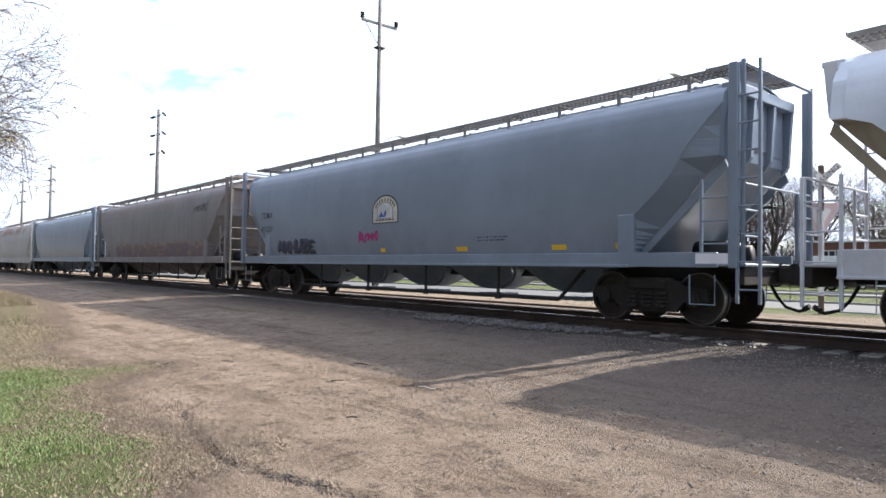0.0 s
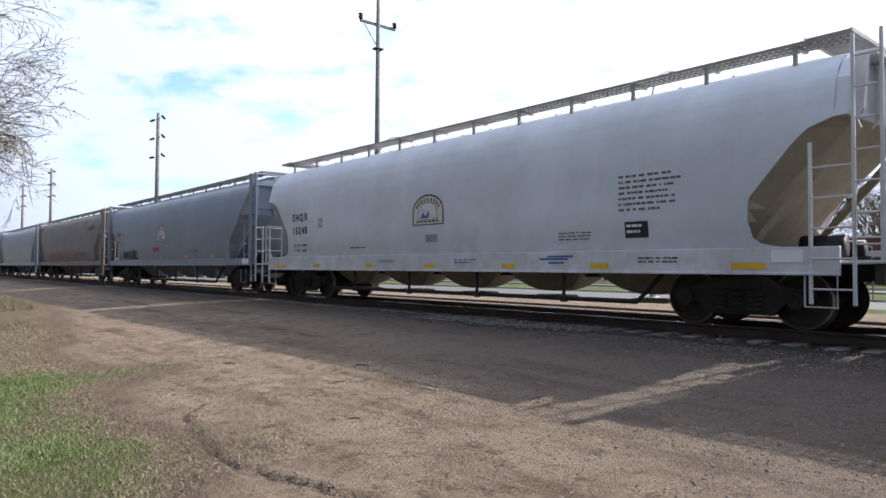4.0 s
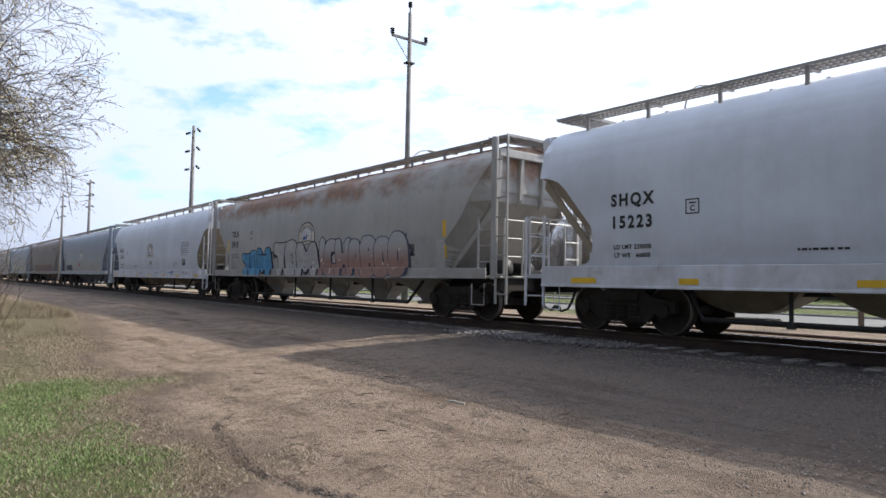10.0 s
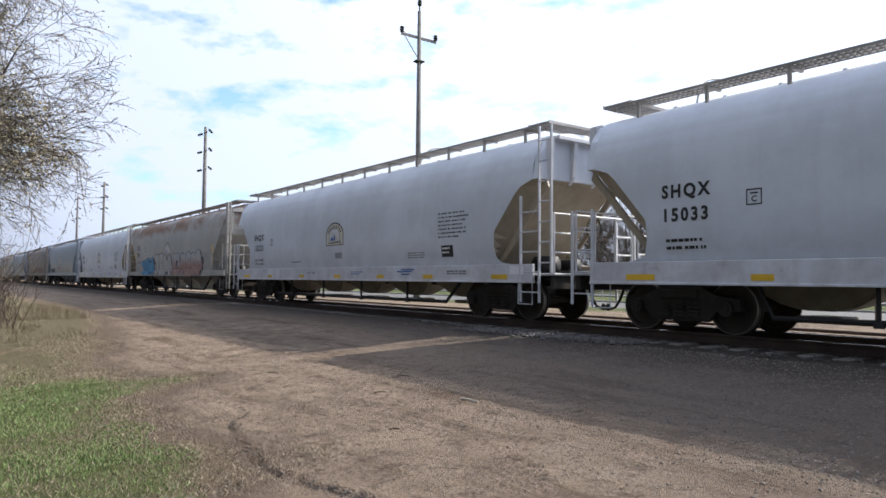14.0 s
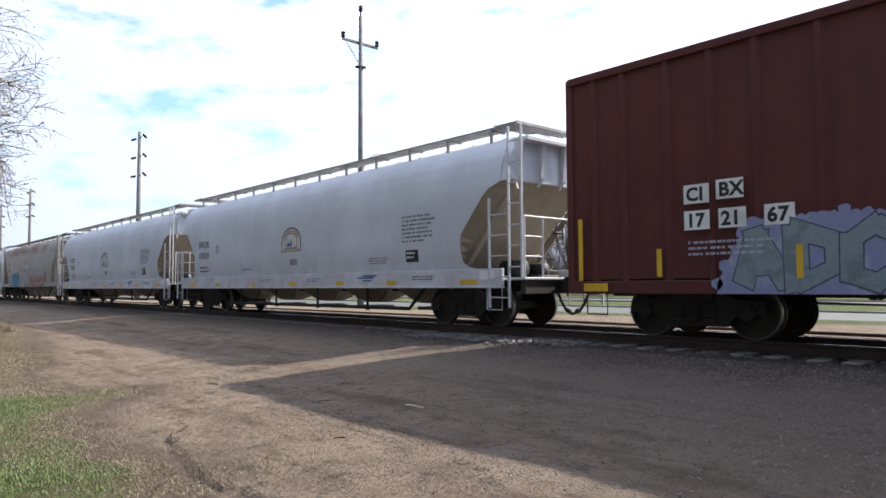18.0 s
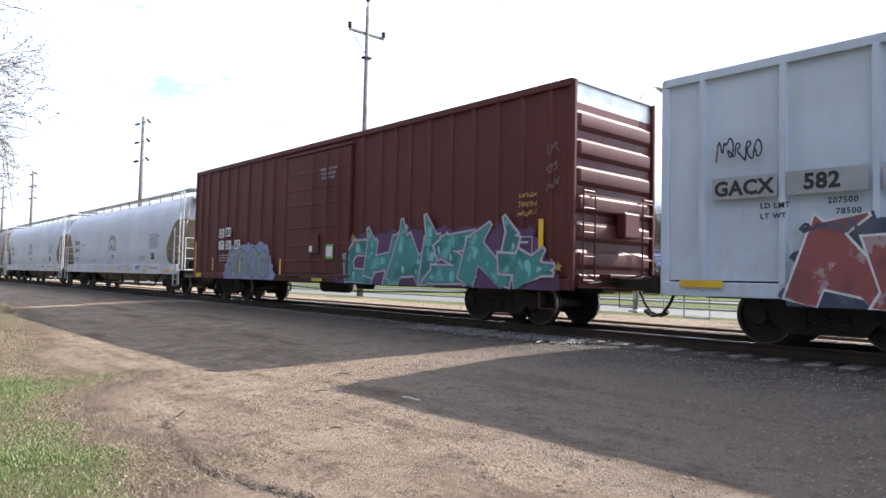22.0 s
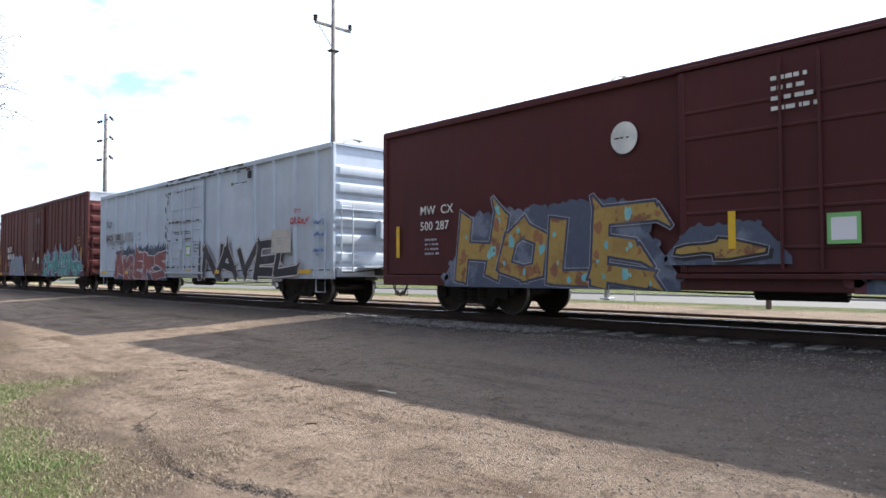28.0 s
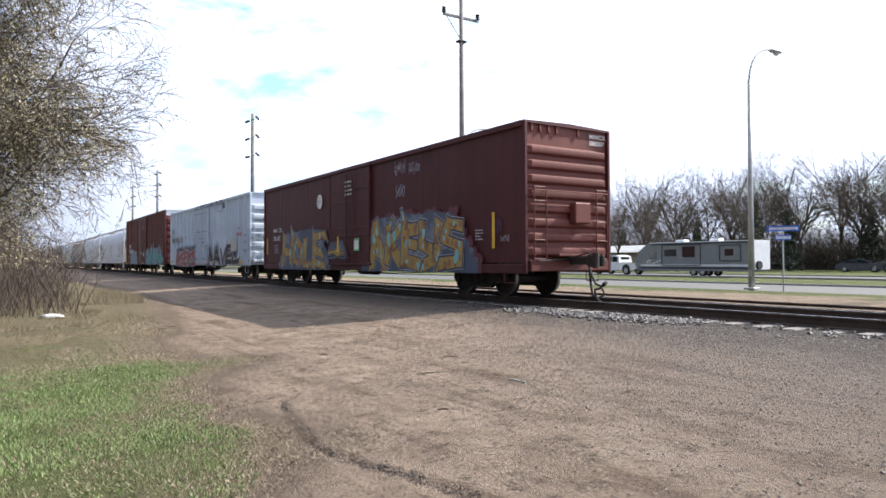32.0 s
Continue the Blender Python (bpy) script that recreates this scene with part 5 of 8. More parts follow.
def door_leaf(car, x0, x1, z0, z1, hw, paint, beams, bars_x, proud=0.09, label="sliding door"):
    """A steel door: a plate with pressed cross beams, upright lock bars and a track above and below."""
    y = -hw
    bm = box(B(), x0, x1, y - proud + 0.03, y + 0.02, z0, z1, 0.008)
    d = part("door", bm, paint, car, label)
    for z in beams:
        part("door_beam", box(B(), x0 + 0.04, x1 - 0.04, y - proud + 0.014, y - proud + 0.04, z - 0.025, z + 0.025, 0.008), paint, d)
    for x in bars_x:
        part("lock_bar", rod(B(), (x, y - proud - 0.03, z0 + 0.05), (x, y - proud - 0.03, z1 - 0.1), 0.022, 8), paint, d)
    part("door_track", box(B(), x0 - 0.12, x1 + 0.12, y - proud - 0.01, y + 0.02, z0 - 0.09, z0 - 0.02, 0.006), paint, car)
    part("door_track", box(B(), x0 - 0.1, x1 + 0.1, y - proud - 0.01, y + 0.02, z1 + 0.01, z1 + 0.07, 0.006), paint, car)
    for x in (x0, x1):
        part("door_post", box(B(), x - 0.05, x + 0.05, y - proud + 0.01, y + 0.02, z0, z1, 0.01), paint, car)
    return d


# ---- the train, front to rear ----
GREY_L = "blue-grey covered hopper car with triangular end aprons"
for k in range(4):
    a = -60.9 - 18.7 * k
    hopper(a - 18.6 + 0.9 + 0.0, a, "T" if k % 2 else "S", M_GREY if k % 2 else M_TAN, M_GREY if k % 2 else M_TAN, M_GREY if k % 2 else M_TAN, "dusty grey covered hopper car far ahead in the train")
C1 = hopper(-60.05, -42.65, "T", M_GREY, M_GREY, M_GREY, "blue-grey covered hopper car ahead of a stained one")
C2 = hopper(-41.25, -23.85, "T", M_RUSTY, M_RUSTY, M_RUSTY, "grey covered hopper car stained brown with old graffiti")
C3 = hopper(-22.35, -4.95, "T", M_GREY, M_GREY, M_GREY, "blue-grey covered hopper car with an arched emblem")
C4 = hopper(-3.75, 13.65, "S", M_WHITE, M_APRON, M_SILLW, "white round-sided covered hopper car with tan aprons")
C5 = hopper(14.25, 31.65, "T", M_TAN, M_TANE, M_TANE, "rust-streaked pale grey covered hopper car with graffiti")
C6 = hopper(32.87, 50.27, "S", M_WHITE, M_APRON, M_SILLW, "white round-sided covered hopper car with an arched emblem")
C7 = hopper(51.3, 68.7, "S", M_WHITE, M_APRON, M_SILLW, "white round-sided covered hopper car before the box cars")

A_RIBS = (-8.2, -7.6, -6.77, -6.03, -5.33, -4.45, -3.51, -2.75, 2.05, 2.8, 3.4, 3.95, 4.65, 5.4, 6.1, 6.8, 7.5, 8.2)
CA = boxcar(70.15, 87.6, 4.66, 0.72, M_RED, M_RED, M_GALV, A_RIBS, 0.05, None, "oxide-red box car with upright ribs and teal graffiti", 6)
B_RIBS = (-8.16, -6.95, -5.78, -4.8, -3.6, -2.56, 2.52, 3.63, 4.84, 5.93, 7.05, 8.1)
CB = boxcar(89.5, 107.1, 4.21, 0.70, M_BOXW, M_BOXW, M_BOXW, B_RIBS, 0.08, None, "white box car with wide panels and black and red graffiti", 6)
CX = boxcar(109.25, 127.2, 4.10, 0.58, M_MAROON, M_ENDRED, M_ENDRED, (), 0.05, None, "maroon box car with yellow graffiti at the end of the train", 8)

door_leaf(CA, -1.8, 1.55, 0.95, 4.35, 1.6, M_RED, (1.3, 1.75, 2.25, 2.9, 3.35, 3.8), (-0.2, 0.55, 1.1))
door_leaf(CB, -1.45, 1.40, 0.92, 4.0, 1.6, M_BOXW, (1.15, 1.4, 1.95, 2.35, 2.65, 3.1, 3.8), (-0.95, -0.25, 0.1, 0.75))
door_leaf(CX, -1.66, 1.38, 0.85, 3.95, 1.6, M_MAROON, (1.2, 1.75, 2.0, 2.9, 3.3), (-0.2, 0.3))
S_MISTMAR = spray("rose_overspray", (0.125, 0.032, 0.045), (0.11, 0.028, 0.035))
FX = flat_side(1.628)
graffiti(CX, "AKEYS", 1.45, 6.6, 0.60, 2.10, (S_BLUEGREY, S_NAVY, S_YELLOW, S_TURQ, S_PALE), FX, 3, 0.05, 0.018, 0.06, 1.2, 0.10, spots=3, mist=S_MISTMAR, also=S_ORANGE, bar=0.32, wild=0.02, label="yellow and turquoise graffiti letters on a blue-grey cloud")
graffiti(CX, "HOLE", -6.5, -2.2, 0.60, 2.0, (S_BLUEGREY, S_NAVY, S_YELLOW, S_ORANGE, S_PALE), FX, 4, 0.045, 0.012, 0.02, 0.9, 0.08, spots=3, also=S_TURQ, bar=0.28, wild=0.02, label="yellow and orange graffiti letters on a blue-grey cloud")
graffiti(CA, "CHAISN>", 1.55, 8.0, 0.74, 1.84, (S_PALE, S_NAVY, S_TEAL, S_TURQ, S_PALE), flat_side(1.655), 5, 0.014, 0.05, 0.0, 0.8, 0.18, spots=1, mist=S_PURPLE, bar=0.34, wild=0.04, label="teal graffiti letters with pale outlines")
graffiti(CA, "ADOO", -5.6, -2.75, 0.76, 1.76, (S_LILAC, S_NAVY, S_SILVER), flat_side(1.655), 6, 0.018, 0.0, 0.10, 0.5, 0.06, spots=0, bar=0.24, label="grey-green graffiti letters on a lilac cloud")
graffiti(CB, "AWERS", -6.7, -1.6, 0.64, 1.66, (S_NAVY, S_WHITE, S_ROSE, S_SALMON), flat_side(1.655), 7, 0.034, 0.0, 0.04, 0.3, 0.14, spots=0, bar=0.34, wild=0.05, label="dull red graffiti letters with white edges")
graffiti(CB, "INAVEL", 1.0, 7.2, 0.64, 1.80, (S_WHITE, S_WHITE, S_BLACK, S_NAVY, S_ROSE), flat_side(1.655), 8, 0.032, 0.014, 0.0, 0.3, 0.22, spots=0, bar=0.23, wild=0.06, label="black graffiti letters with white and red edges")
graffiti(CX, ">", -1.6, -0.45, 1.0, 1.55, (S_BLUEGREY, S_BLACK, S_YELLOW, S_ORANGE, S_PALE), flat_side(1.70), 14, 0.04, 0.01, 0.12, 0.5, 0.0, 0.02, 1, 0.2, 4, label="yellow sprayed arrow on the door")


# ---- marks on the cars ----
S_STAIN = spray("brown_stain", (0.20, 0.13, 0.10), (0.26, 0.20, 0.17))
S_DIM = spray("faded_purple", (0.15, 0.11, 0.13), (0.20, 0.13, 0.11))
SS, ST = on_section(S_SEC), on_section(T_SEC)


def emblem(car, x, z, w, h, side):
    """An arched badge: dark rim, cream field, blue hill shapes and a foot band."""
    bm = B()
    def arch(ww, hh, lift, mat, dz=0.0):
        pts = [(-ww / 2, 0), (ww / 2, 0)] + [(ww / 2 * math.cos(a), hh * 0.45 + hh * 0.55 * math.sin(a)) for a in (math.pi * i / 12 for i in range(13))]
        vs = [bm.verts.new((x + px, -side(z + dz + pz) - lift, z + dz + pz)) for px, pz in pts]
        bm.faces.new(vs).material_index = mat
    arch(w, h, 0.005, 0)
    arch(w * 0.93, h * 0.91, 0.007, 1, h * 0.035)
    arch(w * 0.62, h * 0.60, 0.009, 4, h * 0.16)
    arch(w * 0.58, h * 0.55, 0.011, 2, h * 0.18)
    for k, px in enumerate((-0.14, 0.02, 0.12)):
        tri = ((px * w - 0.10 * w, 0.22 * h), (px * w + 0.10 * w, 0.22 * h), (px * w, (0.42 + 0.06 * k) * h))
        bm.faces.new([bm.verts.new((x + a, -side(z + b) - 0.013 - 0.001 * k, z + b)) for a, b in tri]).material_index = 3 if k < 2 else 1
    for i in range(9):
        a = math.pi * (0.12 + 0.76 * i / 8)
        cx, cz, r = x + w * 0.375 * math.cos(a), z + h * (0.47 + 0.36 * math.sin(a)), 0.022 * w
        bm.faces.new([bm.verts.new((cx + r * sx, -side(cz) - 0.010, cz + 1.6 * r * sz)) for sx, sz in ((-1, -1), (1, -1), (1, 1), (-1, 1))]).material_index = 0
    for k in range(6):
        a = x - 0.36 * w + k * 0.125 * w
        bm.faces.new([bm.verts.new((px, -side(pz) - 0.010, pz)) for px, pz in ((a, z + 0.09 * h), (a + 0.09 * w, z + 0.09 * h), (a + 0.09 * w, z + 0.14 * h), (a, z + 0.14 * h))]).material_index = 0
    for f in bm.faces:
        f.normal_update()
        if f.normal.y > 0:
            f.normal_flip()
    return part("emblem", bm, [M_BLACK, S_CREAM, S_WHITE, S_BLUE, S_NAVY], car, "arched black and cream emblem")


def plate(car, name, x0, x1, z0, z1, material, side, lift=0.005):
    return part(name, patch(B(), x0, x1, z0, z1, side, lift), material, car)


def outlined(car, x, z, w, side, material):
    t = 0.02
    bm = B()
    for a, b, c, d in ((x, x + w, z, z + t), (x, x + w, z + w - t, z + w), (x, x + t, z + t, z + w - t), (x + w - t, x + w, z + t, z + w - t)):
        patch(bm, a, b, c, d, side)
    patch(bm, x + 0.25 * w, x + 0.75 * w, z + 0.68 * w, z + 0.78 * w, side)
    return part("test_mark", bm, material, car)


for car, number, seed in ((C4, "15248", 1), (C6, "15223", 2), (C7, "15033", 3)):
    dx = 0.12 if car == C6 else 0.0
    stencil(car, "SHQX", dx - 6.86, 2.30, 0.30, M_BLACK, SS, "reporting_mark", 0.012, 0.93, 1.32)
    stencil(car, number, dx - 6.86, 1.90, 0.30, M_BLACK, SS, "car_number", 0.012, 0.93, 1.32)
    for k, text in enumerate(("LD LMT " + ("219500", "220000", "219800")[seed - 1], "LT WT   " + ("66500", "66000", "66200")[seed - 1])):
        if seed < 3:
            stencil(car, text, dx - 6.82, 1.52 - 0.15 * k, 0.11, M_BLACK, SS, "weight_stencil", 0.003, 0.98, 1.12)
    if seed == 3:
        bars(car, -6.8, -5.92, 1.36, 1.61, 2, M_BLACK, SS, seed)
    stencil(car, "C", dx - 5.27, 2.11, 0.13, M_BLACK, SS, "plate_letter", 0.004)
    outlined(car, dx - 5.35, 2.06, 0.25, SS, M_BLACK)
    emblem(car, -0.06 - dx, 1.90, 1.14, 0.72, SS)
    plate(car, "build_plate", -0.17, 0.27, 1.50, 1.68, S_GREYBAND, SS)
    bars(car, 5.20, 6.42, 1.85, 2.52, 7, M_PRINT, SS, 12)
    plate(car, "test_panel", 5.31, 5.77, 1.43, 1.71, M_BLACK, SS)
    bars(car, 5.35, 5.74, 1.47, 1.67, 2, M_STENW, on_section([(z, y + 0.003) for z, y in S_SEC]), 3)
    bars(car, 3.83, 4.86, 1.40, 1.58, 3, M_PRINT, SS, 8)
    bars(car, -3.4, -2.5, 1.38, 1.46, 1, M_BLACK, SS, 4)
    SL = flat_side(1.622)
    for x, w in ((-7.6, 0.6), (-5.28, 0.36), (-2.6, 0.36), (-0.15, 0.42), (2.38, 0.37), (4.6, 0.41), (7.22, 0.52)):
        plate(car, "yellow_reflector", x, x + w, 0.90, 1.0, M_YEL, SL)
    bm = B()
    for a, b, c in ((3.6, 4.22, 1.11), (3.4, 4.1, 1.06), (3.62, 4.0, 0.99)):
        patch(bm, a, b, c, c + 0.035, SL)
    part("blue_flash", bm, S_BLUE, car)
    bars(car, 0.9, 1.7, 0.98, 1.10, 2, S_BLUE, SL, 5)
    bars(car, 5.6, 6.4, 0.98, 1.10, 2, M_BLACK, SL, 6)
    plate(car, "paper_tag", 7.82, 8.25, 1.0, 1.18, S_PAPER, SL, 0.006)
    bars(car, -2.0, -1.1, 1.02, 1.10, 2, M_BLACK, SL, 7)

stencil(C3, "TCMX", -7.6, 2.42, 0.26, M_BLACK, ST, "reporting_mark", 0.005)
stencil(C3, "451231", -7.6, 1.98, 0.26, M_BLACK, ST, "car_number", 0.005)
emblem(C3, -0.65, 2.0, 1.12, 0.72, ST)
scrawl(C3, -1.85, -0.95, 1.52, 1.88, S_MAGENTA, ST, 5, 4, 0.06)
graffiti(C3, "QXNUZE", -6.5, -4.2, 1.28, 1.72, (S_BLACK, S_BLACK, S_NAVY), ST, 23, 0.012, 0, 0.0, 0.2, 0.15, 0.035, 1, 0.25, lift=0.012, label="small dark graffiti letters")
for x in (-7.3, -4.6, -0.9, 2.0, 4.75, 6.2):
    plate(C3, "yellow_reflector", x, x + (0.2 if x < 0 or x > 6 else 0.36), 1.27, 1.37, M_YEL, ST)
bars(C3, 2.7, 3.8, 1.45, 1.58, 2, S_NAVY, ST, 9)
plate(C3, "paper_tag", 7.75, 8.3, 1.02, 1.18, S_PAPER, flat_side(1.603), 0.006)

stencil(C5, "TILX", -6.98, 2.48, 0.31, M_BLACK, ST, "reporting_mark", 0.013, 1.0, 1.12)
stencil(C5, "5915", -6.98, 2.08, 0.31, M_BLACK, ST, "car_number", 0.013, 1.0, 1.12)
bars(C5, -6.95, -6.05, 1.62, 1.82, 2, M_PRINT, ST, 31)
outlined(C5, -5.2, 2.35, 0.28, ST, M_BLACK)
emblem(C5, -0.55, 2.0, 1.12, 0.72, ST)


def over_sill(side):
    """The skin, or the side sill where that stands further out."""
    return lambda z: max(side(z), 1.61) if z < 1.23 else side(z)


def two_tone(name, low, high, z0, z1):
    """Spray paint that fades upwards from one colour into another."""
    m = spray(name, low, tuple(v * 0.85 for v in low))
    nt = m.node_tree
    bs = nt.nodes["Principled BSDF"]
    sep = nt.nodes.new("ShaderNodeSeparateXYZ")
    nt.links.new(obj_co(nt), sep.inputs["Vector"])
    was = bs.inputs["Base Color"].links[0].from_socket
    nt.links.new(mix_of(nt, ramp_of(nt, sep.outputs["Z"], z0, z1), was, high), bs.inputs["Base Color"])
    return m


S_BLUSH = two_tone("spray_blush_to_silver", (0.36, 0.22, 0.19), (0.40, 0.40, 0.41), 1.35, 1.95)
S_FADE = spray("spray_faded_grey", (0.40, 0.39, 0.39), (0.46, 0.44, 0.42))
STO = over_sill(ST)
graffiti(C5, "TDM", -5.85, -3.45, 0.98, 1.94, (S_SKY, S_BLACK, S_SKY, S_BLUE), STO, 31, 0.034, 0, 0.0, 0.2, 0.05, -0.03, 1, 0.12, 2, lift=0.012, label="sky-blue graffiti with thick black outlines")
scrawl(C5, -3.5, -2.95, 1.5, 1.95, S_BLACK, ST, 8, 4, 0.03)
graffiti(C5, "TDM", -2.95, 0.05, 0.98, 2.16, (S_FADE, S_BLACK, S_FADE, S_CREAM), STO, 33, 0.036, 0, 0.0, 0.2, 0.05, -0.03, 1, 0.12, 2, lift=0.012, label="pale grey graffiti with thick black outlines")
scrawl(C5, 0.02, 0.42, 1.5, 1.85, S_BLACK, ST, 18, 3, 0.03)
graffiti(C5, "ICHABOO", 0.3, 5.0, 0.98, 2.12, (S_NAVY, S_NAVY, S_BLUSH, S_CREAM), STO, 35, 0.030, 0, 0.0, 0.2, 0.05, -0.03, 1, 0.12, 1, lift=0.012, label="salmon and silver graffiti with dark outlines")
plate(C5, "consolidated_stencil", 5.1, 5.72, 1.52, 1.82, M_BLACK, ST)
scrawl(C5, 4.6, 5.1, 1.75, 2.2, S_BLACK, ST, 12, 3, 0.03)
scrawl(C5, 5.0, 6.3, 1.5, 2.3, S_GREYBAND, ST, 14, 4, 0.02)
for x, z0, z1 in ((6.55, 1.95, 2.35), (6.55, 1.45, 1.75), (-7.42, 1.92, 2.38), (-7.36, 1.3, 1.68)):
    plate(C5, "yellow_stripe", x, x + 0.13, z0, z1, M_YEL, ST)
graffiti(C2, "HXNUEAZX", -5.4, 6.2, 1.08, 1.75, (S_STAIN, S_STAIN, S_DIM), ST, 41, 0.05, 0, 0.1, 0.4, 0.1, 0.02, 1, 0.2, lift=0.012, label="faded brown and purple graffiti")
scrawl(C2, 5.2, 6.6, 2.9, 3.3, S_BLACK, ST, 44, 4, 0.05)

# the middle marks sit a little further forward on two of the white hoppers
for car, back in ((C4, 0.27), (C6, 0.06)):
    for o in car.children:
        if o.name.split(".")[0] in ("emblem", "build_plate", "test_panel", "small_print", "blue_flash", "yellow_reflector", "paper_tag"):
            o.location.x -= back

# the paint of the grey hoppers is set out from a point behind their middle
MARKS = ("reporting_mark", "car_number", "emblem", "scrawled_tag", "graffiti", "small_print", "yellow_reflector", "yellow_stripe", "paper_tag", "test_mark")
for car in (C2, C3, C5):
    for o in car.children:
        if o.name.split(".")[0] in MARKS:
            o.location.x += 0.35

SA = flat_side(1.658)
for text, x, z in (("CI", -6.46, 2.13), ("BX", -5.93, 2.16), ("17", -6.46, 1.72), ("21", -5.90, 1.72), ("67", -5.22, 1.72)):
    plate(CA, "number_plate_panel", x, x + 0.42, z, z + 0.30, M_STENW, SA, 0.004)
    stencil(CA, text, x + 0.04, z + 0.05, 0.29, M_BLACK, SA, "car_number", 0.011)
for x, z0, z1 in ((-8.5, 0.95, 2.05), (-6.95, 1.0, 1.45), (-4.8, 0.95, 1.42), (-2.06, 0.9, 1.38), (8.02, 1.18, 2.06)):
    plate(CA, "yellow_stripe", x, x + (0.12 if x > 0 else 0.09), z0, z1, M_YEL, SA, 0.012)
SD = flat_side(1.70)
for k, text in enumerate(("CLOSE AND LOCK", "DOORS BEFORE", "MOVING CAR")):
    tagged(stencil(CA, text, 0.14 + 0.06 * k, 3.78 - 0.12 * k, 0.10, S_PALE, SD, "door_notice", 0.003, 0.95, 1.1), kind="stuff")
plate(CA, "green_card_holder", 0.48, 0.92, 1.36, 1.74, S_GREENTAG, SD)
plate(CA, "paper_card", 0.53, 0.87, 1.42, 1.68, S_PAPER, SD, 0.008)
part("card_board", box(B(), -0.28, 0.18, -1.74, -1.69, 1.50, 2.05, 0.01), M_RED, CA)
plate(CA, "paper_card", -0.26, -0.10, 1.55, 1.72, S_PAPER, flat_side(1.742))
bars(CA, -6.4, -5.0, 1.28, 1.55, 3, S_PALE, SA, 52)
bars(CA, -0.9, 1.4, 0.80, 0.86, 1, S_PALE, SA, 53)
plate(CA, "yellow_reflector", -0.2, 0.35, 0.74, 0.82, M_YEL, SA, 0.012)
plate(CA, "yellow_reflector", -8.4, -7.9, 0.76, 0.9, M_YEL, SA, 0.012)
for k in range(3):
    scrawl(CA, 7.48, 7.98, 2.13 + 0.17 * k, 2.28 + 0.17 * k, S_YELLOW, SA, 7 + k, 4, 0.02)
for k in range(3):
    scrawl(CA, 8.2, 8.5, 2.55 + 0.36 * k, 2.85 + 0.36 * k, S_DIM, SA, 30 + k, 1, 0.022)
outlined(CA, 7.45, 1.32, 0.42, SA, S_PALE)
for x, z in ((8.35, 1.2), (8.5, 1.15), (1.8, 1.9), (1.95, 1.75)):
    bm = B()
    pts = [(x + (0.11 if i % 2 == 0 else 0.05) * math.sin(i * math.pi / 5), z + (0.11 if i % 2 == 0 else 0.05) * math.cos(i * math.pi / 5)) for i in range(10)]
    bm.faces.new([bm.verts.new((px, -1.664, pz)) for px, pz in pts])
    part("painted_star", bm, S_YELLOW, CA)

for x0, x1 in ((-7.98, -7.02), (-6.88, -5.86), (-5.70, -4.86)):
    plate(CB, "grey_band", x0, x1, 2.17, 2.50, S_GREYBAND, SA, 0.003)
stencil(CB, "GACX", -7.94, 2.23, 0.30, M_BLACK, SA, "reporting_mark", 0.012)
stencil(CB, "582", -6.66, 2.24, 0.30, M_BLACK, SA, "car_number", 0.012)
for text, x, z in (("LD LMT", -7.25, 2.0), ("LT WT", -7.25, 1.85), ("207500", -6.35, 2.02), ("78500", -6.25, 1.87)):
    stencil(CB, text, x, z, 0.11, M_BLACK, SA, "weight_stencil", 0.003, 1.0, 1.15)
outlined(CB, -4.28, 2.14, 0.30, SA, M_BLACK)
scrawl(CB, -7.9, -7.2, 2.65, 3.15, S_BLACK, SA, 2, 4, 0.025)
scrawl(CB, -6.7, -5.7, 1.62, 1.82, S_NAVY, SA, 4, 5, 0.04)
scrawl(CB, 6.9, 7.85, 2.12, 2.40, S_RED, SA, 6, 4, 0.035)
scrawl(CB, 7.1, 7.5, 2.45, 2.68, S_RED, SA, 16, 1, 0.02)
for z in (1.35, 1.75, 2.1):
    scrawl(CB, 8.02, 8.6, z, z + 0.2, S_BLUE, SA, z * 5, 3, 0.026)
plate(CB, "painted_out_patch", 5.95, 6.98, 1.42, 2.08, S_BUFF, SA, 0.024)
bars(CB, 6.25, 6.65, 1.62, 1.84, 3, S_GREYBAND, flat_side(1.686), 66)
for x, w in ((-8.5, 0.7), (-5.6, 0.35), (-2.6, 0.4), (0.2, 0.4), (2.4, 0.3), (5.3, 0.4), (7.1, 0.85)):
    plate(CB, "yellow_reflector", x, x + w, 0.84, 0.95, M_YEL, SA, 0.014)
SDB = flat_side(1.70)
plate(CB, "green_card_holder", 0.25, 0.62, 1.45, 1.80, S_GREENTAG, SDB)
plate(CB, "paper_card", 0.30, 0.57, 1.50, 1.74, S_PAPER, SDB, 0.008)
bars(CB, -0.7, 0.8, 2.18, 2.30, 2, M_BLACK, SDB, 63)
for k, text in enumerate(("UNLATCH", "TO CLOSE", "DOOR")):
    tagged(stencil(CB, text, 0.88, 1.78 - 0.11 * k, 0.085, M_BLACK, SDB, "door_notice", 0.003, 1.0, 1.1), kind="stuff")
part("card_board", box(B(), -0.32, 0.0, -1.75, -1.69, 1.65, 2.15, 0.01), M_BOXW, CB)
rng = random.Random(9)
bm = B()
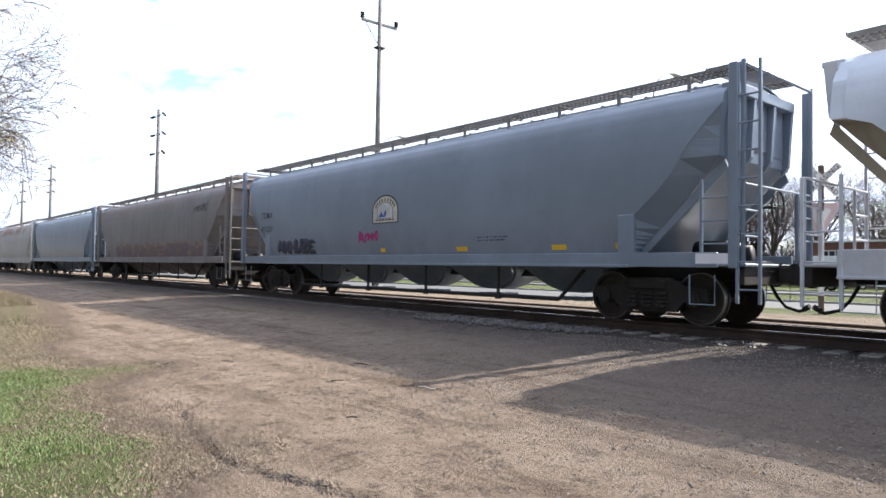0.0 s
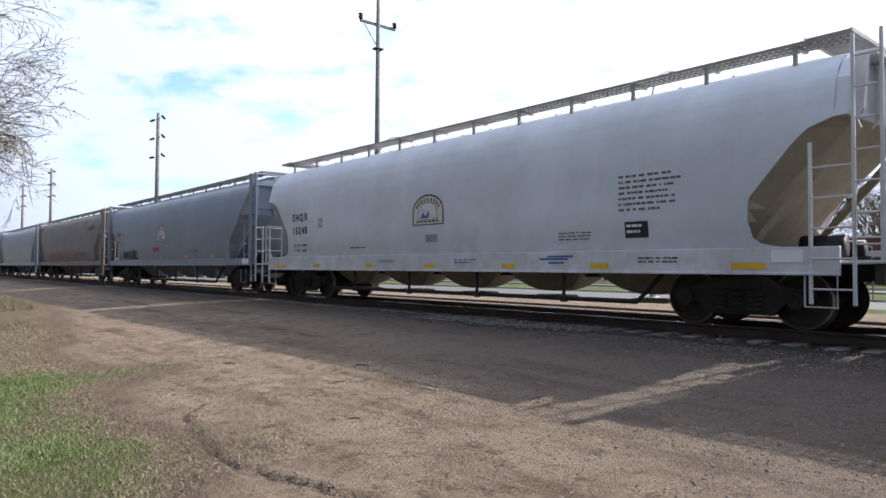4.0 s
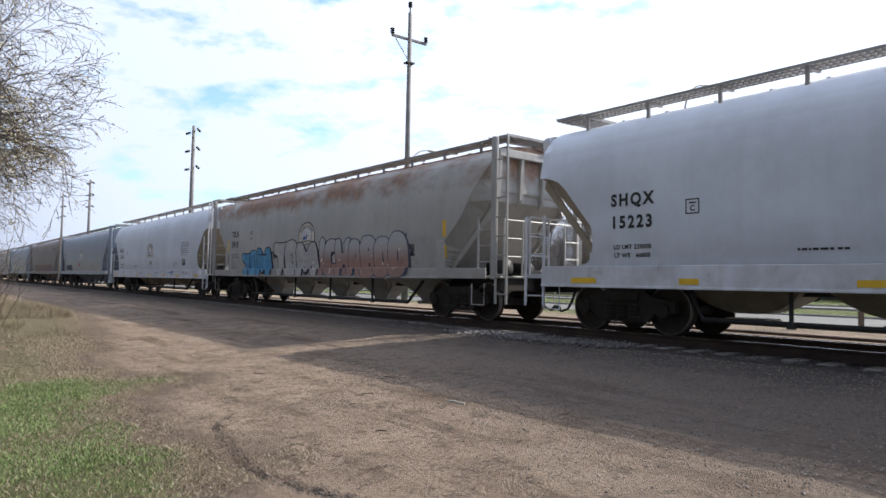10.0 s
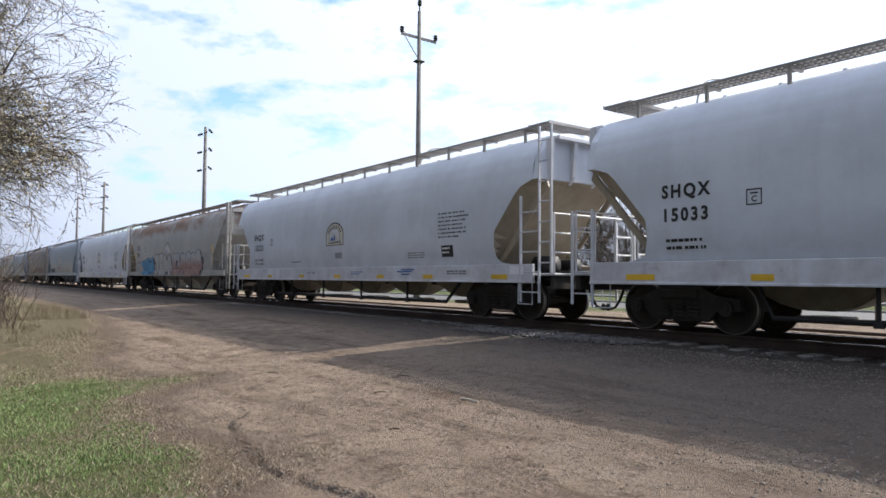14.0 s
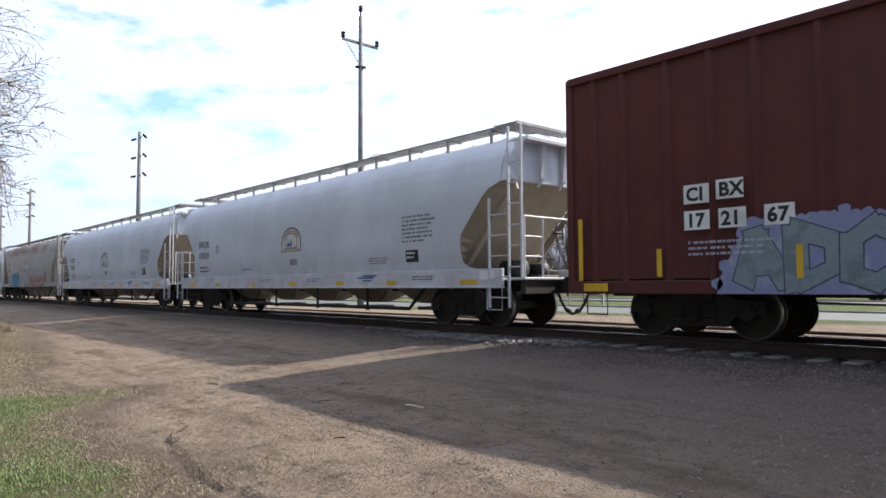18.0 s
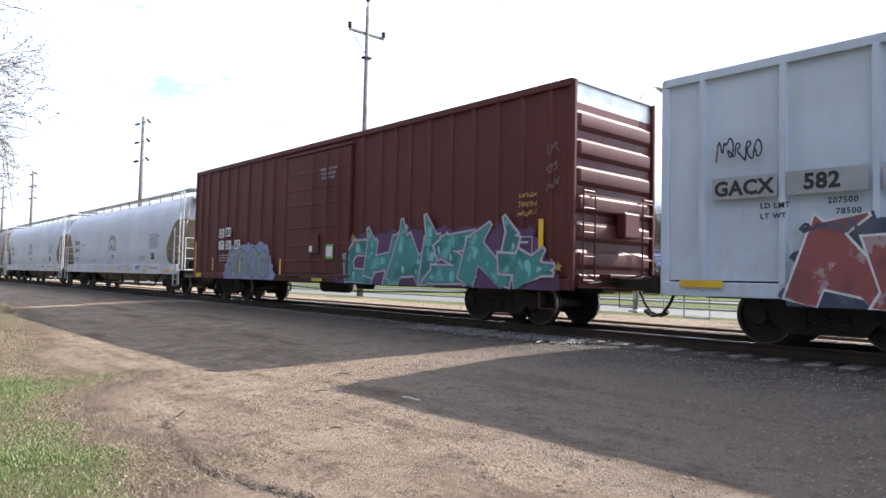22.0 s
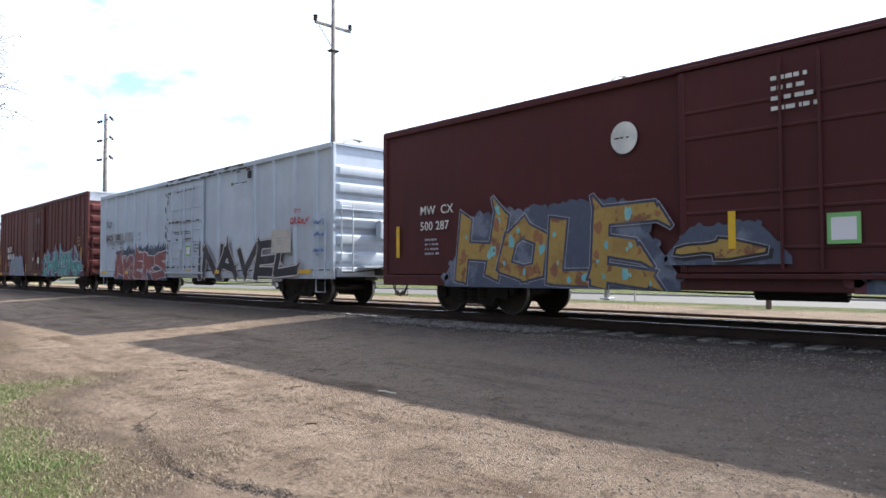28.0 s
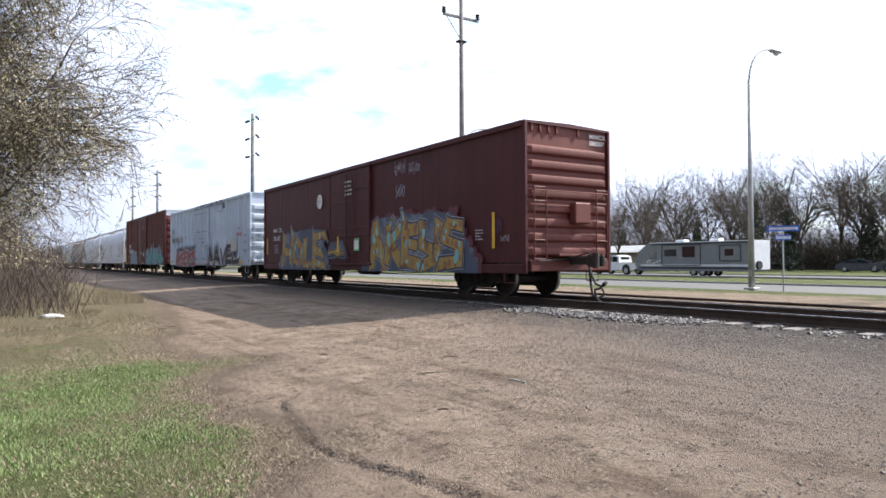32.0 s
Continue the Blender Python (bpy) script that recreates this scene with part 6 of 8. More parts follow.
for x, z0, z1 in ((-1.47, 0.95, 4.0), (1.42, 1.0, 1.4), (-1.30, 1.0, 3.9), (3.6, 3.55, 3.65)):
    z = z0
    while z < z1:
        h = rng.uniform(0.08, 0.3)
        patch(bm, x - rng.uniform(0.01, 0.07), x + rng.uniform(0.01, 0.07), z, min(z + h, z1), flat_side(1.705))
        z += h + rng.uniform(0.02, 0.5)
for z, x0, x1 in ((4.02, -1.5, 4.6), (3.70, -1.2, 1.2), (2.64, -1.2, 1.3), (2.02, -1.3, 0.9), (1.06, -1.4, 1.4), (3.60, 3.65, 4.8), (3.95, 3.9, 4.75)):
    x = x0
    while x < x1:
        w = rng.uniform(0.1, 0.6)
        patch(bm, x, min(x + w, x1), z - rng.uniform(0.008, 0.03), z + rng.uniform(0.008, 0.045), flat_side(1.705))
        x += w + rng.uniform(0.02, 0.35)
x = -1.5
while x < 4.15:
    w = rng.uniform(0.15, 0.7)
    patch(bm, x, x + w, 4.21 - rng.uniform(0.03, 0.10), 4.205, flat_side(1.636))
    x += w * 0.97
tagged(part("bare_rusted_edge", bm, spray("bare_rust_black", (0.03, 0.024, 0.022), (0.08, 0.05, 0.04)), CB, "black rusted edges where paint has gone"), kind="stuff")
d2 = part("access_door", box(B(), 3.66, 4.80, -1.66, -1.57, 0.95, 3.58, 0.01), M_BOXW, CB)
part("latch", box(B(), 4.55, 4.72, -1.70, -1.64, 3.70, 3.92, 0.01), M_IRON, CB)
rng = random.Random(4)
bm = B()
for gx0, gx1, zt in ((-6.2, -1.7, 1.70),):
    for k in range(20):
        x = gx0 + (gx1 - gx0) * k / 19
        h = rng.uniform(0.10, 0.34)
        q = ((x - 0.14, zt - 0.08), (x + 0.17, zt - 0.10), (x + 0.20, zt + 0.3 * h), (x + rng.uniform(0.12, 0.34), zt + h), (x, zt + 0.35 * h))
        bm.faces.new([bm.verts.new((px, -1.6575 - 0.0001 * k, pz)) for px, pz in q])
tagged(part("graffiti_crest", bm, S_NAVY, CB), kind="stuff")
ladder(CB, pose(8.06, -1.64, 0.75), 1.7, 0.5, 0.42, "side_ladder", M_BOXW)

SX, SXD = flat_side(1.606), flat_side(1.70)
for text, x, z in (("MW  CX", -7.75, 2.12), ("500 287", -7.75, 1.78)):
    stencil(CX, text, x, z, 0.26, M_STENW, SX, "car_number", 0.004)
bars(CX, -7.6, -7.1, 1.2, 1.6, 4, S_PALE, SX, 71)
bm = B()
bm.faces.new([bm.verts.new((-2.7 + 0.25 * math.cos(a), -1.612, 3.1 + 0.27 * math.sin(a))) for a in (2 * math.pi * i / 24 for i in range(24))])
part("white_disc", bm, M_STENW, CX, "white painted disc with a line of small print")
bars(CX, -2.88, -2.5, 3.06, 3.12, 1, M_BLACK, flat_side(1.609), 72)
bars(CX, -0.32, 0.30, 3.05, 3.62, 4, M_STENW, SXD, 73)
for k in range(2):
    scrawl(CX, 3.0, 3.7, 3.4, 3.95, S_PALE, SX, 3 + k, 2 + k, 0.013)
    scrawl(CX, 3.85, 4.55, 3.35, 3.8, S_PALE, SX, 5 + k, 2 + k, 0.013)
    scrawl(CX, 3.05, 3.65, 2.7, 3.25, S_PALE, SX, 8 + k, 2 + k, 0.013)
for x, z0, z1 in ((7.82, 1.18, 2.05), (-8.55, 1.2, 1.9), (-0.95, 1.2, 1.75)):
    plate(CX, "yellow_stripe", x, x + 0.11, z0, z1, M_YEL, SXD if abs(x) < 1 else SX, 0.012)
plate(CX, "green_card_holder", 0.36, 0.76, 1.23, 1.64, S_GREENTAG, SXD)
plate(CX, "paper_card", 0.41, 0.71, 1.28, 1.58, S_PAPER, SXD, 0.008)
bars(CX, 7.12, 7.5, 1.36, 1.66, 4, S_PALE, SX, 74)
scrawl(CX, 8.12, 8.5, 1.3, 1.52, S_PALE, SX, 9, 3, 0.012)
scrawl(CX, 8.0, 8.2, 1.45, 2.0, S_PURPLE, SX, 19, 2, 0.02)
for car_text, z in (("MWCX", 3.86), ("500287", 3.70)):
    me = letter_mesh(car_text, 0.17, M_STENW, 0.003)
    o = part("car_number", me, None, CX)
    o.matrix_basis = pose(8.975, 0.85, z, 90, 0, 90)
for y in (-1.3, -1.0, -0.7, -0.4, 0.4):
    part("roof_bracket", box(B(), 8.95, 9.0, y - 0.03, y + 0.03, 3.88, 4.06), M_ENDRED, CX)
part("end_hose", tube(B(), [(9.5, 0.2, 0.62), (9.56, 0.18, 0.30), (9.66, 0.12, 0.06), (9.82, 0.14, 0.0), (9.92, 0.26, 0.10), (9.80, 0.30, 0.24), (9.66, 0.2, 0.20), (9.80, 0.08, 0.02), (10.15, -0.05, -0.13)], 0.03, 8), M_RUBBER, CX, "looped black air hose hanging to the ground")


def narrow(cars, k=0.8625):
    """Brings the cars, drawn on a 3.2 m width, to their true width."""
    done = set()
    for car in cars:
        for o in car.children_recursive:
            o.location.y *= k
            if o.data and o.data.name not in done:
                done.add(o.data.name)
                o.data.transform(Matrix.Diagonal((1, k, 1, 1)))


narrow([c for c, s in TRAIN])


# ---- poles, lamps, signs ----
POLE_Y = 24.0


def base_z(y):
    return 0.27 if y > 14 else 0.36


def sheds(a, b, n, r):
    """A ribbed insulator from a to b in one skin."""
    a, b = Vector(a), Vector(b)
    q = (b - a).to_track_quat("Z", "Y")
    rings = []
    for j in range(2 * n + 1):
        rr = r if j % 2 else r * 0.6
        c = a + (b - a) * (j / (2 * n))
        rings.append([tuple(c + q @ Vector((rr * math.cos(t), rr * math.sin(t), 0))) for t in (2 * math.pi * i / 10 for i in range(10))])
    return loft(B(), rings, True, True)


def tri_pole(x, lab):
    p = thing("utility_pole", lab, "utility pole", "poles beside the road", at=pose(x, POLE_Y, base_z(20), 0, 0, 90))
    part("shaft", rod(B(), (0, 0, -0.4), (0, 0, 17.98), 0.21, 14, 0.12), M_POLE, p, smooth=0.7)
    part("cap_rod", rod(B(), (0, 0, 17.98), (0, 0, 18.48), 0.05, 8), M_IRON, p)
    part("crossarm", box(B(), -1.35, 1.30, -0.06, 0.06, 16.20, 16.36, 0.015), M_POLE, p)
    part("brace", tube(B(), [(-1.0, 0.08, 16.18), (0, 0.22, 15.13)], 0.03), M_STEELP, p)
    part("collar", box(B(), -0.30, 0.30, -0.22, 0.22, 14.73, 14.83, 0.02), M_IRON, p)
    for q in ((-1.3, 0, 16.36), (1.25, 0, 16.36), (0, 0, 18.33)):
        part("insulator", sheds(q, (q[0], q[1], q[2] + 0.36), 3, 0.15), M_IRON, p)
    return p


def post_pole(x, height, lab):
    """A steel pole with stand-off insulators in three tiers."""
    p = thing("utility_pole", lab, "utility pole", "poles beside the road", at=pose(x, POLE_Y, base_z(20)))
    part("shaft", rod(B(), (0, 0, -0.4), (0, 0, height), 0.30, 14, 0.16), M_POLE, p, smooth=0.7)
    for k in range(3):
        z = height - 0.7 - 2.05 * k
        for s in (-1, 1):
            part("bracket", rod(B(), (s * 0.2, 0, z), (s * 0.55, 0, z + 0.08), 0.05, 8), M_IRON, p)
            a = (s * 0.5, s * 0.55, z + 0.05) if s > 0 else (-1.2, 0, z + 0.12)
            b = (s * 1.2, 0, z + 0.2) if s > 0 else (-2.6, 0, z + 0.2)
            part("insulator", sheds(a, b, 5, 0.13), M_IRON, p)
    return p


tri_pole(-34.4, "tall grey utility pole with a single crossarm")
post_pole(-75.7, 17.9, "tall steel power pole with stand-off insulators")
post_pole(-130.3, 17.8, "distant steel power pole with stand-off insulators")
post_pole(-157.0, 17.8, "distant steel power pole behind bare branches")


def street_lamp(x, y):
    p = thing("street_lamp", "grey steel street lamp with a curved arm", "street lamp", "street lamps along the road", at=pose(x, y, 0.27))
    part("pole", rod(B(), (0, 0, -0.1), (0, 0, 8.4), 0.125, 14, 0.07), M_STEELP, p, smooth=0.7)
    part("base_plate", box(B(), -0.22, 0.22, -0.22, 0.22, -0.02, 0.06, 0.01), M_STEELP, p)
    part("hand_hole", box(B(), -0.06, 0.06, -0.14, -0.10, 0.5, 0.75, 0.01), M_STEELP, p)
    pts = [(0.35 * (1 - math.cos(a)) * 1.6, 1.5 * (1 - math.cos(a)), 8.3 + 1.55 * math.sin(a)) for a in (math.pi / 2 * i / 10 for i in range(11))]
    pts = [(0, q[1], q[2]) for q in pts]
    part("arm", tube(B(), pts, 0.045, 8), M_STEELP, p)
    head = B()
    loft(head, [[(w * math.cos(a), yy, 9.85 + h * math.sin(a)) for a in (2 * math.pi * i / 12 for i in range(12))] for yy, w, h in ((1.45, 0.04, 0.04), (1.6, 0.12, 0.07), (1.95, 0.17, 0.09), (2.2, 0.12, 0.06), (2.28, 0.02, 0.02))], True, True)
    part("lamp_head", head, M_STEELP, p, smooth=0.8)
    part("lens", rod(B(), (0, 1.95, 9.80), (0, 1.95, 9.70), 0.13, 12, 0.08), plain("lamp_lens", (0.5, 0.5, 0.48), 0.2, bump=0), p)
    return p


street_lamp(-15.95, 25.2)
street_lamp(-35.9, 25.2)

M_SIGNW = plain("sign_white_sheet", (0.62, 0.61, 0.58), 0.45, 0, 0.15, bump=0)
M_SIGNPOST = plain("sign_post_white_wood", (0.55, 0.53, 0.50), 0.8, 0, 0.25)
M_SIGNBACK = plain("creosote_foot", (0.10, 0.07, 0.05), 0.9)
M_YIELD = plain("yield_red_faded", (0.52, 0.40, 0.39), 0.5, 0, 0.2, bump=0)
M_BLUE = plain("street_sign_blue", (0.035, 0.10, 0.42), 0.4, 0, 0.15, bump=0)


def crossbuck():
    p = thing("crossbuck_sign", "white railroad crossing crossbuck on a wooden post", "railway sign", at=pose(-8.0, 21.6, 0.27, 0, 0, 36))
    part("post", box(B(), -0.065, 0.065, -0.065, 0.065, 0.55, 4.4, 0.012), M_SIGNPOST, p)
    part("post_foot", box(B(), -0.068, 0.068, -0.068, 0.068, -0.3, 0.55, 0.012), M_SIGNBACK, p, "dark creosoted foot of the post")
    part("post_top", box(B(), -0.068, 0.068, -0.068, 0.068, 3.05, 4.42, 0.012), M_SIGNBACK, p, "dark top of the post")
    for k, (turn, text) in enumerate(((45, "CROSSING"), (-45, "RAIL   ROAD"))):
        y = -0.115 - 0.03 * (1 - k)
        b = part("blade", box(B(), -0.64, 0.64, -0.008, 0.008, -0.10, 0.10, 0.004), M_SIGNW, p)
        b.matrix_basis = pose(0, y, 3.98, 0, -turn, 0)
        me = letter_mesh(text, 0.21 if k == 0 else 0.20, M_BLACK, 0.004, 1.1)
        xs = [v.co.x for v in me.vertices]
        w = max(xs) - min(xs)
        for v in me.vertices:
            v.co.x = (v.co.x - (max(xs) + min(xs)) / 2) * 1.16 / w
        t = part("lettering", me, None, b)
        t.matrix_basis = pose(0, -0.011, -0.07, 90, 0, 0)
    bm = B()
    def tri(r, y0, y1, mat):
        pts = []
        for c in (90 + 60, 90 - 60, -90):
            for d in (40, 0, -40):
                a = math.radians(c + d)
                cx, cz = 0.8 * r * math.cos(math.radians(c)), 0.8 * r * math.sin(math.radians(c))
                pts.append((cx + 0.2 * r * math.cos(a), cz + 0.2 * r * math.sin(a) + 2.95))
        prism(bm, pts, y0, y1, "y", mat)
    tri(0.62, 0.12, 0.13, 0)
    tri(0.34, 0.112, 0.1195, 1)
    part("yield_sign", bm, [M_YIELD, M_SIGNW], p, "faded red and white triangular yield sign")
    part("second_post", rod(B(), (0.02, 0.16, -0.3), (0.02, 0.16, 3.4), 0.03, 8), M_STEELP, p)


crossbuck()


def street_sign(x, y, h, k):
    p = thing("street_name_sign", "two blue street name blades on a thin post", "street sign", "street name signs", at=pose(x, y, ground_z(x, y), 0, 0, 40))
    part("post", rod(B(), (0, 0, -0.2), (0, 0, h), 0.032, 8), M_STEELP, p)
    for z, w, hh, tilt in ((h, 1.15 * k, 0.22, 0), (h - 0.34, 0.6 * k, 0.2, 15)):
        b = part("blade", box(B(), -w / 2, w / 2, -0.006, 0.006, -hh / 2, hh / 2, 0.003), M_BLUE, p)
        b.matrix_basis = pose(0, -0.04, z, 0, 0, tilt)
        bm = B()
        x0 = -w * 0.42
        rng = random.Random(int(w * 100))
        while x0 < w * 0.40:
            ww = rng.uniform(0.04, 0.09)
            box(bm, x0, x0 + ww, -0.009, -0.006, -0.05, 0.05)
            x0 += ww + 0.03
        part("small_print", bm, M_SIGNW, b)


street_sign(-14.52, 25.0, 2.35, 1.0)
street_sign(-41.6, 59.0, 2.3, 1.2)

# ---- road vehicles ----
M_CARW = plain("vehicle_white_paint", (0.66, 0.67, 0.68), 0.25, 0, 0.08, bump=0)
M_CARD = plain("vehicle_dark_paint", (0.018, 0.020, 0.028), 0.2, 0.1, 0.2, bump=0)
M_CARG = plain("vehicle_grey_paint", (0.06, 0.065, 0.075), 0.25, 0.2, 0.2, bump=0)
M_GLASS = plain("vehicle_glass", (0.02, 0.024, 0.028), 0.08, 0, 0.2, bump=0)
M_TYRE = plain("tyre_rubber", (0.018, 0.018, 0.019), 0.85)
M_RIM = plain("alloy_rim", (0.40, 0.40, 0.41), 0.35, 0.7)
M_RVG = plain("trailer_grey_siding", (0.21, 0.215, 0.23), 0.5, 0, 0.12, bump=0)
M_RVD = plain("trailer_dark_trim", (0.035, 0.04, 0.055), 0.5, 0, 0.15, bump=0)
M_TAIL = plain("tail_lamp_red", (0.40, 0.02, 0.02), 0.3, bump=0)


def road_wheel(v, x, y, r=0.36, w=0.24):
    wh = part("wheel", rod(B(), (0, -w / 2, 0), (0, w / 2, 0), r, 20), M_TYRE, v, smooth=0.6)
    wh.location = (x, y, r)
    part("rim", rod(B(), (0, -w / 2 - 0.012, 0), (0, w / 2 + 0.012, 0), r * 0.62, 12, r * 0.62), M_RIM, wh)
    return wh


def swept_body(profile, half, crown=0.12):
    """A car body: a side outline (x, z) carried across the width, drawn in towards its top."""
    bm = B()
    ring = []
    zs = [z for _, z in profile]
    lo, hi = min(zs), max(zs)
    for k in (-1, -0.92, 0.92, 1):
        ring.append([(x, k * half * (1 - crown * max(0, (z - lo - 0.45 * (hi - lo)) / (hi - lo))), z if abs(k) < 1 else z + 0.0) for x, z in profile])
    loft(bm, ring, True, True)
    bmesh.ops.recalc_face_normals(bm, faces=bm.faces)
    return bm


def sedan(name, label, at, paint, facing=1, group=""):
    v = thing(name, label, "car", group, at=at)
    low = [(-2.28, 0.32), (-2.32, 0.62), (-2.25, 0.88), (-1.5, 0.97), (-0.4, 0.98), (0.9, 0.95), (1.6, 0.88), (2.15, 0.74), (2.30, 0.55), (2.28, 0.30), (1.8, 0.24), (-1.8, 0.24)]
    cab = [(-1.95, 0.93), (-1.45, 1.18), (-0.85, 1.40), (-0.1, 1.46), (0.45, 1.40), (1.35, 0.93)]
    part("body", swept_body([(x * facing, z) for x, z in low], 0.9, 0.06), paint, v, smooth=0.5)
    part("cabin", swept_body([(x * facing, z) for x, z in cab], 0.80, 0.25), paint, v, smooth=0.5)
    for s in (-1, 1):
        for q in ([(-1.55, 0.98), (-1.25, 1.20), (-0.82, 1.34), (-0.30, 1.38), (-0.30, 0.98)], [(-0.22, 0.98), (-0.22, 1.38), (0.38, 1.33), (1.05, 0.98)]):
            bm = B()
            y = lambda z: s * (0.80 * (1 - 0.25 * max(0, (z - 0.93 - 0.45 * 0.53) / 0.53)) + 0.012)
            vs = [bm.verts.new((x * facing, y(z), z)) for x, z in q]
            bm.faces.new(vs)
            bmesh.ops.solidify(bm, geom=bm.faces[:], thickness=0.008)
            part("side_window", bm, M_GLASS, v)
        part("head_lamp", box(B(), min(2.0 * facing, 2.26 * facing), max(2.0 * facing, 2.26 * facing), s * 0.62 - 0.18, s * 0.62 + 0.18, 0.60, 0.72, 0.02), M_RIM, v)
        part("tail_lamp", box(B(), min(-2.30 * facing, -2.15 * facing), max(-2.30 * facing, -2.15 * facing), s * 0.66 - 0.16, s * 0.66 + 0.16, 0.70, 0.84, 0.02), M_TAIL, v)
    bm = prism(B(), [(0.52 * facing, 1.385), (1.30 * facing, 0.985), (1.32 * facing, 0.965), (0.55 * facing, 1.36)], -0.58, 0.58)
    o = part("windscreen", bm, M_GLASS, v)
    o.location = (0.012 * facing, 0, 0.016)
    for x in (-1.4, 1.42):
        for s in (-1, 1):
            road_wheel(v, x * facing, s * 0.80, 0.33, 0.22)
    return v


def pickup(at, paint, label, facing=1, group=""):
    v = thing("pickup_truck", label, "pickup truck", group, at=at)
    f = facing
    part("body", swept_body([(x * f, z) for x, z in ((-2.9, 0.55), (-2.9, 1.15), (-0.6, 1.18), (1.2, 1.18), (2.6, 1.10), (2.9, 0.95), (2.95, 0.5), (2.2, 0.42), (-2.2, 0.42))], 0.98, 0.04), paint, v, smooth=0.5)
    part("cab", swept_body([(x * f, z) for x, z in ((-0.85, 1.15), (-0.75, 1.80), (-0.3, 1.92), (0.75, 1.90), (1.55, 1.15))], 0.92, 0.2), paint, v, smooth=0.5)
    # black slab on the closed body gives the shade inside an open bed
    part("bed_cavity", box(B(), min(-2.8 * f, -0.95 * f), max(-2.8 * f, -0.95 * f), -0.8, 0.8, 1.10, 1.19), M_TYRE, v)
    for s in (-1, 1):
        for q in ([(-0.62, 1.25), (-0.58, 1.74), (0.05, 1.78), (0.05, 1.25)], [(0.13, 1.25), (0.13, 1.78), (0.66, 1.76), (1.25, 1.25)]):
            bm = B()
            y = lambda z: s * (0.92 * (1 - 0.2 * max(0, (z - 1.15 - 0.45 * 0.77) / 0.77)) + 0.012)
            bm.faces.new([bm.verts.new((x * f, y(z), z)) for x, z in q])
            bmesh.ops.solidify(bm, geom=bm.faces[:], thickness=0.008)
            part("side_window", bm, M_GLASS, v)
        part("tail_lamp", box(B(), min(-2.92 * f, -2.8 * f), max(-2.92 * f, -2.8 * f), s * 0.88 - 0.08, s * 0.88 + 0.08, 0.85, 1.12, 0.01), M_TAIL, v)
        # black discs on the flanks paint the shade of the wheel wells
        part("wheel_arch", rod(B(), (-1.75 * f, s * 0.96, 0.52), (-1.75 * f, s * 0.985, 0.52), 0.50, 18), M_TYRE, v)
        part("wheel_arch", rod(B(), (1.85 * f, s * 0.96, 0.52), (1.85 * f, s * 0.985, 0.52), 0.50, 18), M_TYRE, v)
    part("rear_window", box(B(), min(-0.80 * f, -0.78 * f) - 0.02, max(-0.80 * f, -0.78 * f), -0.6, 0.6, 1.35, 1.72), M_GLASS, v)
    part("bumper", box(B(), min(-3.05 * f, -2.9 * f), max(-3.05 * f, -2.9 * f), -0.95, 0.95, 0.5, 0.68, 0.02), M_RIM, v)
    for x in (-1.75, 1.85):
        for s in (-1, 1):
            road_wheel(v, x * f, s * 0.87, 0.40, 0.26)
    return v


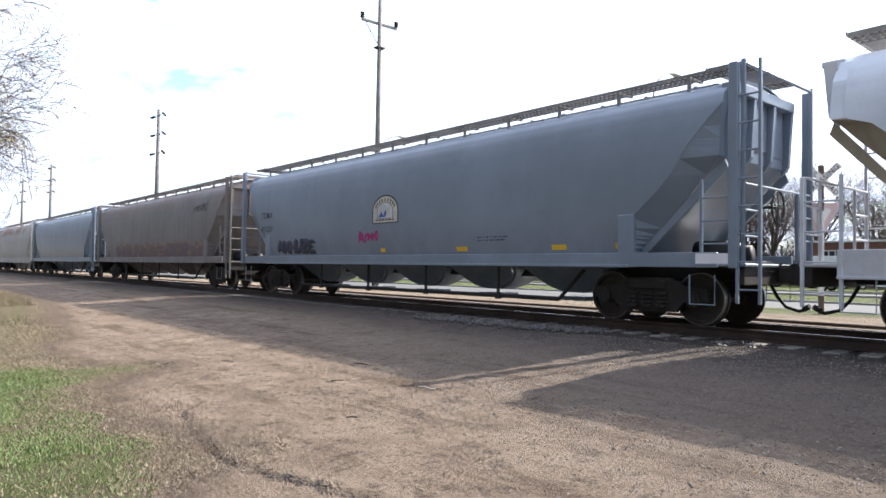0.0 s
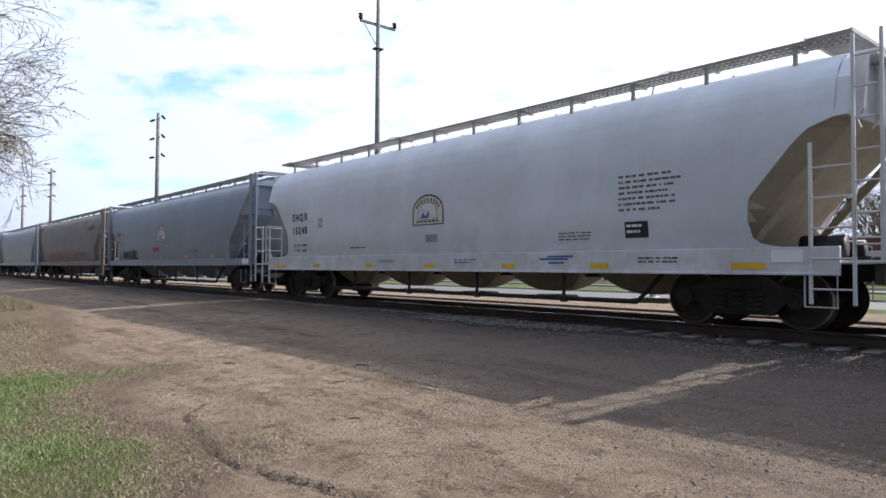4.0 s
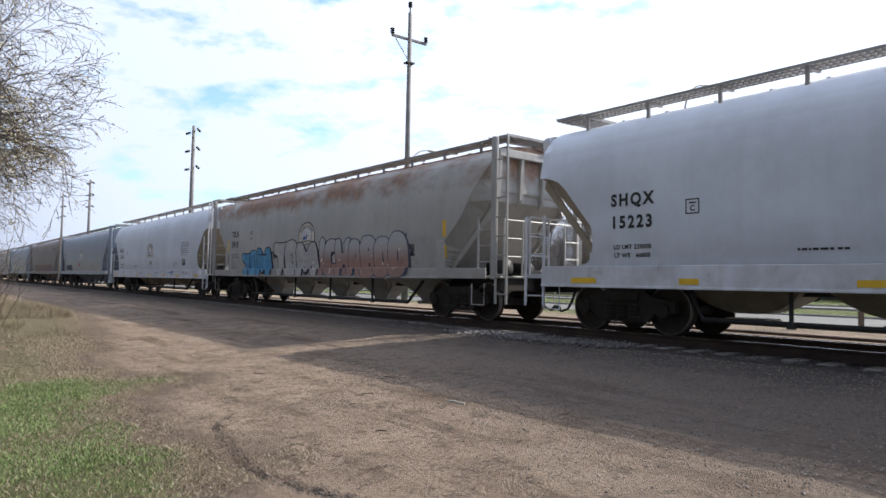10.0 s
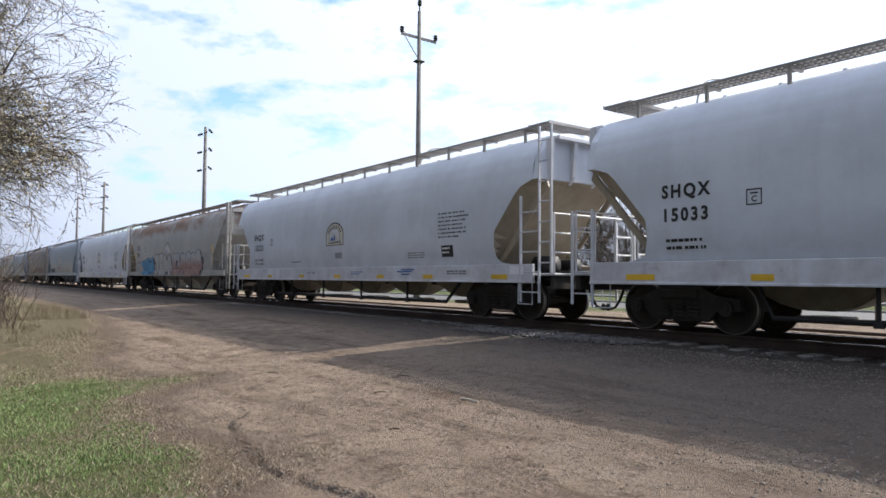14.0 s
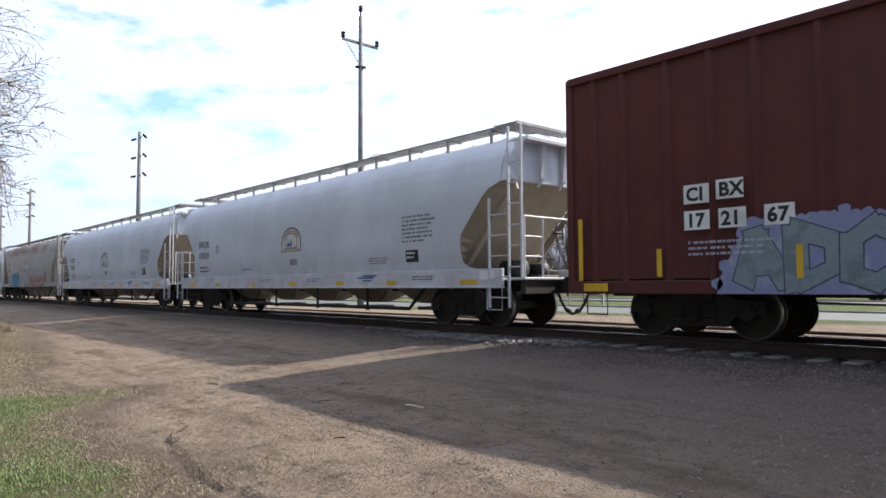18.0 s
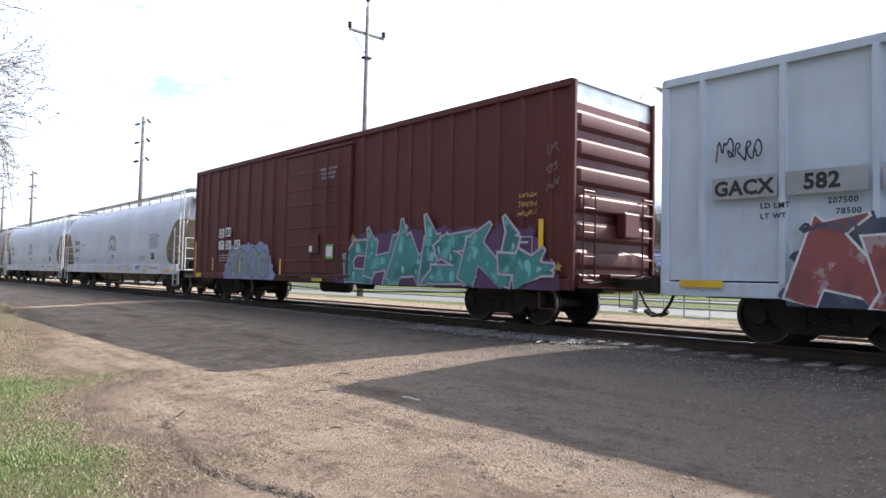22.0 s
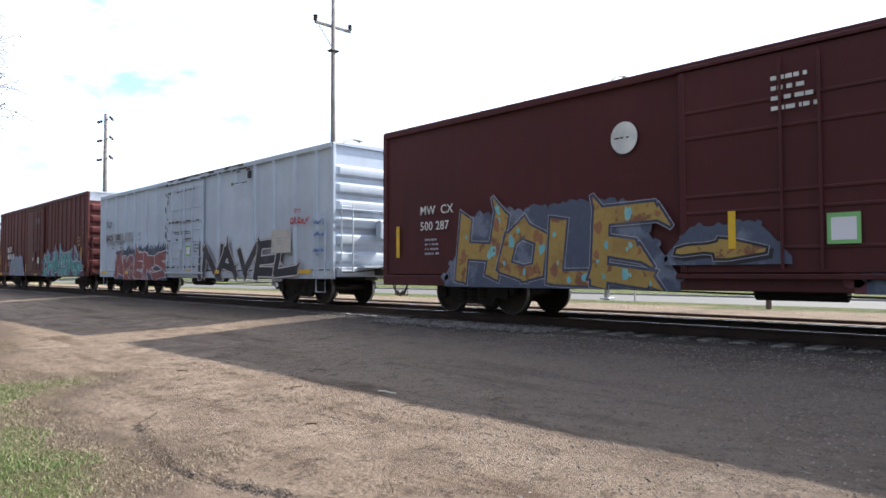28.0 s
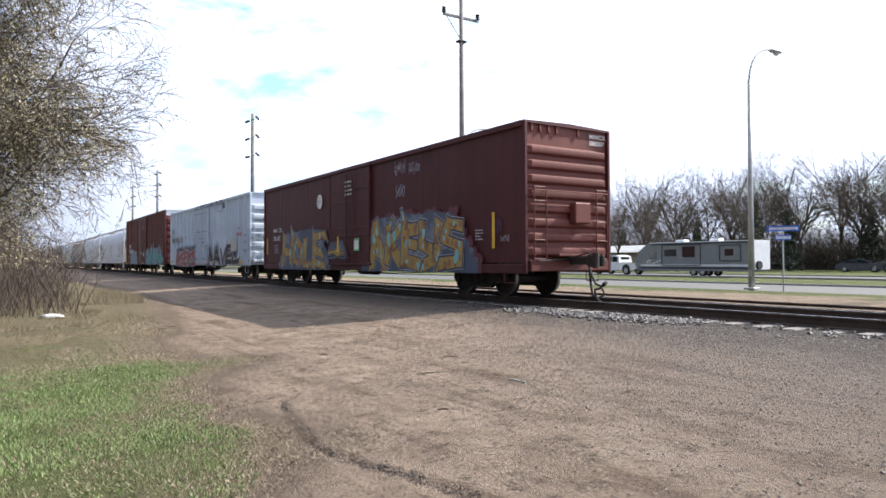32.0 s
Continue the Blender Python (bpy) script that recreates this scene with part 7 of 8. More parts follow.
def travel_trailer(at):
    """A long grey travel trailer that faces -x: rounded nose, dark slide-out frames, white swoosh, white rear wall."""
    v = thing("travel_trailer", "long grey travel trailer towed by a pickup", "travel trailer", at=at)
    L = 11.9
    prof = [(-L / 2 + 0.15, 0.55), (-L / 2 - 0.05, 1.1), (-L / 2 + 0.35, 2.2), (-L / 2 + 1.3, 2.85), (-L / 2 + 2.0, 2.95), (L / 2, 2.95), (L / 2, 0.6), (L / 2 - 0.3, 0.45), (-L / 2 + 0.5, 0.45)]
    part("body", prism(B(), prof, -1.22, 1.22), M_RVG, v)
    part("rear_wall", box(B(), L / 2, L / 2 + 0.05, -1.22, 1.22, 0.6, 2.95, 0.01), M_CARW, v, "white rear wall")
    part("roof_edge", box(B(), -L / 2 + 1.6, L / 2 + 0.06, -1.25, 1.25, 2.93, 2.99, 0.01), M_CARW, v)
    part("awning_rail", box(B(), -L / 2 + 1.9, L / 2 - 0.3, -1.30, -1.22, 2.80, 2.93, 0.02), M_RVD, v)
    part("skirt_stripe", box(B(), -L / 2 + 0.4, L / 2, -1.235, -1.222, 0.62, 0.80), M_RVD, v)
    part("skirt_stripe", box(B(), -L / 2 + 0.6, L / 2, -1.232, -1.2215, 0.84, 1.02), M_CARW, v)
    def frame_bars(x0, x1, z0, z1, t=0.07):
        bm = B()
        for a, b, c, d in ((x0, x1, z1 - t, z1), (x0, x1, z0, z0 + t), (x0, x0 + t, z0 + t, z1 - t), (x1 - t, x1, z0 + t, z1 - t)):
            box(bm, a, b, -1.27, -1.2225, c, d)
        part("slide_out_frame", bm, M_RVD, v)
    frame_bars(-2.9, 1.2, 0.9, 2.78)
    frame_bars(3.0, 5.0, 1.3, 2.65)
    for x0, x1, z0, z1 in ((-2.6, -1.3, 1.75, 2.35), (-0.7, 0.6, 1.65, 2.6), (3.5, 4.3, 1.75, 2.3), (-4.3, -3.5, 1.55, 2.1)):
        part("window", box(B(), x0, x1, -1.245, -1.2225, z0, z1, 0.006), M_GLASS, v)
    for k, x in enumerate((-4.7, -4.45)):
        part("decal", prism(B(), [(x, 1.1), (x + 0.12, 1.1), (x + 0.34, 1.45), (x + 0.22, 1.45)], -1.23, -1.2215), M_CARW, v)
    part("swoosh", prism(B(), [(-4.2, 1.05), (-3.0, 1.45), (-2.95, 1.40), (-3.9, 1.02)], -1.23, -1.2215), M_CARW, v)
    for x in (-1.6, 1.9):
        part("air_conditioner", box(B(), x - 0.5, x + 0.5, -0.4, 0.4, 2.98, 3.22, 0.08), M_CARW, v)
    part("tongue", prism(B(), [(-L / 2 + 0.4, 0.5), (-L / 2 - 1.0, 0.5), (-L / 2 - 1.0, 0.6), (-L / 2 + 0.4, 0.62)], -0.12, 0.12), M_TYRE, v)
    part("gas_bottle", rod(B(), (-L / 2 - 0.4, 0, 0.6), (-L / 2 - 0.4, 0, 1.1), 0.18, 12), M_CARW, v)
    for x in (0.4, 1.3):
        for s in (-1, 1):
            road_wheel(v, x, s * 1.08, 0.36, 0.22)
    part("spare_wheel", rod(B(), (L / 2 + 0.05, -0.5, 0.95), (L / 2 + 0.25, -0.5, 0.95), 0.34, 16), M_TYRE, v)
    return v


def box_truck(at):
    v = thing("box_truck", "white box truck parked before the brick building", "truck", at=at)
    part("cargo_box", box(B(), -3.2, 2.2, -1.2, 1.2, 0.9, 3.1, 0.03), M_CARW, v)
    part("cab", swept_body([(2.3, 0.5), (2.3, 2.2), (3.1, 2.25), (3.6, 1.5), (4.5, 1.3), (4.6, 0.5)], 1.05, 0.1), M_CARW, v)
    part("cab_over", prism(B(), [(2.2, 2.45), (3.2, 2.55), (3.2, 3.05), (2.2, 3.1)], -1.15, 1.15), M_CARW, v)
    part("window", box(B(), 2.5, 3.2, -1.09, -1.04, 1.45, 2.0), M_GLASS, v)
    part("chassis", box(B(), -3.1, 4.4, -0.5, 0.5, 0.5, 0.9), M_TYRE, v)
    for x in (-1.9, 3.5):
        for s in (-1, 1):
            road_wheel(v, x, s * 1.0, 0.42, 0.3)


RV_Y, SEDAN_Y = 51.8, 31.0
RV = travel_trailer(pose(-32.0, RV_Y, 0.03))
TOW = pickup(pose(-40.0, RV_Y, 0.03), M_CARW, "white pickup truck towing the grey trailer", -1)
PASSING = sedan("sedan_car", "dark blue sedan driving on the pale road", pose(-12.5, SEDAN_Y, 0.03), M_CARD, 1)
box_truck(pose(-22.0, 66.0, 0.0))
for x, y, paint, lab in ((-30.2, 75.6, M_CARD, "dark sedan parked on the grass verge"), (-26.0, 77.0, M_CARD, "dark sedan parked beside another dark car"), (-40.5, 80.0, M_CARG, "grey sedan parked under the bare trees"), (-22.6, 77.5, M_CARG, "grey sedan parked by the trees")):
    sedan("sedan_car", lab, pose(x + 2.9, y, 0.0, 0, 0, 15), paint, 1, "parked cars")
pickup(pose(-31.7, 77.8, 0.0, 0, 0, 8), M_CARG, "grey pickup truck parked on the grass verge", 1, "parked cars")
pickup(pose(-14.6, 76.5, 0.0, 0, 0, 8), M_CARW, "white pickup truck parked by the trees", 1, "parked cars")


# ---- buildings behind ----
M_BRICK = plain("dark_red_brick", (0.16, 0.075, 0.055), 0.9, 0, 0.25, 10.0)
M_WIN = plain("window_frame_white", (0.55, 0.55, 0.53), 0.6, bump=0)
M_ROOFW = plain("pale_metal_roof", (0.45, 0.45, 0.44), 0.5, 0.2)
M_TANW = plain("tan_wall", (0.33, 0.26, 0.20), 0.85)


def brick_building():
    h = thing("brick_building", "low dark red brick building with white windows", "building", at=pose(-22.0, 86.0, 0.0))
    part("wall", box(B(), -12, 20, 0, 12, 0, 5.2), M_BRICK, h)
    part("roof_coping", box(B(), -12.15, 20.15, -0.15, 12.15, 5.2, 5.42, 0.02), M_WIN, h)
    for x in (-9.0, -5.3, -0.8, 4.0, 9.0, 14.0):
        w = part("window", box(B(), x - 0.75, x + 0.75, -0.06, 0.05, 2.6, 4.3), M_WIN, h)
        for s in (-1, 1):
            part("pane", box(B(), x + s * 0.36 - 0.29, x + s * 0.36 + 0.29, -0.075, -0.055, 2.72, 4.18), M_GLASS, w)
        part("sill", box(B(), x - 0.85, x + 0.85, -0.14, 0.02, 2.48, 2.6), M_WIN, w)


def low_house(x, y):
    h = thing("low_house", "low tan building with a pale metal roof", "building", at=pose(x, y, 0.0))
    part("wall", box(B(), -7, 7, 0, 6, 0, 2.5), M_TANW, h)
    part("roof", prism(B(), [(-0.5, 2.5), (3.0, 3.5), (6.5, 2.5)], -7.4, 7.4, "x"), M_ROOFW, h)
    for k in (-4.5, -1.0, 3.5):
        w = part("window", box(B(), k - 0.6, k + 0.6, -0.05, 0.05, 1.0, 2.0), M_WIN, h)
        part("pane", box(B(), k - 0.5, k + 0.5, -0.065, -0.045, 1.1, 1.9), M_GLASS, w)


brick_building()
low_house(-64.0, 72.0)


# ---- trees ----
def bark(name, col):
    return plain(name, col, 0.9, 0, 0.35, 8.0, 0.4)


M_TWIGN = bark("near_tree_twigs", (0.085, 0.066, 0.050))
M_BARK, M_TWIG, M_BARKN = bark("grey_brown_bark", (0.065, 0.052, 0.044)), bark("twig_brown", (0.085, 0.064, 0.050)), bark("near_tree_bark", (0.085, 0.070, 0.058))


def leaf_mat(name, a, b):
    m, nt, bs = nodes_of(name)
    g = nt.nodes.new("ShaderNodeNewGeometry")
    c = mix_of(nt, g.outputs["Random Per Island"], a, b)
    nt.links.new(c, bs.inputs["Base Color"])
    bs.inputs["Roughness"].default_value = 0.7
    return m


M_BUD = leaf_mat("spring_buds", (0.26, 0.22, 0.12), (0.44, 0.39, 0.25))
M_NEEDLE = leaf_mat("spruce_needles", (0.018, 0.028, 0.016), (0.040, 0.055, 0.028))


class Twigs:
    """Gathers tapered bars into one mesh."""

    def __init__(self):
        self.v, self.f = [], []

    def bar(self, a, b, ra, rb, n):
        q = (b - a).to_track_quat("Z", "Y")
        ra, rb = max(ra, 0.0045), max(rb, 0.004)
        k = len(self.v)
        for p, r in ((a, ra), (b, rb)):
            for i in range(n):
                t = 2 * math.pi * i / n
                self.v.append(tuple(p + q @ Vector((r * math.cos(t), r * math.sin(t), 0))))
        for i in range(n):
            j = (i + 1) % n
            self.f.append((k + i, k + j, k + n + j, k + n + i))

    def tri(self, p, r, rng):
        k = len(self.v)
        for _ in range(3):
            self.v.append(tuple(p + Vector((rng.uniform(-r, r), rng.uniform(-r, r), rng.uniform(-r, r)))))
        self.f.append((k, k + 1, k + 2))

    def mesh(self, name, mat):
        me = bpy.data.meshes.new(name)
        me.from_pydata(self.v, [], self.f)
        me.materials.append(mat)
        return me


def grow(wood, fine, tips, p, d, length, r, level, deepest, rng, droop, spread, thin=(0.45, 0.62), floor=0.0, shrink=(0.5, 0.72)):
    """A limb in bending steps that forks; the last levels are fine twigs."""
    steps = 4 if level < 2 or deepest > 4 else 3
    for k in range(steps):
        d = (d + Vector((rng.uniform(-1, 1), rng.uniform(-1, 1), rng.uniform(-0.7, 0.7))) * 0.16 + Vector((0, 0, -droop * (level / deepest) ** 2))).normalized()
        q = p + d * (length / steps)
        r2 = r * (0.86 if level < deepest else 0.7)
        if q.z < floor:
            return
        (wood if level < deepest - 1 else fine).bar(p, q, r, r2, 8 if level < 1 else 5 if level < 3 else 3)
        p, r = q, r2
        if level >= deepest - 1:
            tips.append(p)
        if level < deepest and (k > 0 or level > 0):
            for _ in range(2 if level > 0 else 1):
                a, tilt = rng.uniform(0, 6.283), rng.uniform(0.5, 1.1) * spread
                side = d.orthogonal().normalized()
                side.rotate(Matrix.Rotation(a, 3, d))
                nd = (d * math.cos(tilt) + side * math.sin(tilt)).normalized()
                grow(wood, fine, tips, p, nd, length * rng.uniform(*shrink), r * rng.uniform(*thin), level + 1, deepest, rng, droop, spread, thin, floor, shrink)


def bare_tree_meshes(seed, h):
    rng = random.Random(seed)
    wood, fine, tips = Twigs(), Twigs(), []
    p, r = Vector((0, 0, -0.2)), 0.24
    n = 3
    for k in range(n):
        q = p + Vector((rng.uniform(-0.15, 0.15), rng.uniform(-0.15, 0.15), h * 0.10))
        wood.bar(p, q, r, r * 0.9, 8)
        p, r = q, r * 0.9
    for k in range(5):
        a = k * 1.257 + rng.uniform(-0.4, 0.4)
        d = Vector((math.cos(a) * 0.5, math.sin(a) * 0.5, 1)).normalized()
        grow(wood, fine, tips, p, d, h * rng.uniform(0.32, 0.48), r * 0.55, 1, 4, rng, 0.03, 0.72)
    return wood.mesh("trunk", M_BARK), fine.mesh("crown", M_TWIG)


def bare_trees():
    kinds = [bare_tree_meshes(s, h) for s, h in ((1, 11.0), (2, 12.5), (3, 10.0), (4, 13.5))]
    rng = random.Random(8)
    n = 0
    for row_y, x0, x1, step in ((72, -110, -46, 6.2), (90, -125, 4, 5.0), (104, -135, 8, 4.6)):
        x = x0
        while x < x1:
            wood, fine = kinds[rng.randrange(4)]
            t = thing("bare_tree", "bare brown tree with fine twigs before leaf-out", "tree", "trees behind the road", at=pose(x + rng.uniform(-1.5, 1.5), row_y + rng.uniform(-3, 3), -0.05, 0, 0, rng.uniform(0, 360)))
            t.scale = (1, 1, 1)
            k = rng.uniform(0.8, 1.05) if row_y < 80 else rng.uniform(0.95, 1.45) if row_y < 100 else rng.uniform(1.2, 1.6)
            for nm, me in (("trunk", wood), ("crown", fine)):
                o = part(nm, me, None, t)
                o.scale = (k, k, k)
            x += step * rng.uniform(0.75, 1.3)
            n += 1
    for x, y, k in ((-44, -3.5, 0.5), (-52, -0.5, 0.55), (-61, -4, 0.6), (-70, 0.5, 0.6), (-80, -2, 0.65), (-92, 1.0, 0.7), (-106, -1.5, 0.75)):
        wood, fine = kinds[rng.randrange(4)]
        t = thing("bare_tree", "small bare brown tree among brush on the verge", "tree", "trees on the verge", at=pose(x, y, -0.1, 0, 0, rng.uniform(0, 360)))
        for nm, me in (("trunk", wood), ("crown", fine)):
            part(nm, me, None, t).scale = (k, k, k)
        n += 1
    return n


def spruce(x, y, h, seed):
    rng = random.Random(seed)
    t = thing("spruce_tree", "dark green spruce among bare trees", "tree", "spruces behind the road", at=pose(x, y, -0.05))
    part("trunk", rod(B(), (0, 0, -0.2), (0, 0, h), 0.16, 8, 0.02), M_BARK, t)
    tw = Twigs()
    for k in range(2600):
        z = h * (0.08 + 0.92 * rng.random() ** 1.3)
        rad = (1 - z / h) * h * 0.26 * (0.55 + 0.45 * rng.random()) * (1 + 0.25 * math.sin(z * 5))
        a = rng.uniform(0, 6.283)
        tw.tri(Vector((rad * math.cos(a), rad * math.sin(a), z - rad * 0.25)), 0.22, rng)
    part("crown", tw.mesh("crown", M_NEEDLE), None, t)


bare_trees()
for k, (x, y, h) in enumerate(((-50, 80, 9.0), (-47.5, 83, 7.5), (-58.5, 80, 6.5), (-63, 86, 7.0), (-41, 90, 8.0))):
    spruce(x, y, h, k)


def thicket(name, x0, x1, y, h, n, seed, deep=2.5, thick=1.0):
    """Tangled brush that fills the foot of the tree line."""
    rng = random.Random(seed)
    tw = Twigs()
    for k in range(n):
        p = Vector((rng.uniform(x0, x1), y + rng.uniform(-deep, deep), -0.05))
        d = Vector((rng.uniform(-0.5, 0.5), rng.uniform(-0.5, 0.5), 1)).normalized()
        for j in range(3):
            q = p + d * h * rng.uniform(0.15, 0.42)
            tw.bar(p, q, thick * (0.05 - 0.014 * j), thick * (0.034 - 0.012 * j), 3)
            e = (d + Vector((rng.uniform(-1, 1), rng.uniform(-1, 1), rng.uniform(-0.2, 0.6)))).normalized()
            tw.bar(q, q + e * h * 0.25, thick * 0.02, thick * 0.008, 3)
            p, d = q, (d + Vector((rng.uniform(-0.5, 0.5), rng.uniform(-0.5, 0.5), 0))).normalized()
    tagged(new(name, tw.mesh(name, M_TWIG)), "brown leafless brush under the trees", "brush", kind="stuff")


thicket("brush", -130, 10, 94, 3.6, 7000, 1)
thicket("brush", -130, 10, 112, 7.5, 7000, 2)
thicket("brush", -60, -21, -0.3, 2.4, 2600, 3, 2.2, 0.22)


NEAR_TREE = Vector((-14.4, -3.3, -0.1))


def near_tree():
    """A wide tree beside the lot, with arching limbs and opening buds on its twigs."""
    rng = random.Random(21)
    wood, fine, tips = Twigs(), Twigs(), []
    p, r = NEAR_TREE.copy(), 0.36
    for k in range(9):
        q = p + Vector((rng.uniform(-0.1, 0.1), rng.uniform(-0.05, 0.12), 1.0))
        wood.bar(p, q, r, r * 0.92, 12)
        if k > 0:
            for j in range(5):
                a = rng.uniform(-1.1, 0.9) if j < 4 else rng.uniform(1.6, 4.4)
                rise = rng.uniform(0.05, 0.5) if k < 6 else rng.uniform(0.2, 0.8)
                d = Vector((math.sin(a) * 0.75, math.cos(a), rise)).normalized()
                grow(wood, fine, tips, q, d, rng.uniform(2.5, 3.8) if k < 5 else rng.uniform(2.9, 4.0), 0.08 + 0.045 * rng.random(), 0, 4, rng, 0.11, 0.95, (0.44, 0.60), 1.4, (0.46, 0.64))
        p, r = q, r * 0.92
    t = thing("budding_tree", "wide drooping tree with opening yellow-green buds", "tree")
    part("trunk", wood.mesh("trunk", M_BARKN), None, t)
    part("crown", fine.mesh("crown", M_TWIGN), None, t)
    buds = Twigs()
    for q in tips:
        if q.z > 0.5 and rng.random() < 0.8:
            for _ in range(2):
                buds.tri(q + Vector((rng.uniform(-0.09, 0.09), rng.uniform(-0.09, 0.09), rng.uniform(-0.12, 0.06))), 0.024, rng)
    tagged(part("foliage", buds.mesh("foliage", M_BUD), None, t), kind="stuff")
    return len(tips)


near_tree()


# ---- loose things on the ground ----
M_BLADE = leaf_mat("grass_blades", (0.075, 0.130, 0.030), (0.20, 0.27, 0.088))
M_STRAW = leaf_mat("dry_straw", (0.15, 0.115, 0.068), (0.33, 0.27, 0.18))
M_PEBBLE = leaf_mat("pebbles", (0.12, 0.09, 0.07), (0.27, 0.22, 0.18))
M_GRAVEL = leaf_mat("loose_gravel", (0.075, 0.06, 0.05), (0.25, 0.21, 0.175))
M_DRYTALL = leaf_mat("tall_dry_grass", (0.095, 0.075, 0.046), (0.26, 0.21, 0.13))
M_BALLAST = leaf_mat("ballast_stone", (0.038, 0.034, 0.032), (0.115, 0.102, 0.096))
M_CLOD = leaf_mat("dark_soil_clods", (0.065, 0.05, 0.04), (0.17, 0.13, 0.10))


def blades(name, n, pick, h0, h1, mat, label, category, seed, lean=0.5):
    """Single blades, each a thin upright sliver, wherever pick() lets them grow."""
    rng = random.Random(seed)
    v, f = [], []
    tries = 0
    while len(f) < n and tries < n * 12:
        tries += 1
        q = pick(rng)
        if q is None:
            continue
        x, y, k = q
        z = ground_z(x, y) - 0.004
        h, a, w = rng.uniform(h0, h1) * k, rng.uniform(0, 6.283), rng.uniform(0.0025, 0.0055)
        dx, dy = w * math.cos(a), w * math.sin(a)
        lx, ly = rng.uniform(-lean, lean) * h, rng.uniform(-lean, lean) * h
        i = len(v)
        v += [(x - dx, y - dy, z), (x + dx, y + dy, z), (x + lx, y + ly, z + h)]
        f.append((i, i + 1, i + 2))
    me = bpy.data.meshes.new(name)
    me.from_pydata(v, [], f)
    me.materials.append(mat)
    return tagged(new(name, me), label, category, kind="stuff")


def in_lawn(rng):
    x = -13.5 + 11.5 * rng.random()
    y = -1.5 + 4.5 * rng.random()
    inside = grass_edge(x) - y + 1.2 * (noise.noise((x * 1.1, y * 1.1, 7)))
    if inside < 0.05:
        return None
    if noise.noise((x * 0.9, y * 0.9, 2)) > 0.04 and rng.random() < 0.75:
        return None
    if math.hypot(x, y) < 2.2 or (x < -10.4 and rng.random() < 0.93):
        return None
    return x, y, 0.55 + 0.6 * min(1, inside)


def in_straw(rng):
    x = -17.5 + 15.0 * rng.random()
    y = -1.0 + 4.5 * rng.random()
    inside = grass_edge(x) - y + 1.2 * (noise.noise((x * 1.1, y * 1.1, 7)))
    if x < -10 and inside > -0.3 and noise.noise((x * 0.7, y * 1.1, 5)) > -0.1:
        return x, y, 1.2
    if not -0.55 < inside < 0.7 or rng.random() < abs(inside) * 0.9:
        return None
    return x, y, 1.0


def in_bank(rng):
    x = -34 + 22 * rng.random()
    y = -3 + 7.2 * rng.random()
    if rng.random() < (x + 26) / 12:
        return None
    if y > grass_edge(x) + 0.5 * noise.noise((x * 0.6, y * 0.6, 1)) or noise.noise((x * 0.5, y * 0.5, 9)) < -0.12:
        return None
    return x, y, 1.0 - 0.06 * max(0, x + 26)


blades("grass", 70000, in_lawn, 0.012, 0.042, M_BLADE, "short green spring grass in worn patches", "grass", 1, 0.7)
blades("dry_grass", 46000, in_straw, 0.010, 0.032, M_STRAW, "flattened dry straw along the grass edge", "grass", 2, 1.7)
blades("dry_grass", 26000, in_lawn, 0.010, 0.03, M_STRAW, "dry straw among the short grass", "grass", 13, 1.4)
blades("dry_grass", 34000, in_bank, 0.08, 0.36, M_DRYTALL, "tall dry grass on the verge below the tree", "grass", 3, 0.6)


def stones(name, n, pick, r0, r1, mat, label, category, seed, sink=0.35):
    """Angular loose stones: squashed, jittered octahedra."""
    rng = random.Random(seed)
    v, f = [], []
    base = ((1, 0, 0), (-1, 0, 0), (0, 1, 0), (0, -1, 0), (0, 0, 1), (0, 0, -1))
    faces = ((0, 2, 4), (2, 1, 4), (1, 3, 4), (3, 0, 4), (2, 0, 5), (1, 2, 5), (3, 1, 5), (0, 3, 5))
    made = 0
    while made < n:
        q = pick(rng)
        if q is None:
            continue
        x, y = q
        r = r0 + (r1 - r0) * rng.random() ** 3
        z = ground_z(x, y) + r * (0.6 - sink)
        a = rng.uniform(0, 6.283)
        ca, sa = math.cos(a), math.sin(a)
        i = len(v)
        for bx, by, bz in base:
            px, py, pz = bx * r * rng.uniform(0.7, 1.3), by * r * rng.uniform(0.6, 1.1), bz * r * rng.uniform(0.4, 0.75)
            px += r * rng.uniform(-0.25, 0.25)
            py += r * rng.uniform(-0.25, 0.25)
            v.append((x + px * ca - py * sa, y + px * sa + py * ca, z + pz))
        f += [tuple(i + k for k in t) for t in faces]
        made += 1
    me = bpy.data.meshes.new(name)
    me.from_pydata(v, [], f)
    me.materials.append(mat)
    return tagged(new(name, me), label, category, kind="stuff")


def on_lot(rng):
    x, y = -14 + 15 * rng.random(), 1.2 + 8.3 * rng.random()
    if y < grass_edge(x) - 0.2 or math.hypot(x, y) < 2.5:
        return None
    keep = 0.25 + 0.75 * min(1, max(0, (y + 0.4 * x - 0.5) / 5)) + 0.5 * noise.noise((x * 0.8, y * 0.8, 4))
    return (x, y) if rng.random() < keep else None


def on_ballast(rng):
    x = -16 + 22 * rng.random() if rng.random() < 0.8 else -50 + 60 * rng.random()
    y = rng.choice((10.3, 11.4, 12.9)) + rng.gauss(0, 0.33)
    if 10.0 < y < 12.7 and rng.random() < 0.45:
        return None
    return x, y


def on_heap(rng):
    x = -11.5 + 4.2 * rng.random()
    return x, 9.45 + 0.12 * (x + 11.5) + rng.gauss(0, 0.25)


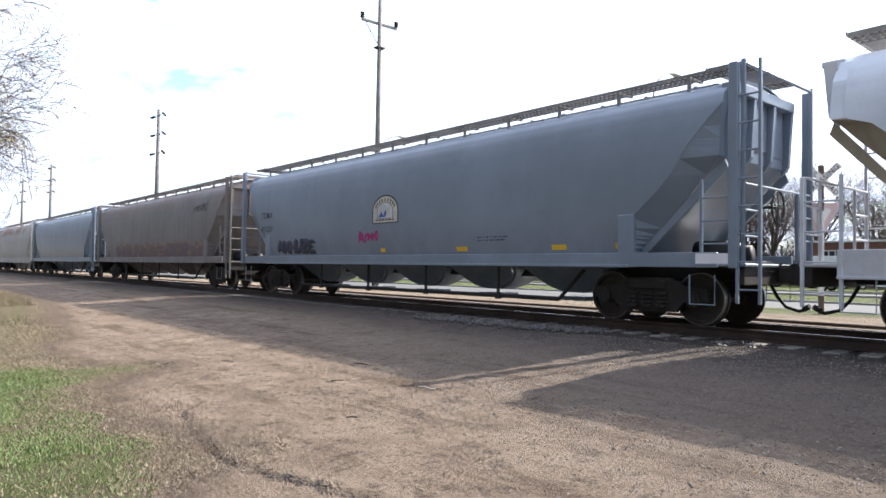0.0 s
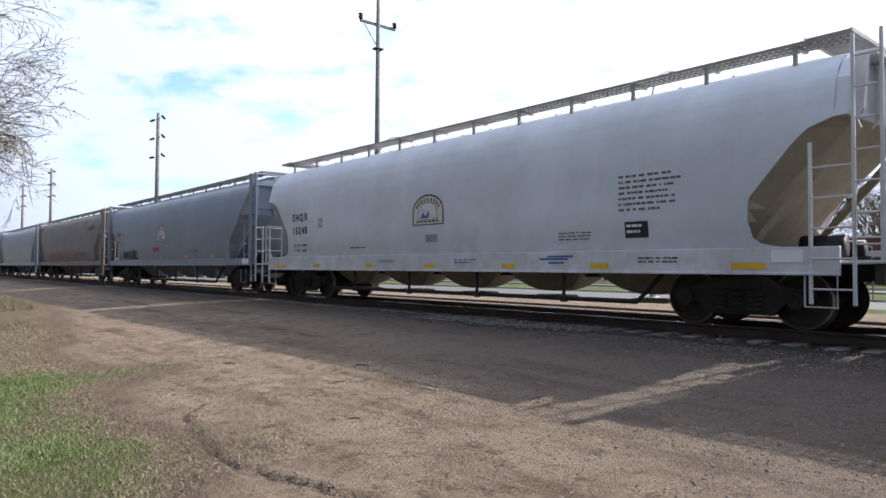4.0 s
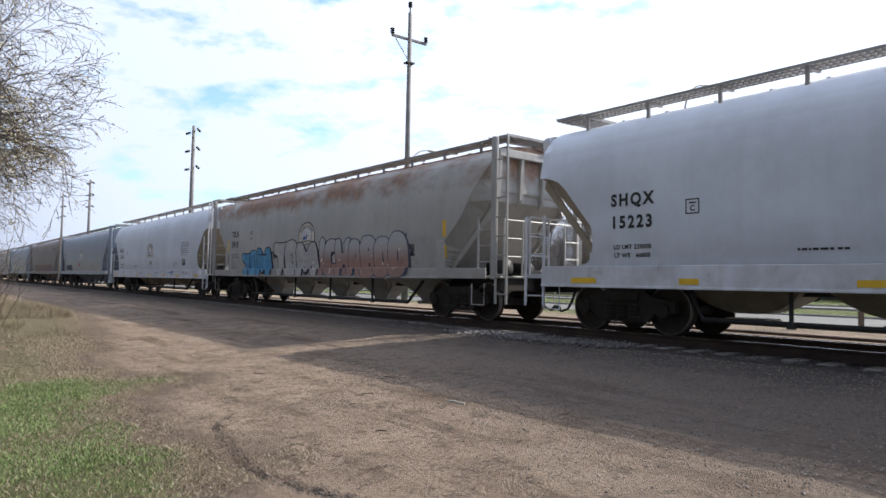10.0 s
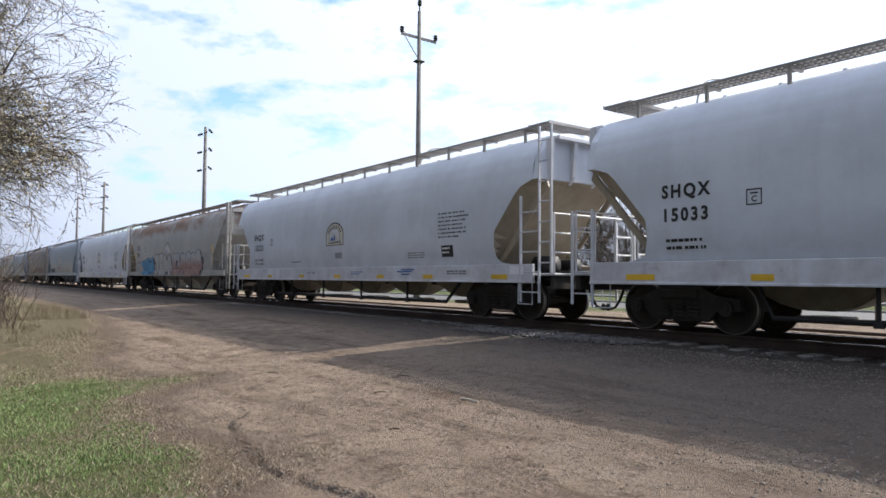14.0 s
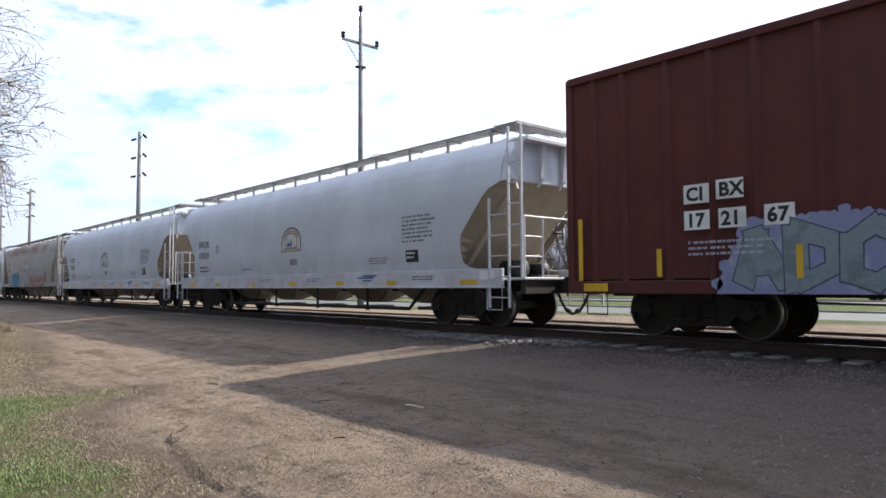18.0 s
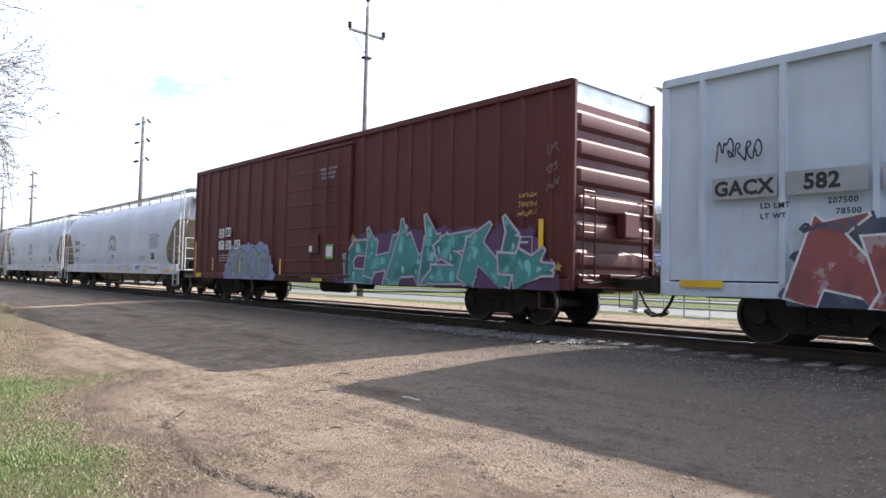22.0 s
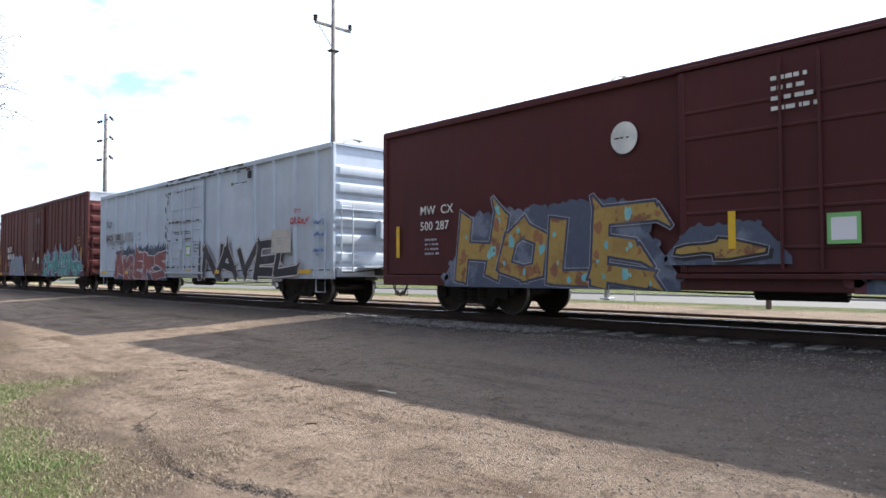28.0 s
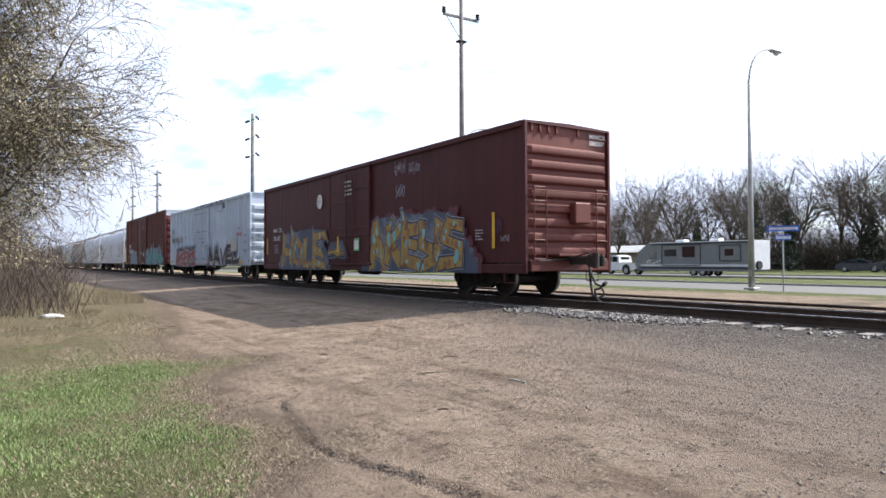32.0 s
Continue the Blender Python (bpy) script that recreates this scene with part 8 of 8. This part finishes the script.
stones("pebbles", 48000, on_lot, 0.002, 0.013, M_PEBBLE, "loose pebbles scattered over the dirt", "gravel", 4)
def on_gravel(rng):
    x, y = -8.0 + 11.5 * rng.random(), 3.2 + 6.3 * rng.random()
    keep = min(1, max(0, (y + 0.55 * x - 0.5) / 4)) + 0.5 * noise.noise((x * 0.9, y * 1.6, 14))
    return (x, y) if rng.random() < keep else None


stones("gravel", 24000, on_gravel, 0.003, 0.016, M_GRAVEL, "loose grey and brown gravel before the crossing", "gravel", 15, 0.25)
stones("ballast", 6500, on_ballast, 0.02, 0.055, M_BALLAST, "grey crushed stone round the ties", "ballast", 5)
stones("ballast", 2600, on_heap, 0.02, 0.06, M_BALLAST, "low heap of pale crushed stone beside the track", "ballast", 6, 0.1)



def on_rut(rng):
    k = rng.randrange(len(RUT) - 1)
    u = rng.random()
    (ax, ay), (bx, by) = RUT[k], RUT[k + 1]
    return ax + (bx - ax) * u + rng.gauss(0, 0.022), ay + (by - ay) * u + rng.gauss(0, 0.018) + 0.05 * noise.noise((ax * 3 + u * 3, 0, 0))


def on_ruts_across(rng):
    """Short tyre scuffs in the dirt."""
    k = rng.randrange(9)
    x, y = -6.6 + 0.22 * k + rng.gauss(0, 0.12), 3.5 + 0.03 * k + rng.gauss(0, 0.012) + (k % 3) * 0.28
    return x, y


stones("soil_clods", 1900, on_rut, 0.003, 0.013, M_CLOD, "ridge of dark soil clods turned up by a wheel", "soil", 7, 0.2)
def scattered(rng):
    q = on_lot(rng)
    if q is None or noise.noise((q[0] * 1.3, q[1] * 2.2, 8)) < 0.05:
        return None
    return q


stones("soil_clods", 9000, scattered, 0.002, 0.013, M_CLOD, "dark crumbs of soil scattered over the dirt", "soil", 12, 0.3)
stones("soil_clods", 160, on_ruts_across, 0.004, 0.011, M_CLOD, "dark crumbs of soil in tyre scuffs", "soil", 8, 0.2)

M_STICK = plain("bleached_stick", (0.62, 0.55, 0.45), 0.9)
stick = thing("stick", "pale broken stick lying on the dirt", "stick", at=pose(-5.78, 4.73, ground_z(-5.78, 4.73) + 0.012, 0, 0, 8))
part("wood", tube(B(), [(-0.11, 0.0, 0.0), (-0.02, 0.015, 0.004), (0.09, -0.012, 0.0), (0.16, -0.02, 0.006)], 0.011, 6), M_STICK, stick)
for k, (x, y, a, w) in enumerate(((-7.6, 5.1, 20, 0.10), (-6.9, 4.3, 80, 0.07), (-4.6, 5.2, 140, 0.06), (-9.1, 3.9, 30, 0.09), (-5.2, 3.4, 60, 0.05))):
    s = thing("twig", "small dark twig lying on the dirt", "twig", "twigs on the lot", at=pose(x, y, ground_z(x, y) + 0.008, 0, 0, a))
    part("wood", tube(B(), [(-w, 0, 0), (0, 0.01, 0.004), (w, -0.006, 0)], 0.005, 5), M_SIGNBACK, s)
bm = B()
bmesh.ops.create_icosphere(bm, subdivisions=2, radius=0.2)
for v in bm.verts:
    v.co = Vector((v.co.x * 1.6, v.co.y * 0.9, v.co.z * 0.35)) * (1 + 0.25 * noise.noise(v.co * 6))
rag = new("rag", mesh_of("rag", bm, plain("white_plastic", (0.7, 0.7, 0.72), 0.5), 0.8))
rag.matrix_basis = pose(-20.5, 1.2, 0.05, 0, 0, 80)
tagged(rag, "crumpled white plastic lying on the verge", "litter")


def way(t):
    for (a, xa), (b, xb) in zip(WAY, WAY[1:]):
        if t <= b:
            return xa + (xb - xa) * (t - a) / (b - a)
    return WAY[-1][1]


def motions():
    """The whole train rolls along the track; its wheelsets turn with it; the road vehicles pass behind."""
    for car, s in TRAIN:
        walk(car, [(t, pose(s + x, TRACK_Y, RAIL_TOP)) for t, x in WAY])
    walk(RV, [(t, pose(-37.9 - 18.1 * (t - 32.0), RV_Y, 0.03)) for t in (0, 16, 28, 30, 31, 32)])
    walk(TOW, [(t, pose(-47.0 - 18.1 * (t - 32.0), RV_Y, 0.03)) for t in (0, 16, 28, 30, 31, 32)])
    walk(PASSING, [(t, pose(-13.9 + 12.0 * (t - 31.0), SEDAN_Y, 0.03)) for t in (0, 16, 28, 30, 31, 32)])
    for axle, x, r in WHEELSETS:
        walk(axle, [(k * 4 / 30, pose(x, 0, r, 0, math.degrees(way(k * 4 / 30) / r), 0)) for k in range(241)])


motions()
